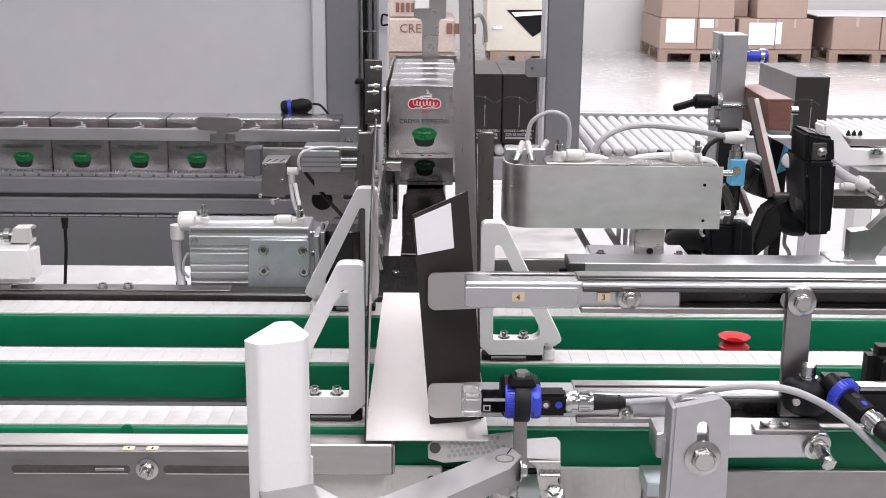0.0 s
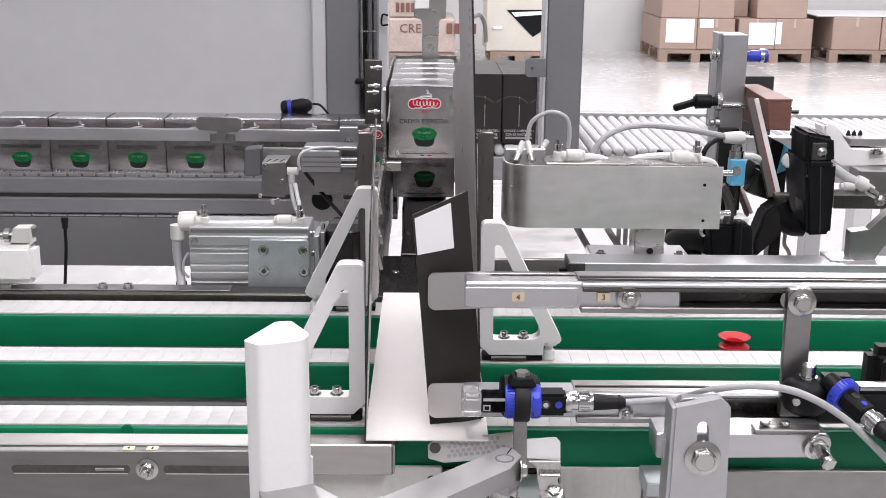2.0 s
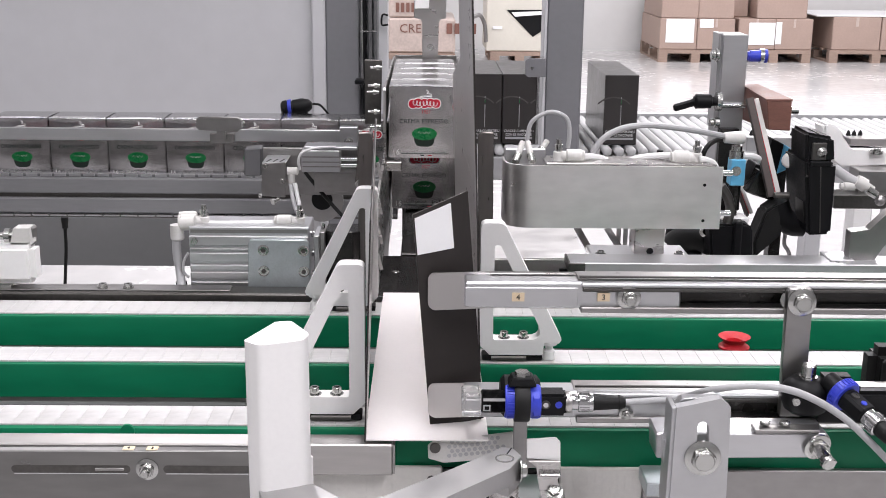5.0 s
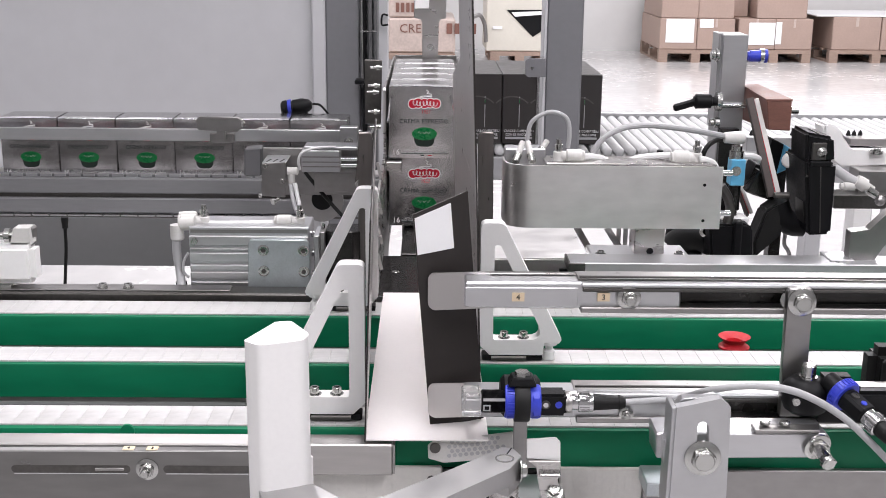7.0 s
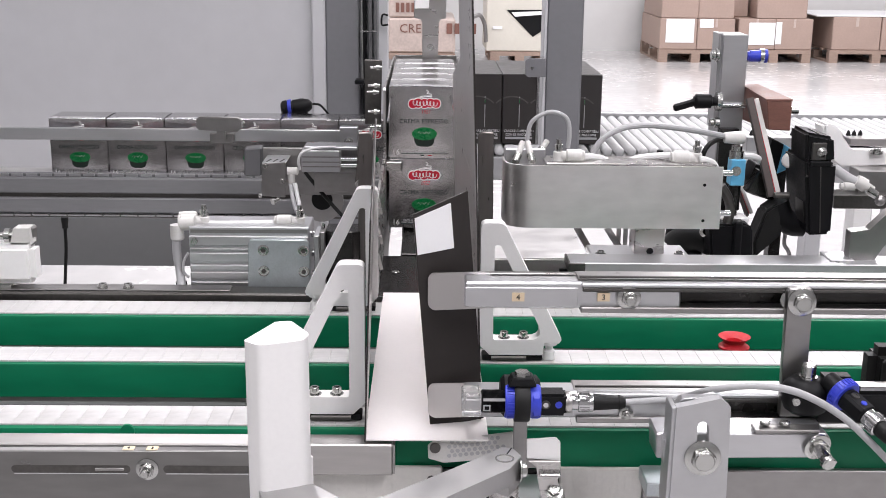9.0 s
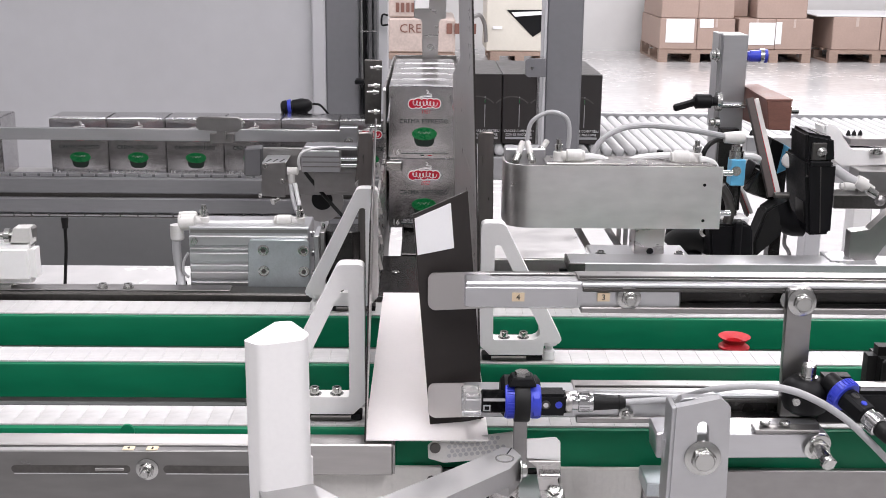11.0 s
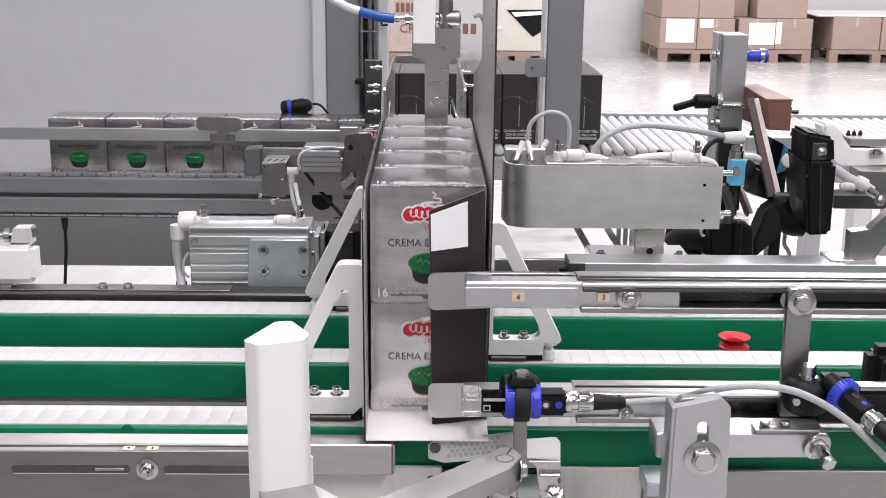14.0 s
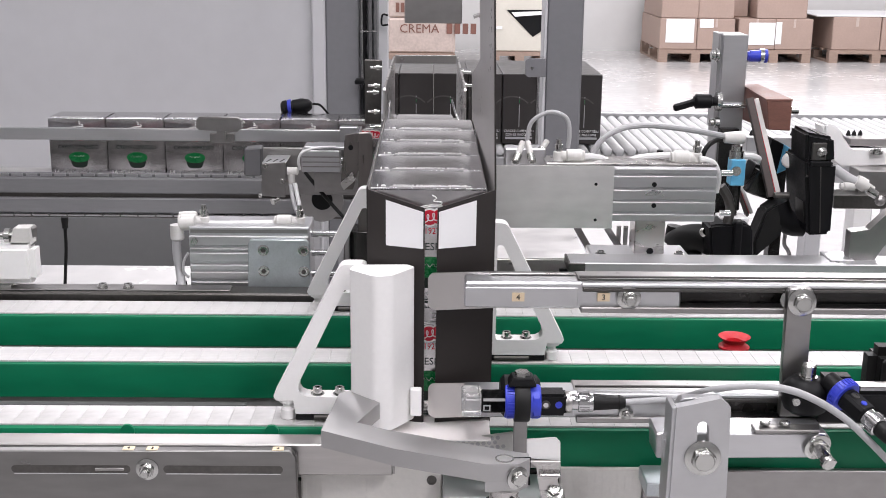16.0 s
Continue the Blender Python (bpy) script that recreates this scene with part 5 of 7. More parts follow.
bm = B()
side_way = axis.orthogonal().normalized()
for k in range(30):
    d = Matrix.Rotation(2 * math.pi * k / 30, 3, axis) @ side_way
    p0 = nut_at + axis * 0.0012 + d * 0.0128
    bar3(bm, p0, p0 + axis * 0.006, 0.0012, 0.0010, d)
part("knurl", bm, BLUE, nut)
top_way = (Vector((0, 0, 1)) - axis * axis.z).normalized()
part("flat_body", bar3(B(), nut_at + axis * 0.008, nut_at + axis * 0.030, 0.0150, 0.0135, top_way, 0.002), BLACK, s2, "black flat-sided end housing")
led_at = nut_at + top_way * 0.0068
part("adjuster", lathe(B(), led_at + axis * 0.014, top_way, [(0, 0.0032), (0.0006, 0.003), (0.0006, 0.0018), (0.0002, 0.0017)], 18), DARK_STEEL, s2)
part("blue_led", lathe(B(), led_at + axis * 0.023, top_way, [(0, 0.0024), (0.0007, 0.0022)], 16), BLUE, s2)
col = part("collar", lathe(B(), nut_at + axis * 0.030, axis, [(0, 0.0068), (0.003, 0.0068), (0.004, 0.0080), (0.012, 0.0080), (0.013, 0.006)], 24), CHROME, s2, "knurled chrome collar")
bm = B()
for k in range(22):
    d = Matrix.Rotation(2 * math.pi * k / 22, 3, axis) @ side_way
    p0 = nut_at + axis * 0.0345 + d * 0.0079
    bar3(bm, p0, p0 + axis * 0.007, 0.0011, 0.0008, d)
part("knurl", bm, CHROME, col)
part("plug", lathe(B(), nut_at + axis * 0.043, axis, [(0, 0.0066), (0.022, 0.006), (0.026, 0.0042)], 20), RUBBER, s2)
part("tail_cable", tube(B(), [nut_at + axis * 0.068, nut_at + axis * 0.080 + Vector((0.004, 0, -0.004)), nut_at + axis * 0.095 + Vector((0.012, 0, -0.015))], 0.0032, 10), HOSE_WHITE, s2)
part("clamp_body", lathe(B(), (0.2920, 0.838, 0.9895), (0, 0, 1), [(0, 0.0120), (0.003, 0.0160), (0.009, 0.0182), (0.018, 0.0182), (0.023, 0.0165), (0.027, 0.0120), (0.0282, 0.0085)], 30), BLACK, s2, "rounded black swivel clamp")
part("clamp_arm", box(B(), 0.2960, 0.3325, 0.826, 0.852, 0.9985, 1.0195, 0.008, 4), BLACK, s2)
part("clamp_knob", lathe(B(), (0.2920, 0.836, 1.0172), (0, 0, 1), [(0, 0.0068), (0.002, 0.0068), (0.002, 0.0056), (0.0105, 0.0056), (0.0115, 0.0046)], 24), BOLT, s2, "steel knob")
part("foot_screw", lathe(B(), (0.2798, 0.8228, 1.0035), (0, -1, 0), [(0, 0.003), (0.002, 0.003)], 16), BOLT, s2)
# black block for the clamp's arm, covering also the shadowed space behind
part("clamp_shadow_block", box(B(), 0.3033, 0.3922, 0.845, 0.857, 0.9754, 1.0024, 0.003, 2), BLACK, s2, "black clamp arm and the shadow behind it")
side = thing("drive_box", "black plastic housing at the conveyor edge", "housing", (0.3969, 0.93, 0.9631))
part("shell", box(B(), 0.3715, 0.4254, 0.915, 0.942, 0.9400, 1.0120, 0.008, 4), RUBBER, side)
part("shell_step", box(B(), 0.3800, 0.4225, 0.909, 0.916, 0.9500, 1.0040, 0.002), RUBBER, side)

# red suction cup lying between the lanes
cup = thing("suction_cup", "red silicone bellows suction cup on the conveyor", "suction cup", (0.3018, 1.0821, 0.95))
q = Vector((0.3124, 1.12, 0.9403))
part("bellows", lathe(B(), q, (0, 0, 1), [(0, 0.0155), (0.002, 0.0155), (0.0055, 0.0105), (0.0070, 0.0105), (0.0115, 0.0158), (0.0122, 0.0162), (0.0118, 0.0150), (0.0075, 0.0085), (0.0030, 0.0078)], 34), RED, cup)
part("inner_disc", lathe(B(), q + Vector((0, 0, 0.0026)), (0, 0, 1), [(0, 0.0078), (0.0008, 0.0075)], 26), RED, cup)
part("peg", cyl(B(), q - Vector((0, 0, 0.049)), q, 0.008, 16), STEEL_DULL, cup)

# ---------------------------------------------------------------- front guides at the left
fg = thing("front_guide", "stainless front guide bar along the conveyor", "guide bar", (-0.2052, 0.86, 0.918))
zt = 0.9475
yf = 0.8642
part("end_edge", box(B(), -0.0264, -0.0264 + 0.0015, yf + 0.002, 0.884, 0.9214, zt - 0.001), STEEL_DULL, fg)
part("bar", box(B(), -0.9, -0.0264, yf, 0.885, 0.9204, zt, 0.0012), WORN_STEEL, fg)
fp = thing("adjuster_plate", "aluminium adjusting plate with long slots and bolt", "bracket", (-0.2235, 0.84, 0.9083))
yp = yf - 0.022
outline = [(-0.5037, 0.9447), (-0.1078, 0.9466), (-0.1027, 0.9410), (-0.1024, 0.8754), (-0.5138, 0.8738)]
part("plate", prism(B(), outline, yf - 0.010, yf - 0.0015, 0.0008), ALU_WORN, fp)
zl = (0.9335, 0.9270)
for a, b in ((-0.3282, -0.2341), (-0.2082, -0.1134)):
    n = 8
    zc, r = (zl[0] + zl[1]) / 2, (zl[0] - zl[1]) / 2
    pts = [(b - r + r * math.cos(t), zc + r * math.sin(t)) for t in [-math.pi / 2 + math.pi * i / n for i in range(n + 1)]]
    pts += [(a + r + r * math.cos(t), zc + r * math.sin(t)) for t in [math.pi / 2 + math.pi * i / n for i in range(n + 1)]]
    part("slot", prism(B(), pts, yf - 0.0102, yf - 0.008), DARK_STEEL, fp, "dark long slot")
    part("slot_edge", box(B(), a + 0.002, b - 0.002, yf - 0.0106, yf - 0.0096, zc - r - 0.0009, zc - r), CHROME, fp)
hex_bolt(fp, (-0.2208, yf - 0.010, 0.9305), (0, -1, 0), 0.0062, True, 0.006)
part("slot_screw", lathe(B(), (-0.262, yf - 0.0090, 0.9300), (1, 0, 0), [(0, 0.0018), (0.022, 0.0018), (0.023, 0.0012)], 14), STEEL_DULL, fp)
for n, px in (("4", -0.2355), ("3", -0.2167), ("4", -0.1172)):
    part("number_tag", box(B(), px - 0.0045, px + 0.0045, yf - 0.0095, yf - 0.0025, 0.9462, 0.9462 + 0.0006), TAG, fp, "cream number tag")
    lettering(n, 0.005, px, yf - 0.008, 0.9462 + 0.0008, INK, fp, "tag_number", flat=True)
rp = thing("side_panel", "pale ribbed panel under the conveyor edge", "panel", (0, 0.893, 0.8), kind="structure")
part("panel", box(B(), -0.1032, 0.0135, 0.888, 0.892, 0.80, 0.9173, 0.001), RIBBED, rp)
part("panel", box(B(), 0.1111, 0.1807, 0.888, 0.892, 0.80, 0.9166, 0.001), RIBBED, rp)
bm = B()
for a, b in ((-0.1017, -0.0062), (0.1159, 0.177)):
    x = a
    while x < b:
        box(bm, x, x + 0.003, 0.8876, 0.8882, 0.80, 0.9142)
        x += 0.0062
part("ribs", bm, RIBBED, rp)
part("round_button", lathe(B(), (0.005, 0.8875, 0.9055), (0, -1, 0), [(0, 0.0042), (0.001, 0.004), (0.001, 0.0028), (0.0004, 0.0026)], 24), DARK_STEEL, rp)
part("grey_box", box(B(), 0.1801, 0.9, 0.885, 0.892, 0.78, 0.9164, 0.001), STEEL_DULL, rp)
part("pale_ledge", box(B(), 0.1758, 0.2031, 0.85, 0.884, 0.9098, 0.9218, 0.001), ZINC, rp)
part("under_plate", box(B(), 0.0139, 0.0931, 0.84, 0.884, 0.84, 0.9133, 0.001), ALU_MATT, rp)
part("bright_edge", box(B(), 0.0143, 0.0961, 0.876, 0.884, 0.9094, 0.9114), STEEL, rp)
# dark sheet that stands for the shade in the gap between the panels
part("gap_shade_sheet", box(B(), 0.0144, 0.1108, 0.8865, 0.89, 0.82, 0.9162), BLACKENED, rp)

hold = thing("sensor_bracket", "perforated reflector and white tab on a bent steel bracket", "bracket", (0.0955, 0.83, 0.9196))
part("perforated_plate", prism(B(), [(0.0015, 0.943), (0.0047, 0.946), (0.0702, 0.9552), (0.0707, 0.9354), (0.0579, 0.9324), (0.0145, 0.9282), (0.002, 0.9321)], 0.872, 0.875, 0.0005), FITTING, hold, "pale perforated plate")
bm = B()
hx, hz = (0.0189, 0.9408)
for r in range(4):
    for k in range(10 - r // 2):
        lathe(bm, (hx + k * 0.0046 + (r % 2) * 0.0023, 0.8718, hz - 0.006 + r * 0.0040 + k * 0.0005), (0, -1, 0), [(0, 0.0019), (0.0004, 0.0018)], 6)
part("holes", bm, HOSE, hold, "honeycomb of holes")
part("plate_screw", lathe(B(), (0.0075, 0.8715, 0.9418), (0, -1, 0), [(0, 0.0045), (0.0015, 0.0042), (0.0015, 0.002)], 20), DARK_STEEL, hold)
part("white_tab", prism(B(), [(0.0793, 0.9451), (0.0788, 0.9614), (0.1018, 0.963), (0.1054, 0.9592), (0.106, 0.9433)], 0.845, 0.847, 0.0005), POM, hold, "white tab")
part("bent_strip", prism(B(), [(0.0804, 0.9446), (0.1056, 0.9447), (0.1061, 0.9321), (0.1031, 0.9292), (0.1121, 0.9038), (0.0928, 0.9037), (0.0884, 0.9282), (0.0872, 0.9398)], 0.841, 0.844, 0.0004), STEEL, hold, "bent steel strip")
part("strip_fold", box(B(), 0.0889, 0.1058, 0.836, 0.842, 0.9335, 0.936, 0.001), STEEL, hold)
hex_bolt(hold, (0.1011, 0.841, 0.919), (0, -0.6, 0.8), 0.0052, True)
part("strip_leg", box(B(), 0.0929, 0.1109, 0.845, 0.86, 0.0, 0.912), STEEL_DULL, hold)

# ---------------------------------------------------------------- gluing head and posts on the right
beam = thing("back_beam", "long aluminium beam behind the conveyor", "beam", (0.343, 1.25, 0.9829))
part("beam", box(B(), 0.1585, 1.3, 1.25, 1.29, 0.9819, 0.9923, 0.001), ALU_MATT, beam)
part("dark_end", box(B(), 0.1571, 0.176, 1.2485, 1.291, 0.9817, 0.9922, 0.0008), DARK_STEEL, beam)
part("brace", prism(B(), [(0.476, 0.9888), (0.4755, 1.0257), (0.4977, 1.0272), (0.5318, 1.0651), (0.5571, 1.0653), (0.5127, 1.0062), (0.5049, 0.989)], 1.27, 1.285, 0.0008), STEEL_DULL, beam, "folded steel brace")
part("foot_block", box(B(), 0.4536, 0.4808, 1.262, 1.30, 0.9873, 0.9946, 0.0008), ALU_MATT, beam)
for q in ([(0.458, 1.275, 0.9926), (0.4614, 1.262, 0.9922)]):
    part("small_screw", lathe(B(), q, (0, 0, 1), [(0, 0.0028), (0.001, 0.0026)], 14), BOLT, beam)
for x in (0.36, 0.75):
    part("beam_leg", box(B(), x - 0.02, x + 0.02, 1.255, 1.285, 0.0, 0.9819, 0.001), ALU, beam)
chu = thing("steel_tray", "sloping stainless sheet tray under the clamp", "tray", (0.1365, 1.4, 0.9472))
extr = [(0.0753, 1.34, 0.9706), (0.1911, 1.34, 0.9714), (0.1893, 1.5, 0.9776), (0.0833, 1.5, 0.9768)]
part("sheet", extrude(B(), extr, [(a, b, c + 0.002) for a, b, c in extr]), COVER, chu)
part("lip", box(B(), 0.0752, 0.1907, 1.333, 1.337, 0.957, 0.9731, 0.0004), STEEL, chu)
part("tray_post", box(B(), 0.09, 0.12, 1.4, 1.43, 0.0, 0.969), STEEL_DULL, chu)
part("latch", lathe(B(), (0.1631, 1.3614, 0.9717), (0, 0, 1), [(0, 0.003), (0.001, 0.003)], 14), BOLT, chu)
part("screw_slot", box(B(), 0.1567, 0.1668, 1.329, 1.333, 0.9594, 0.9622), BLACK, chu)

tp = thing("square_post", "upright square aluminium post with clamp lever", "post", (0.3991, 1.5, 1.0287))
part("post", box(B(), 0.3747, 0.4067, 1.50, 1.55, 0.80, 1.2248, 0.001), ALU, tp, "square aluminium post")
part("side_strip", box(B(), 0.3714, 0.3772, 1.51, 1.545, 1.1033, 1.226, 0.0008), ALU_MATT, tp)
part("nut", lathe(B(), (0.3704, 1.505, 1.1985), (-1, 0, 0), [(0, 0.009), (0.003, 0.009), (0.004, 0.0065), (0.009, 0.006)], 16), BOLT, tp)
part("blue_plug", lathe(B(), (0.4108, 1.52, 1.1967), (1, 0, 0), [(0, 0.006), (0.004, 0.006), (0.004, 0.0075), (0.019, 0.0075), (0.020, 0.009), (0.026, 0.009)], 20), BLUE, tp, "blue plug with steel end")
part("plug_end", lathe(B(), (0.4276, 1.52, 1.1969), (1, 0, 0), [(0, 0.0095), (0.005, 0.0095)], 20), CHROME, tp)
part("clamp_disc", lathe(B(), (0.3705, 1.5, 1.1399), (1, 0, 0), [(0, 0.012), (0.004, 0.0125), (0.006, 0.0125)], 22), BOLT, tp)
part("lever_hub", lathe(B(), (0.3714, 1.495, 1.1406), (-1, 0, 0), [(0, 0.006), (0.008, 0.006), (0.009, 0.009), (0.028, 0.0095), (0.031, 0.006)], 20), BLACK, tp, "black clamp lever")
part("lever_arm", bar3(B(), (0.3495, 1.495, 1.1418), (0.3142, 1.49, 1.1321), 0.007, 0.009, (0, 0, 1), 0.002), BLACK, tp)
part("stud", cyl(B(), (0.3723, 1.497, 1.1352), (0.416, 1.497, 1.1356), 0.0032, 14), CHROME, tp, "chrome stud")
part("lower_nut", lathe(B(), (0.376, 1.5, 1.1128), (-1, 0, 0), [(0, 0.0075), (0.006, 0.0075), (0.007, 0.005), (0.012, 0.005)], 16), BOLT, tp)
part("dark_lower_post", box(B(), 0.3758, 0.4007, 1.488, 1.52, 0.9777, 1.1064, 0.001), BLACKENED, tp)
res = thing("phenolic_block", "brown layered resin block on the post", "resin block", (0.4318, 1.48, 1.1069))
part("block", extrude(B(), [(0.4178, 1.42, 1.1164), (0.4451, 1.42, 1.1152), (0.424, 1.52, 1.1117), (0.4112, 1.52, 1.1138)], [(0.4136, 1.42, 1.1511), (0.444, 1.42, 1.1514), (0.4278, 1.52, 1.1583), (0.4086, 1.52, 1.1574)], 0.001), PHENOLIC, res, "brown resin block")
part("top_sheet", extrude(B(), [(0.4129, 1.42, 1.1511), (0.4447, 1.42, 1.1514), (0.4285, 1.52, 1.1583), (0.4079, 1.52, 1.1574)], [(0.4127, 1.42, 1.1538), (0.4445, 1.42, 1.1541), (0.4283, 1.52, 1.1605), (0.4077, 1.52, 1.1596)]), PHENOLIC, res, "reddish brown top layer")
part("pin", cyl(B(), (0.4498, 1.44, 1.1375), (0.4583, 1.44, 1.1375), 0.005, 14), BOLT, res)
for k, (a, b) in enumerate((((0.4051, 1.44, 1.1518), (0.4302, 1.4, 1.0407)), ((0.3965, 1.46, 1.0459), (0.4109, 1.44, 1.0063)))):
    e = thing("link_strip", "thin steel link strip with a red edge", "link", b, "link strips")
    part("strip", bar3(B(), a, b, 0.0060 if k == 0 else 0.0040, 0.004, (0, 1, 0), 0.0005), FITTING, e)
    part("red_edge", bar3(B(), (a[0] - 0.0033, a[1] - 0.0005, a[2]), (b[0] - 0.0033, b[1] - 0.0005, b[2]), 0.0007, 0.003, (0, 1, 0)), RED, e)
    part("brown_side", bar3(B(), (a[0] - (0.0078 if k == 0 else 0.0049), a[1] + 0.001, a[2]), (b[0] - (0.0078 if k == 0 else 0.0049), b[1] + 0.001, b[2] - 0.004), 0.008 if k == 0 else 0.0036, 0.010, (0, 1, 0)), LINK_SIDE, e)

gh = thing("valve_stack", "blue pneumatic valve with grey elbow and hose", "valve", (0.3792, 1.4, 1.0068))
part("blue_body", box(B(), 0.3665, 0.3837, 1.385, 1.405, 1.053, 1.085, 0.001), CYAN, gh, "sky blue valve body")
part("port", lathe(B(), (0.3726, 1.385, 1.0714), (0, -1, 0), [(0, 0.006), (0.0012, 0.0058), (0.0012, 0.004)], 20), BOLT, gh)
part("neck", lathe(B(), (0.3747, 1.397, 1.0838), (0, 0, 1), [(0, 0.0085), (0.010, 0.0085), (0.010, 0.0065), (0.016, 0.0065)], 18), BOLT, gh, "brass-tinted neck")
part("elbow", lathe(B(), (0.3584, 1.397, 1.11), (1, 0, 0), [(0, 0.0065), (0.010, 0.0075), (0.020, 0.0080), (0.024, 0.007)], 18), FITTING, gh)
part("stem", lathe(B(), (0.3751, 1.397, 1.0515), (0, 0, -1), [(0, 0.0075), (0.030, 0.0075), (0.032, 0.005), (0.05, 0.005)], 16), BLACKENED, gh)
part("white_collar", box(B(), 0.3568, 0.3915, 1.38, 1.41, 1.0085, 1.0142, 0.001), POM, gh)
part("elbow_hose", tube(B(), [(0.3876, 1.41, 1.0857), (0.4002, 1.41, 1.0844), (0.4155, 1.42, 1.0763)], 0.004, 10), HOSE_WHITE, gh)
part("black_hose", tube(B(), [(0.3335, 1.4, 1.0829), (0.338, 1.4, 1.0968), (0.3527, 1.42, 1.1019), (0.3742, 1.45, 1.0998)], 0.003, 10), RUBBER, gh)
part("braided_hose", tube(B(), [(0.349, 1.36, 1.0577), (0.3581, 1.36, 1.044), (0.362, 1.36, 1.0288), (0.3597, 1.36, 1.0128)], 0.006, 10), DARK_STEEL, gh)

mt = thing("black_motor", "black plastic actuator housing with a steel screw", "actuator", (0.459, 1.36, 0.9925))
part("housing", prism(B(), [(0.4455, 1.0912), (0.4835, 1.0870), (0.4845, 1.0002), (0.4560, 0.9988)], 1.355, 1.440, 0.004, 3), BLACK, mt, "black housing")
part("seam", bar3(B(), (0.4642, 1.3548, 1.0850), (0.4705, 1.3548, 1.0030), 0.0012, 0.0012, (0, 1, 0)), DARK_STEEL, mt)
part("upper_housing", prism(B(), [(0.4446, 1.1237), (0.4785, 1.1176), (0.4820, 1.0870), (0.4470, 1.0880)], 1.357, 1.42, 0.004, 3), BLACK, mt)
part("top_seam", bar3(B(), (0.4601, 1.362, 1.1213), (0.4601, 1.398, 1.1213), 0.0012, 0.0016), DARK_STEEL, mt)
part("ledge", box(B(), 0.4513, 0.476, 1.352, 1.358, 1.0837, 1.0898, 0.001), BLACK, mt)
part("window", box(B(), 0.4524, 0.4695, 1.3545, 1.361, 1.0905, 1.1115, 0.0008), DARK_STEEL, mt)
part("bright_screw", lathe(B(), (0.4635, 1.3543, 1.1008), (0, -1, 0), [(0, 0.0062), (0.002, 0.006), (0.006, 0.0026)], 14), BOLT, mt, "bright steel screw")
part("nameplate", extrude(B(), [(0.4505, 1.366, 1.038), (0.4505, 1.396, 1.038), (0.4532, 1.396, 1.012), (0.4532, 1.366, 1.012)], [(0.4518, 1.366, 1.038), (0.4518, 1.396, 1.038), (0.4545, 1.396, 1.012), (0.4545, 1.366, 1.012)]), DARK_STEEL, mt, "small grey nameplate")
part("dot", lathe(B(), (0.4487, 1.3545, 1.0719), (0, -1, 0), [(0, 0.0015), (0.0006, 0.0014)], 12), DARK_STEEL, mt)
part("elbow_duct", tube(B(), [(0.4290, 1.40, 1.0300), (0.4370, 1.40, 1.0120), (0.4500, 1.40, 1.0030), (0.4640, 1.40, 1.0020)], 0.0150, 16), BLACK, mt)
part("arm_wedge", prism(B(), [(0.4122, 1.0212), (0.4279, 1.0326), (0.4335, 1.0150), (0.4350, 0.9923), (0.4029, 0.9615), (0.4005, 0.9844)], 1.385, 1.42, 0.003, 2), RUBBER, mt, "black slanting arm")
part("lower_box", prism(B(), [(0.3425, 0.9646), (0.3375, 1.0095), (0.3425, 1.0118), (0.3834, 1.0131), (0.3899, 1.007), (0.3927, 0.9647)], 1.355, 1.40, 0.005, 3), BLACK, mt, "black lower box")
part("lower_rib", box(B(), 0.3662, 0.3764, 1.349, 1.357, 0.9658, 1.0169, 0.002), BLACK, mt)
part("black_duct", tube(B(), [(0.3088, 1.42, 0.9649), (0.3188, 1.42, 0.976), (0.3375, 1.41, 0.9824), (0.3546, 1.4, 0.9778)], 0.017, 14), RUBBER, mt, "black elbow duct")
part("duct_tail", tube(B(), [(0.3127, 1.43, 0.9918), (0.3115, 1.43, 0.9771), (0.3197, 1.42, 0.9613), (0.3428, 1.41, 0.9568)], 0.010, 12), RUBBER, mt)
part("duct_clip", lathe(B(), (0.3381, 1.385, 0.9945), (0.4, -1, 0.5), [(0, 0.006), (0.006, 0.005)], 12), BOLT, mt)
part("mid_bracket", prism(B(), [(0.396, 1.0383), (0.4113, 1.067), (0.4351, 1.035), (0.4312, 1.0227), (0.4234, 1.0313), (0.407, 1.0334)], 1.42, 1.44, 0.002), BLACKENED, mt)
part("spring", lathe(B(), (0.4225, 1.39, 1.0407), (1, 0, 0), [(0, 0.004), (0.018, 0.004)], 12), DARK_STEEL, mt)

vb = thing("blue_valve", "black and blue valve block behind the actuator", "valve", (0.4452, 1.46, 1.0522))
part("black_side", prism(B(), [(0.4299, 1.0888), (0.4333, 1.1003), (0.4481, 1.0932), (0.442, 1.0556), (0.4308, 1.0613)], 1.45, 1.48, 0.001), BLACK, vb)
part("blue_side", prism(B(), [(0.4481, 1.0932), (0.4586, 1.0876), (0.4537, 1.0615), (0.4413, 1.0556)], 1.448, 1.48, 0.001), CYAN, vb)
part("white_knob", lathe(B(), (0.4507, 1.43, 1.0768), (-0.5, -0.8, 0), [(0, 0.010), (0.006, 0.009), (0.009, 0.006)], 20), POM, vb)
part("lower_black", prism(B(), [(0.4101, 1.044), (0.4179, 1.0662), (0.4365, 1.0604), (0.4315, 1.0316), (0.4133, 1.0314)], 1.46, 1.50, 0.001), BLACK, vb)
part("support", box(B(), 0.4512, 0.4661, 1.49, 1.51, 0.85, 1.0593), BLACKENED, vb)

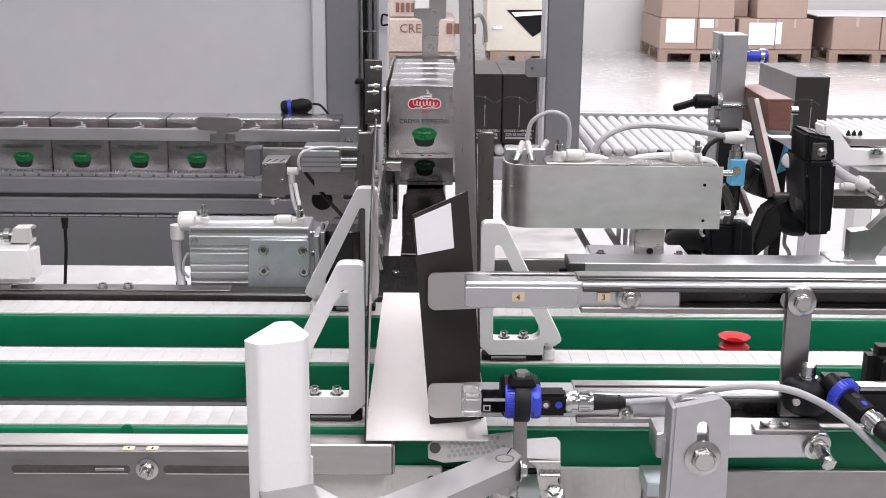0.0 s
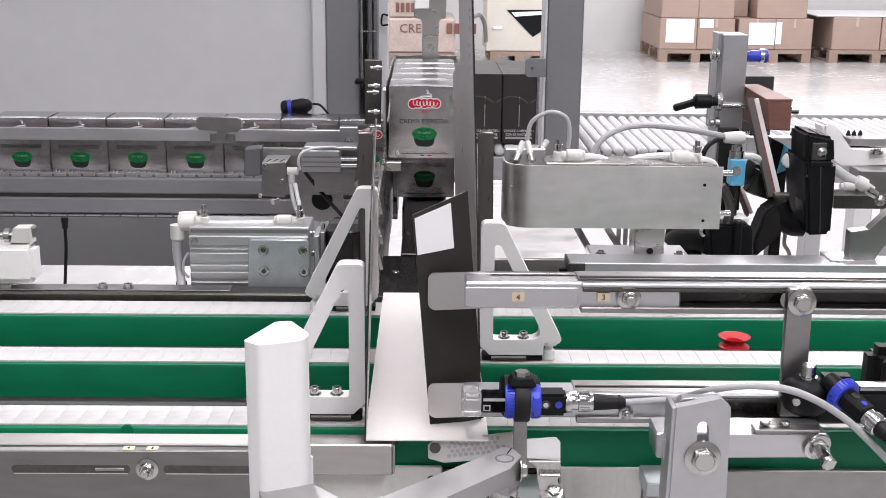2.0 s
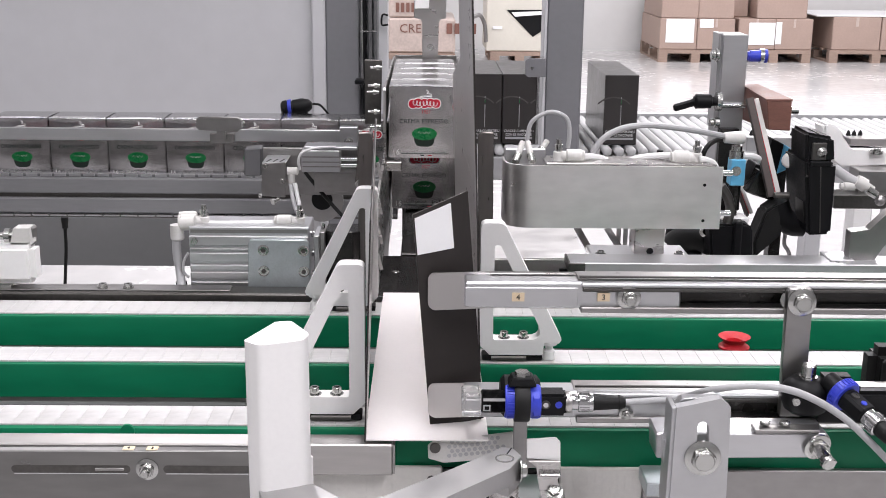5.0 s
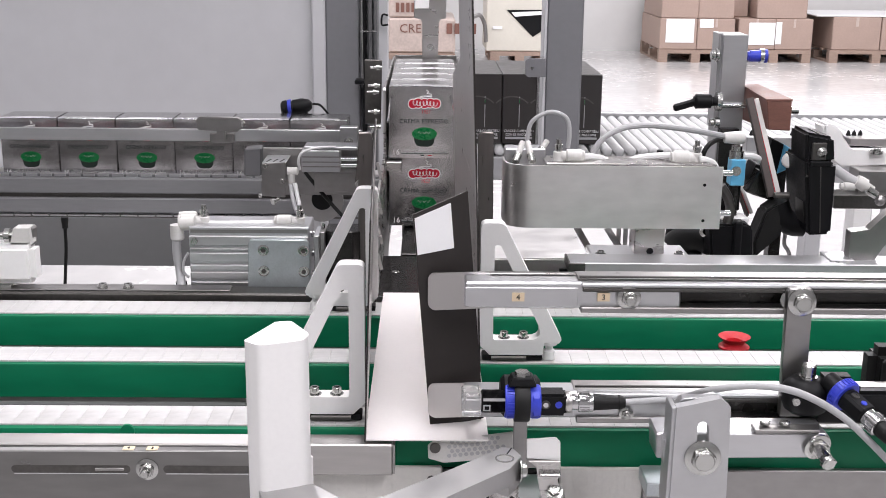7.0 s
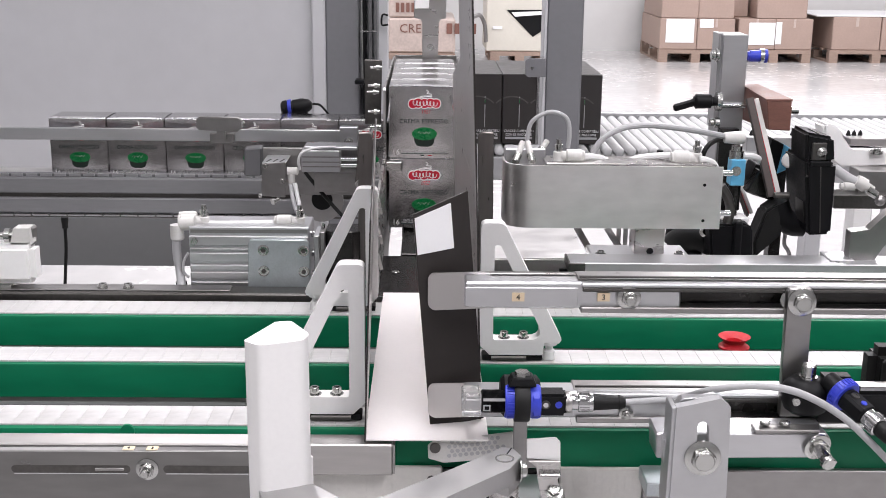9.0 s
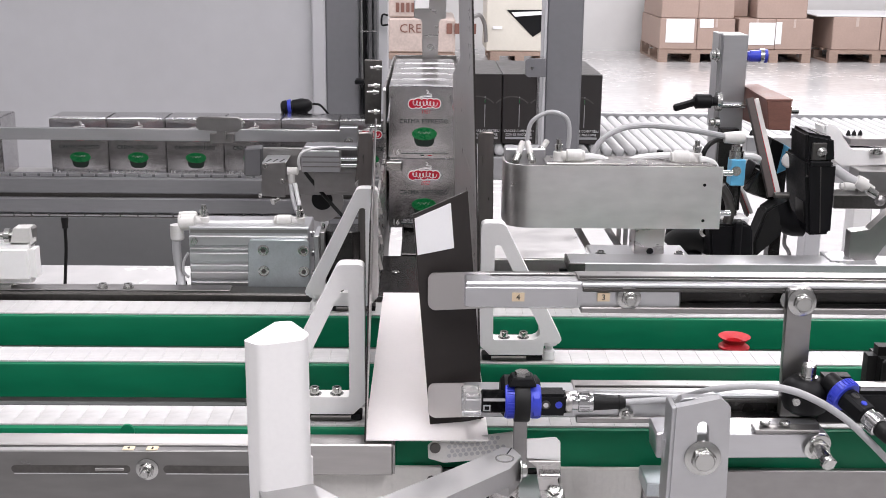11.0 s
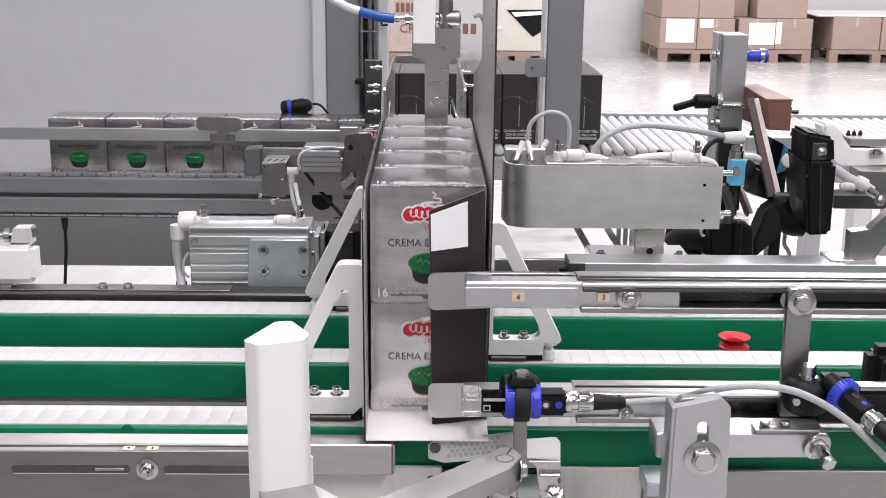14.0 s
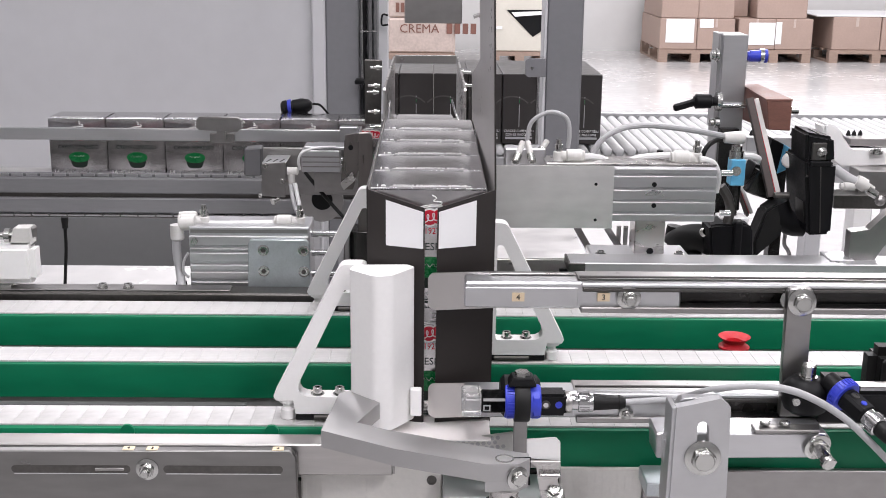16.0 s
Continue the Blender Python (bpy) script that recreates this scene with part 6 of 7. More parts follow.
# white curved guide and fittings at the right edge
wg = thing("white_guide", "white plastic curved guide at the conveyor head", "guide", (0.6099, 1.6, 1.0336))
part("guide", prism(B(), [(0.5753, 1.0353), (0.5560, 1.0500), (0.5457, 1.0960), (0.5530, 1.0985), (0.5698, 1.0915), (0.5850, 1.0610), (0.5910, 1.0578), (0.7414, 1.0570), (0.7448, 1.0390)], 1.60, 1.64, 0.004, 2), POM, wg)
part("ledge", box(B(), 0.6113, 0.7934, 1.67, 1.70, 1.0452, 1.0652, 0.001), STEEL_DULL, wg)
bm = B()
for q in ([(0.6149, 1.69, 1.0665), (0.6232, 1.69, 1.0666), (0.6324, 1.69, 1.0667), (0.5328, 1.69, 1.0659), (0.5394, 1.69, 1.0659), (0.546, 1.69, 1.066), (0.5527, 1.69, 1.066), (0.5593, 1.69, 1.0661), (0.566, 1.69, 1.0661), (0.4731, 1.69, 1.0654)]):
    lathe(bm, q, (0, 0, 1), [(0, 0.004), (0.005, 0.0025), (0.008, 0.0005)], 8)
part("studs", bm, BLACK, wg)
part("pale_rail", box(B(), 0.4682, 0.5935, 1.695, 1.72, 1.0407, 1.0617, 0.001), ALU_MATT, wg)
part("bright_nut", lathe(B(), (0.6226, 1.598, 1.0564), (0, 0, 1), [(0, 0.010), (0.004, 0.010), (0.004, 0.007), (0.007, 0.007)], 16), BOLT, wg)
part("leg", box(B(), 0.6577, 0.7059, 1.61, 1.65, 0.0, 1.0341), ALU, wg)
af = thing("air_fitting", "pale push-in air fittings on a dark steel bar", "air fitting", (0.5884, 1.55, 0.9922))
part("bar", box(B(), 0.5504, 1.2, 1.54, 1.58, 0.9905, 1.0093, 0.001), DARK_STEEL, af, "dark steel bar")
part("upper_bar", box(B(), 0.5882, 1.2, 1.56, 1.60, 1.005, 1.0389, 0.001), STEEL_DULL, af)
part("tube", tube(B(), [(0.5379, 1.52, 1.0501), (0.5562, 1.515, 1.0383), (0.5741, 1.51, 1.0295)], 0.0068, 14), HOSE, af)
part("connector", lathe(B(), (0.5659, 1.51, 1.0356), (0.85, -0.1, -0.45), [(0, 0.0082), (0.005, 0.009), (0.014, 0.009), (0.015, 0.006), (0.026, 0.005)], 18), FITTING, af)
part("tee", lathe(B(), (0.5645, 1.51, 1.0279), (-1, 0, 0.02), [(0, 0.0055), (0.014, 0.0055), (0.015, 0.0042), (0.019, 0.0042), (0.020, 0.0025)], 18), FITTING, af)
part("ball_joint", lathe(B(), (0.5923, 1.5, 1.0135), (0.85, -0.1, -0.5), [(0, 0.005), (0.003, 0.007), (0.008, 0.007), (0.011, 0.004)], 18), STEEL_DULL, af)
part("plug", lathe(B(), (0.5803, 1.505, 1.0245), (0.85, -0.1, -0.5), [(0, 0.006), (0.014, 0.0055)], 16), BOLT, af)
part("bar_leg", box(B(), 1.0, 1.04, 1.55, 1.59, 0.0, 0.9905), ALU, af)
for x0, x1, mat_ in ((0.6359, 0.6627, PANEL_GREY), (0.7133, 0.7438, POM)):
    e = thing("machine_leg", "pale upright machine leg", "machine leg", (x0, 1.9, 0.0))
    part("leg", box(B(), x0, x1, 1.9, 1.94, 0.0, 0.9134, 0.002), mat_, e)
part("hanging_hook", tube(B(), [(0.5386, 1.7, 0.9168), (0.5383, 1.7, 0.8992), (0.5453, 1.7, 0.8878), (0.5533, 1.7, 0.8657)], 0.003, 8), STEEL_DULL, af)

# white stop block with bolt at the far left
ws = thing("stop_block", "white plastic stop block with aluminium lug and bolt", "stop block", (-0.4654, 1.26, 0.9587))
part("block", box(B(), -0.5115, -0.4366, 1.255, 1.285, 0.9609, 1.0075, 0.007, 4), POM, ws)
part("lug", prism(B(), [(-0.4640, 1.0050), (-0.4590, 1.0245), (-0.4420, 1.0250), (-0.4400, 1.0054)], 1.262, 1.28, 0.0008), FITTING, ws)
part("lug_back", prism(B(), [(-0.4501, 1.002), (-0.4426, 1.0248), (-0.4398, 1.0209), (-0.4413, 1.002)], 1.27, 1.285, 0.0006), STEEL_DULL, ws)
part("bolt", lathe(B(), (-0.4604, 1.27, 1.0143), (-1, 0, 0), [(0, 0.003), (0.004, 0.003), (0.004, 0.0085), (0.010, 0.0085), (0.010, 0.004), (0.03, 0.004)], 14), BOLT, ws)
part("base", box(B(), -0.516, -0.4643, 1.255, 1.285, 0.93, 0.9609), STEEL_DULL, ws)
ca = thing("cable_end", "thin black cable with a plug hanging from the frame", "cable", (-0.4501, 1.4, 0.9139))
part("plug", lathe(B(), (-0.4449, 1.4, 1.0043), (0, 0, -1), [(0, 0.0045), (0.004, 0.0045), (0.010, 0.0035), (0.013, 0.0038), (0.015, 0.002)], 12), RUBBER, ca)
part("cable", tube(B(), [(-0.4451, 1.4, 0.9922), (-0.4457, 1.4, 0.9649), (-0.4485, 1.4, 0.9358), (-0.4513, 1.4, 0.9065), (-0.4556, 1.4, 0.8469)], 0.0021, 8), RUBBER, ca)
part("frame_clip", cyl(B(), (-0.4556, 1.4, 0.8469), (-0.4556, 1.40, 0.0), 0.0012, 6), RUBBER, ca)

# ---------------------------------------------------------------- roller conveyor with finished cartons
rcv = thing("roller_conveyor", "roller conveyor with pale plastic rollers", "conveyor", (1.0, 3.45, 0.0), kind="structure")
part("front_rail", box(B(), -0.3, 3.0, 3.14, 3.17, 0.70, 0.764, 0.003), ALU_MATT, rcv)
part("back_rail", box(B(), -0.3, 3.0, 3.76, 3.79, 0.70, 0.800, 0.003), ALU_MATT, rcv)
part("catch_sheet", box(B(), -0.3, 3.0, 3.17, 3.76, 0.738, 0.742), CEIL, rcv)
for x in (0.0, 1.4, 2.8):
    part("leg", box(B(), x, x + 0.05, 3.2, 3.25, 0.0, 0.70, 0.003), ALU, rcv)
    part("leg", box(B(), x, x + 0.05, 3.70, 3.75, 0.0, 0.70, 0.003), ALU, rcv)
roller = None
for k in range(92):
    x = -0.2 + k * 0.0330
    if roller is None:
        roller = part("roller", lathe(B(), (x, 3.158, 0.7763), (0, 1, 0), [(0, 0.004), (0.002, 0.009), (0.006, 0.0125), (0.012, 0.0138), (0.60, 0.0138), (0.602, 0.010)], 14), ROLLER, rcv)
        first_x = x
    else:
        o = new("roller", roller.data)
        o.parent, o.location = rcv, (x - first_x, 0, 0)


def packed_carton():
    e = thing("packed_carton", "closed dark printed carton on the roller conveyor", "carton", (0, 3.2, 0.7905), "finished cartons")
    part("body", box(B(), -0.0464, 0.0464, 3.2, 3.57, 0.7905, 0.983, 0.002), CARTON_GLOSS, e)
    for za, zb, m in ((0.838, 0.900, HOSE), (0.904, 0.914, PRINT_GREEN), (0.918, 0.922, HOSE)):
        part("edge_print", box(B(), -0.0009, 0.0009, 3.1985, 3.2005, za, zb), m, e, "thin upright bar of print")
    lettering("CAPSULE COMPATIBILI", 0.0098, 0.0, 3.1992, 0.8240, PRINT_WHITE, e, "small_print", "white small print", 0.82)
    lettering("CON LE MACCHINE", 0.0098, 0.0, 3.1992, 0.8140, PRINT_WHITE, e, "small_print", "white small print", 0.82)
    part("print_bar", box(B(), -0.037, 0.037, 3.1985, 3.2005, 0.8045, 0.8105), HOSE, e, "bar of white small print")
    bm = B()
    n = 20
    for i in range(n):
        a, b = math.pi * 0.25 + math.pi * 0.5 * i / n, math.pi * 0.25 + math.pi * 0.5 * (i + 1) / n
        q = [(-0.02 + r * math.cos(t), 3.1988, 0.86 + r * math.sin(t)) for r, t in ((0.060, a), (0.060, b), (0.064, b), (0.064, a))]
        bm.faces.new([bm.verts.new(v) for v in q])
    part("ring_print", bm, DARK_STEEL, e)
    return e


pc = packed_carton()
pc.location = (0.1558, 3.2, 0.7905)
for x in (0.3446, 0.2502, 0.0614, -0.033, -0.1274):
    copy_thing(pc, pose(x, 3.2, 0.7905))
rolling = copy_thing(pc, pose(0.4265, 3.2, 0.7905))

# ---------------------------------------------------------------- pallets along the far wall


def pallet(x0, x1, y0, label):
    e = thing("pallet", label, "pallet", ((x0 + x1) / 2, y0, 0.0), "pallets")
    d = 1.2
    w = x1 - x0
    for k in range(3):
        xc = x0 + (w - 0.10) * k / 2
        for yy in (y0, y0 + 0.55, y0 + 1.1):
            part("block", box(B(), xc, xc + 0.10, yy, yy + 0.10, 0.022, 0.10), WOOD, e)
        part("runner", box(B(), xc, xc + 0.10, y0, y0 + d, 0.0, 0.022), WOOD, e)
    for k in range(5):
        yy = y0 + k * (d - 0.1) / 4
        part("deck_board", box(B(), x0, x1, yy, yy + 0.1, 0.122, 0.144), WOOD, e)
    part("stringer", box(B(), x0, x1, y0, y0 + 0.1, 0.10, 0.122), WOOD, e)
    part("stringer", box(B(), x0, x1, y0 + 1.1, y0 + 1.2, 0.10, 0.122), WOOD, e)
    return e


def carton_stack(x, y, z, w, d, h, label, paper=None, side=CARDBOARD):
    e = thing("cardboard_box", label, "cardboard box", (x + w / 2, y, z), "palletised boxes")
    part("body", box(B(), x, x + w, y, y + d, z, z + h, 0.008), side, e)
    part("tape", box(B(), x + w * 0.47, x + w * 0.53, y - 0.002, y + 0.002, z + h * 0.72, z + h), CARDBOARD_SIDE, e)
    if paper:
        a, b, c, f = paper
        part("paper_sheet", box(B(), x + w * a, x + w * b, y - 0.006, y - 0.003, z + h * c, z + h * f), PAPER, e, "white delivery sheet")
    return e


YP = 13.35
row = [2.6091, 3.4521, 3.5106, 4.3549, 4.7033, 5.6722]
zr = [0.1318, 0.4905, 0.4994, 0.5147]
pallet(row[0], row[1], YP, "worn wooden pallet under brown boxes")
pallet(row[2], row[3], YP + 0.05, "worn wooden pallet under brown boxes")
pallet(row[4] - 0.12, row[5], YP + 0.1, "worn wooden pallet under wrapped boxes")
w = (row[1] - row[0]) / 2
h1 = zr[1] - 0.146
carton_stack(row[0], YP + 0.01, 0.146, w * 1.0, 1.15, h1, "brown cardboard box with white delivery sheet on a pallet", (0.16, 0.92, 0.22, 0.99))
carton_stack(row[0] + w + 0.005, YP + 0.01, 0.146, w, 1.15, h1, "brown cardboard box with small white sheet on a pallet", (0.05, 0.42, 0.70, 0.99))
carton_stack(row[0] + 0.01, YP + 0.02, 0.148 + h1, w * 0.99, 1.1, h1, "brown cardboard box on the upper layer")
carton_stack(row[0] + w + 0.008, YP + 0.02, 0.148 + h1, w * 0.95, 1.1, h1, "brown cardboard box on the upper layer")
w2 = (row[3] - row[2]) / 2
carton_stack(row[2], YP + 0.06, 0.146, w2, 1.15, h1, "brown cardboard box with white sheets on a pallet", (0.28, 0.99, 0.15, 0.88))
carton_stack(row[2] + w2 + 0.004, YP + 0.06, 0.146, w2, 1.15, h1, "brown cardboard box with a white sheet on a pallet", (0.0, 0.16, 0.18, 0.90))
carton_stack(row[2] + 0.20, YP + 0.07, 0.148 + h1, w2 * 1.35, 1.1, h1, "brown cardboard box on the upper layer")
carton_stack(row[2] - 0.09, YP + 0.35, 0.148 + h1, 0.26, 0.8, h1 * 0.9, "brown cardboard box set back on the upper layer")
carton_stack(row[4] - 0.1, YP + 0.11, 0.146, 0.55, 1.15, zr[3] - 0.146, "shrink-wrapped cardboard box on a pallet", None, CARDBOARD)
carton_stack(row[4] + 0.46, YP + 0.11, 0.146, 0.50, 1.15, zr[3] - 0.146, "shrink-wrapped cardboard box on a pallet", None, CARDBOARD)
e = thing("wrapping_film", "clear white wrapping film over the pallet top", "wrapping film", (row[4], YP, zr[3]))
part("sheet", box(B(), row[4] - 0.3, row[5], YP + 0.12, YP + 1.2, zr[3] + 0.004, zr[3] + 0.02, 0.005), PAPER, e)

# wrapped pallet behind the chute, with hand-lettered product name
YW = 12.6
wx = [-0.4304, 0.2841]
wz = [0.1332, 0.5129]
pallet(wx[0], wx[1], YW, "wooden pallet under wrapped product boxes")
e = thing("wrapped_load", "shrink-wrapped pale brown product load on a pallet", "pallet load", ((wx[0] + wx[1]) / 2, YW, 0.146))
part("lower_load", box(B(), wx[0], wx[1], YW + 0.02, YW + 1.1, 0.146, wz[1], 0.02), CARDBOARD_SIDE, e, "wrapped brown lower layer")
part("upper_load", box(B(), wx[0], wx[0] + 0.36, YW + 0.05, YW + 1.1, wz[1] + 0.002, wz[1] + 0.6, 0.02), CARDBOARD_SIDE, e)
lettering("CREMA", 0.13, wx[0] + 0.33, YW + 0.012, wz[1] - 0.15, PHENOLIC, e, "product_word")
for k in range(4):
    part("print_bar", box(B(), wx[0] + 0.62 + k * 0.085, wx[0] + 0.68 + k * 0.085, YW + 0.008, YW + 0.014, wz[1] - 0.16, wz[1] - 0.05), PHENOLIC, e, "bar of brown print")
for k in range(5):
    part("print_bar", box(B(), wx[0] + 0.08 + k * 0.055, wx[0] + 0.115 + k * 0.055, YW + 0.04, YW + 0.046, wz[1] + 0.06, wz[1] + 0.16), PHENOLIC, e)

# cream machine on a pallet
YM = 12.9
mx = [0.6762, 1.3191]
pallet(mx[0], mx[1], YM, "wooden pallet under a cream machine")
mz = [0.1935, 0.8205]
e = thing("cream_machine", "cream painted machine hopper with dark opening", "machine", ((mx[0] + mx[1]) / 2, YM, 0.146))
part("body", box(B(), mx[0] - 0.05, mx[1] + 0.1, YM + 0.02, YM + 0.9, 0.146, mz[1], 0.01), CREAM, e)
part("opening", prism(B(), [(0.8448, 0.5919), (1.3229, 0.5964), (1.3284, 0.4336), (1.1354, 0.3045)], YM + 0.012, YM + 0.018), BLACK, e, "dark triangular opening")
part("shelf", prism(B(), [(0.8945, 0.5683), (1.2803, 0.584), (1.2815, 0.5479), (0.9386, 0.5206)], YM + 0.004, YM + 0.011), PAPER, e)
part("slot_label", box(B(), 0.6958, 0.8003, YM + 0.008, YM + 0.018, 0.3858, 0.4161), PAPER, e)
part("hose_hook", tube(B(), [(0.4829, 12.85, 0.5195), (0.5559, 12.85, 0.5322), (0.6068, 12.85, 0.4305), (0.6226, 12.85, 0.2492)], 0.022, 10), STEEL_DULL, e)

# ---------------------------------------------------------------- chain slats, one by one
for (ya, yb) in LANES:
    ref = None
    for k in range(88):
        x = -0.68 + k * SLATS
        if ref is None:
            bm = box(B(), x + 0.00004, x + SLATS - 0.00004, ya + 0.0012, yb - 0.0003, 0.9355, 0.95, 0.0003)
            ref = part("chain_slat", bm, SLAT, conv)
        else:
            o = new("chain_slat", ref.data)
            o.parent, o.location = conv, (k * SLATS, 0, 0)


def place(x, y, z):
    return pose(x, y, z)


def motions():
    # boxes are pushed forward into the carton
    drive = [(12.25, 0.0), (12.5, 0.036), (12.8, 0.120), (13.0, 0.195), (13.3, 0.335), (13.6, 0.4725), (13.75, 0.5239), (13.9, 0.5935), (14.0, 0.6518), (14.1, 0.6620), (14.2, 0.6635)]
    for k, b in enumerate(UPPER):
        y = 1.5731 + k * BD
        walk(b, [(0.0, place(-0.006, y, 1.0495)), (12.1, place(-0.006, y, 1.0495))] + [(t, place(-0.006 + d * 0.010, y - d, 1.0495)) for t, d in drive]
             + [(15.0, place(0.0007, y - 0.6635, 1.0495)), (16.0, place(0.0007, y - 0.6635, 1.0495))])
    rows = [(0.0, 0.29), (1.5, 0.218), (2.5, 0.178), (3.5, 0.142), (4.2, 0.128), (6.3, 0.068), (7.0, 0.012), (7.3, 0.0), (12.1, 0.0)]
    for k, b in enumerate(LOWER):
        y = 1.575 + k * BD
        walk(b, [(t, place(-0.006, y + d, 0.951)) for t, d in rows] + [(t, place(-0.006 + d * 0.010, y - d, 0.951)) for t, d in drive]
             + [(15.0, place(0.0007, y - 0.6635, 0.951)), (16.0, place(0.0007, y - 0.6635, 0.951))])
    # row of boxes on the infeed belt; one more joins at its tail
    step = [(0.0, -0.095), (0.25, -0.088), (0.7, -0.0863), (0.8, -0.0815), (0.9, -0.070), (1.0, -0.052), (1.1, -0.036), (1.2, -0.019), (1.3, -0.008), (1.4, -0.002), (1.5, -0.002), (3.5, -0.0062), (4.2, -0.005), (6.3, 0.0), (6.55, 0.0005), (6.8, 0.012), (7.5, 0.012), (7.9, 0.060), (8.15, 0.085), (8.6, 0.0915), (9.2, 0.0925), (11.6, 0.0930), (12.1, 0.1055), (12.8, 0.1065), (13.1, 0.135), (13.4, 0.184), (13.8, 0.186), (16.0, 0.186)]
    for k, b in enumerate(INFEED):
        if k == 0:
            tail = [(0.0, -0.40), (6.0, -0.33), (9.2, -0.20), (11.3, 0.046), (11.5, 0.066), (11.75, 0.092)]
            seq = tail + [(t, d) for t, d in step if t > 11.9]
        else:
            seq = step
        if k == 7:
            # the last one waits beside the chute, then closes the lower row
            wait = [(t, place(-0.0963 + d, 1.909, 0.9514)) for t, d in step if t < 1.45] + [(6.6, place(-0.0985, 1.909, 0.9514)), (6.9, place(-0.006, 1.909, 0.9514)), (7.0, place(-0.006, 1.898, 0.951)), (7.3, place(-0.006, 1.8682, 0.951)), (12.1, place(-0.006, 1.8682, 0.951))]
            walk(b, wait + [(t, place(-0.006 + d * 0.010, 1.8682 - d, 0.951)) for t, d in drive] + [(15.0, place(0.0007, 1.2047, 0.951)), (16.0, place(0.0007, 1.2047, 0.951))])
            continue
        walk(b, [(t, place(-0.7613 + k * 0.0950 + d, 1.909, 0.9514)) for t, d in seq])
    # pusher: forward, up, back
    ride = [(0.0, 0.0, 0.0), (12.1, 0.0, 0.0)] + [(t, -d, 0.0) for t, d in drive] + [(14.5, -0.6635, 0.0), (14.6, -0.6635, 0.008), (14.7, -0.66, 0.042), (14.8, -0.66, 0.085), (14.9, -0.66, 0.125), (15.0, -0.66, 0.170), (15.1, -0.66, 0.212), (15.2, -0.655, 0.245), (15.3, -0.64, 0.262), (15.5, -0.52, 0.266), (15.7, -0.40, 0.266), (16.0, -0.31, 0.266)]
    walk(pusher, [(t, place(0.003 + 0.010 * -y, 1.95 + y, 0.96 + z)) for t, y, z in ride])
    # folding arm swings in
    swing = [(0.0, 65.0), (14.15, 65.0), (14.25, 61.0), (14.3, 52.0), (14.4, 8.0), (14.5, 1.5), (14.6, 0.0), (16.0, 0.0)]
    walk(fold, [(t, pose(FX, FY, FZ - 0.03, 0, 0, a)) for t, a in swing])
    # carton leans at first, is filled out by the boxes, then squared up by the clamps
    slide = [(0.0, 0.0), (15.7, 0.0), (15.9, 0.0006), (16.0, 0.002)]
    walk(carton, [(t, place(0.001 + d, 0.907, 0.9505)) for t, d in slide])
    o = Vector((CR, CF, CB)) - Vector((0.001, 0.907, 0.9505))
    p = Vector((CL, CF, CB)) - Vector((0.001, 0.907, 0.9505))
    # seconds, shift of the right wall, its lean, its turn; then the flap's shift, lean and swing
    sway = [(0.0, -0.0052, -1.9, 1.6, -0.0022, -4.8, 12.0), (13.3, -0.0052, -1.9, 1.6, -0.0022, -4.8, 12.0), (13.5, -0.005, -1.6, 1.2, -0.0022, -4.4, 12.0), (13.7, -0.003, -0.9, 0.8, -0.002, -3.4, 12.0),
            (13.9, -0.0015, 0.0, 0.4, -0.001, -2.0, 12.0), (14.1, -0.0005, 1.0, 0.0, -0.0005, -0.6, 12.0), (14.3, 0.0, 1.2, 0.0, 0.0, 0.2, 12.0), (14.4, 0.001, 2.0, 0.0, 0.001, 1.4, 12.0), (14.5, 0.001, 2.6, 0.0, 0.001, 2.2, 9.0),
            (14.7, 0.001, 2.4, 0.0, 0.001, 2.2, 8.0), (15.0, 0.0, 1.2, 0.0, 0.0, 1.2, 8.0), (15.3, 0.0, 0.3, 0.0, 0.0, 0.3, 7.0), (16.0, 0.0, 0.3, 0.0, 0.0, 0.3, 7.0)]
    walk(right, [(t, pose(o.x + d, o.y, o.z, 0, a, 0) @ pose(0, 0, 0, 0, 0, r)) for t, d, a, r, fd, fa, ff in sway])
    walk(lid, [(t, pose(0, 0, 0.199, 0, a, 0) @ pose(0, 0, 0, 0, 0, 0.8 if t > 14 else 0.0)) for t, a in ((0.0, -0.3), (13.2, -0.3), (13.8, 0.0), (14.4, -2.2), (15.3, -1.6), (16.0, -1.6))])
    walk(flap_r, [(t, pose(o.x + fd, o.y, o.z, 0, fa, 0) @ pose(0, 0, 0, 0, 0, ff)) for t, d, a, r, fd, fa, ff in sway])
    tilt = [(0.0, 1.7, 2.1), (13.3, 1.7, 2.1), (13.6, 1.0, 1.2), (13.9, 0.0, 0.3), (14.2, -0.5, 0.0), (14.6, -1.4, 0.0), (15.0, -0.6, 0.0), (15.3, 0.0, 0.0), (16.0, 0.0, 0.0)]
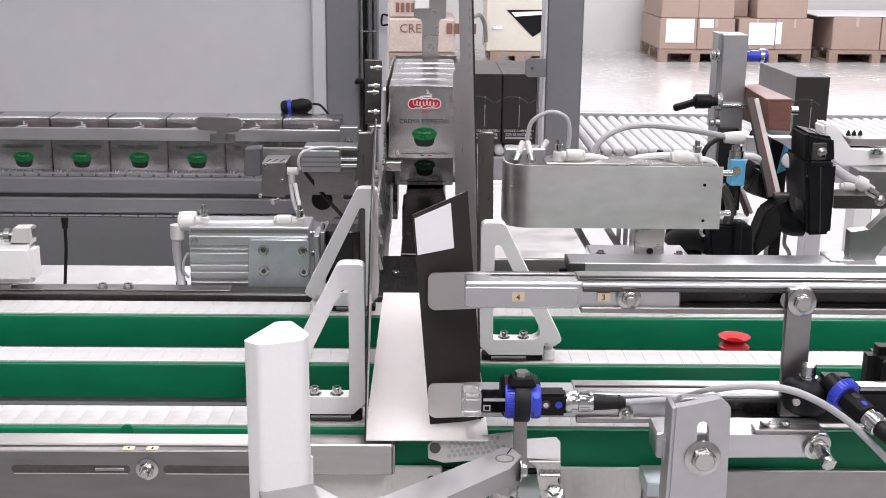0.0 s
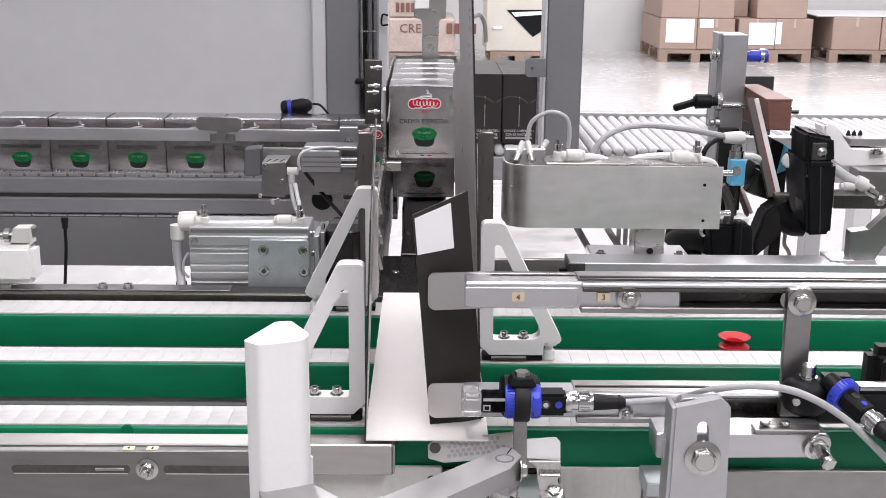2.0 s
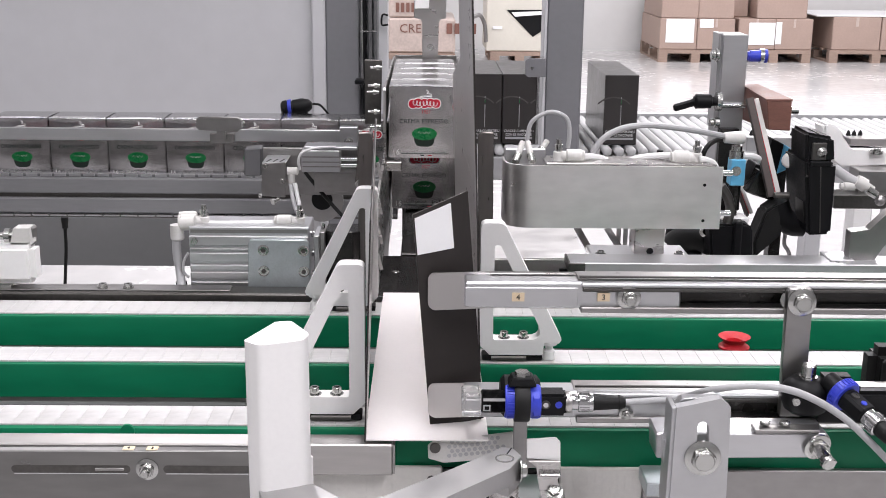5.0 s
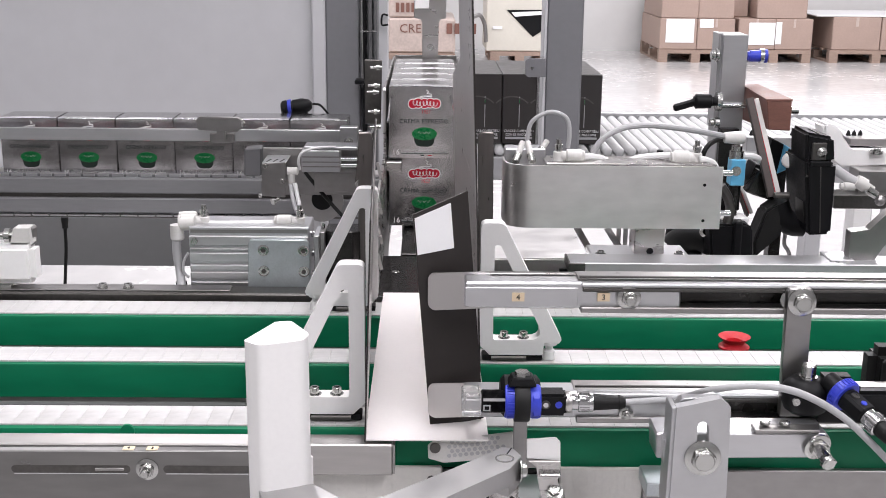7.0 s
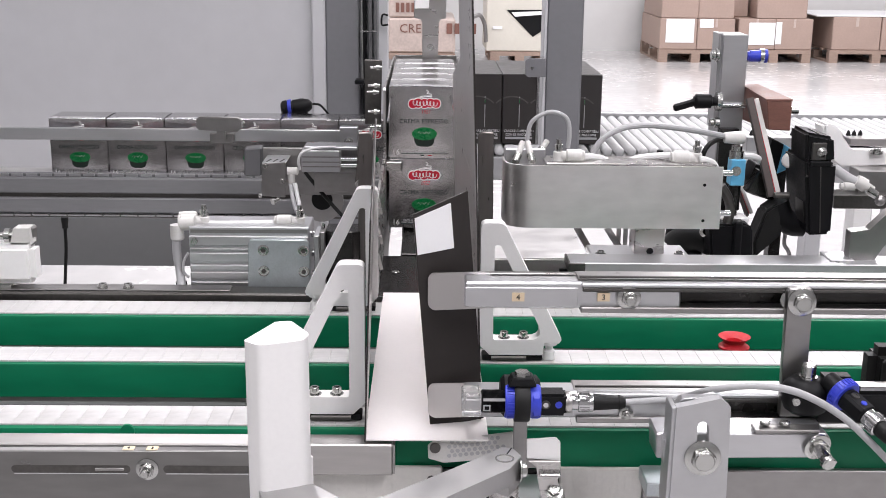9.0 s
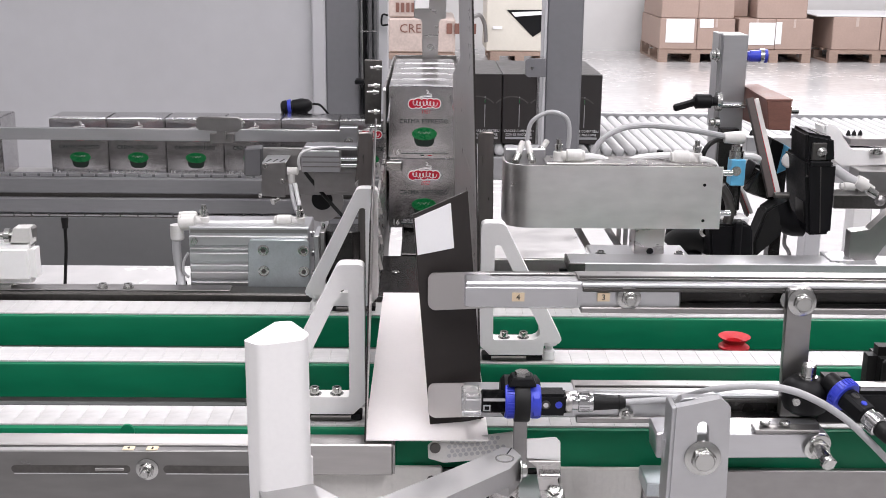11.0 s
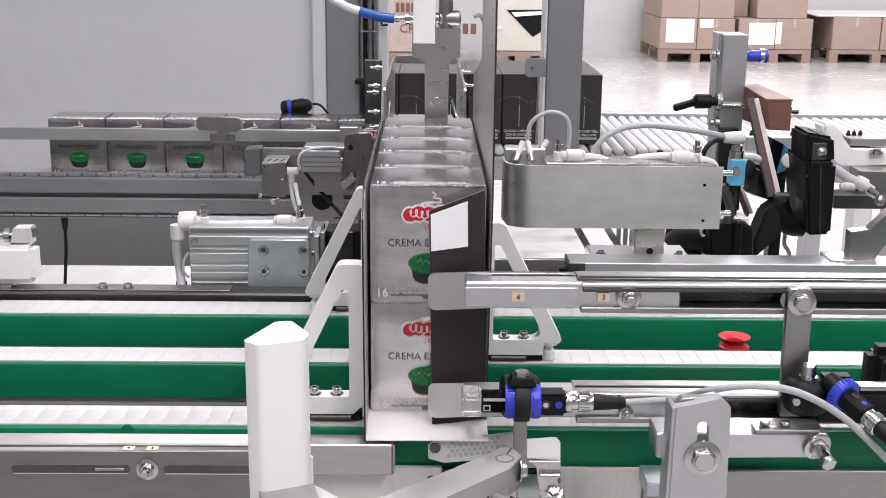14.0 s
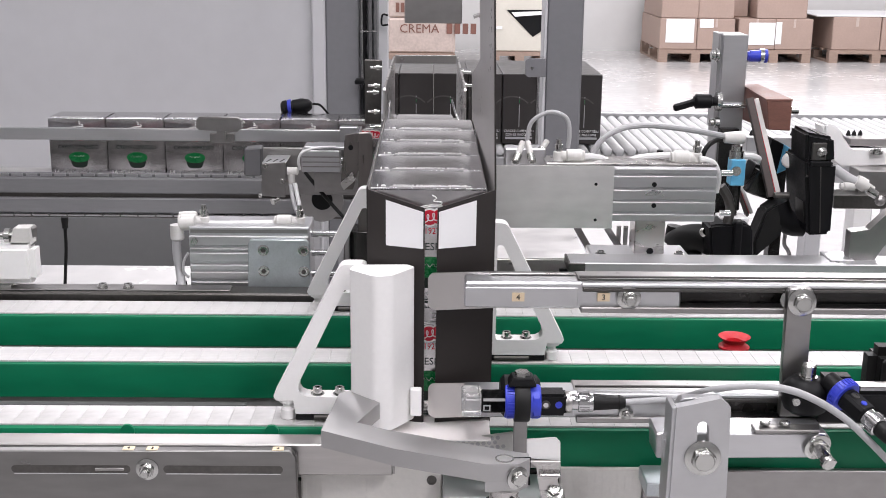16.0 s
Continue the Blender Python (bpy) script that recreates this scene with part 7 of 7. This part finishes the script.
    walk(left, [(t, pose(p.x, p.y, p.z, 0, a, 0) @ pose(0, 0, 0, 0, 0, r)) for t, a, r in tilt])
    fold_in = [(0.0, 1.7, -88.5), (13.3, 1.7, -88.5), (13.6, 1.0, -88.5), (13.9, 0.0, -88.5), (14.2, -0.5, -88.0), (14.3, -0.6, -80.0), (14.4, -0.8, -40.0), (14.5, -1.2, -14.0), (14.7, -1.4, -9.0), (15.0, -0.6, -8.0), (15.3, 0.0, -7.0), (16.0, 0.0, -7.0)]
    walk(flap_l, [(t, pose(p.x, p.y, p.z, 0, a, 0) @ pose(0, 0, 0, 0, 0, f)) for t, a, f in fold_in])
    # chains start to index at the very end
    for d, (x, y, z) in zip((dog_a, dog_b, dog_c), DOG_PLACES):
        walk(d, [(t, place(x + v, y, z)) for t, v in ((0.0, 0.0), (15.7, 0.0), (15.9, 0.0007), (16.0, 0.0024))])
    # clamps close on the carton
    walk(clamp_cover, [(t, place(COVER_AT.x - d, COVER_AT.y, COVER_AT.z)) for t, d in ((0.0, 0.0), (14.95, 0.0), (15.1, 0.006), (15.2, 0.060), (15.3, 0.112), (15.4, 0.1215), (15.6, 0.1215), (16.0, 0.1215))])
    walk(clamp_left, [(t, place(LEFT_AT.x + d, LEFT_AT.y, LEFT_AT.z)) for t, d in ((0.0, 0.0), (14.7, 0.0), (14.85, 0.012), (15.0, 0.028), (16.0, 0.028))])
    # gate beside the infeed turns away before the boxes pass
    walk(gate_plate, [(t, place(GATE_AT.x + d, GATE_AT.y, GATE_AT.z)) for t, d in ((0.0, 0.0), (12.2, 0.0), (12.35, -0.008), (12.5, -0.0175), (16.0, -0.0175))])
    # finished carton rolls in along the far roller conveyor
    roll = [(0.0, 1.0543), (0.5, 1.0263), (1.0, 0.9937), (1.5, 0.9517), (2.0, 0.9005), (2.5, 0.8477), (3.0, 0.782), (3.5, 0.7143), (4.0, 0.643), (4.2, 0.618), (5.0, 0.530), (5.7, 0.463), (6.1, 0.436), (6.4, 0.4295), (16.0, 0.4295)]
    walk(rolling, [(t, place(x, 3.2, 0.7905)) for t, x in roll])


motions()
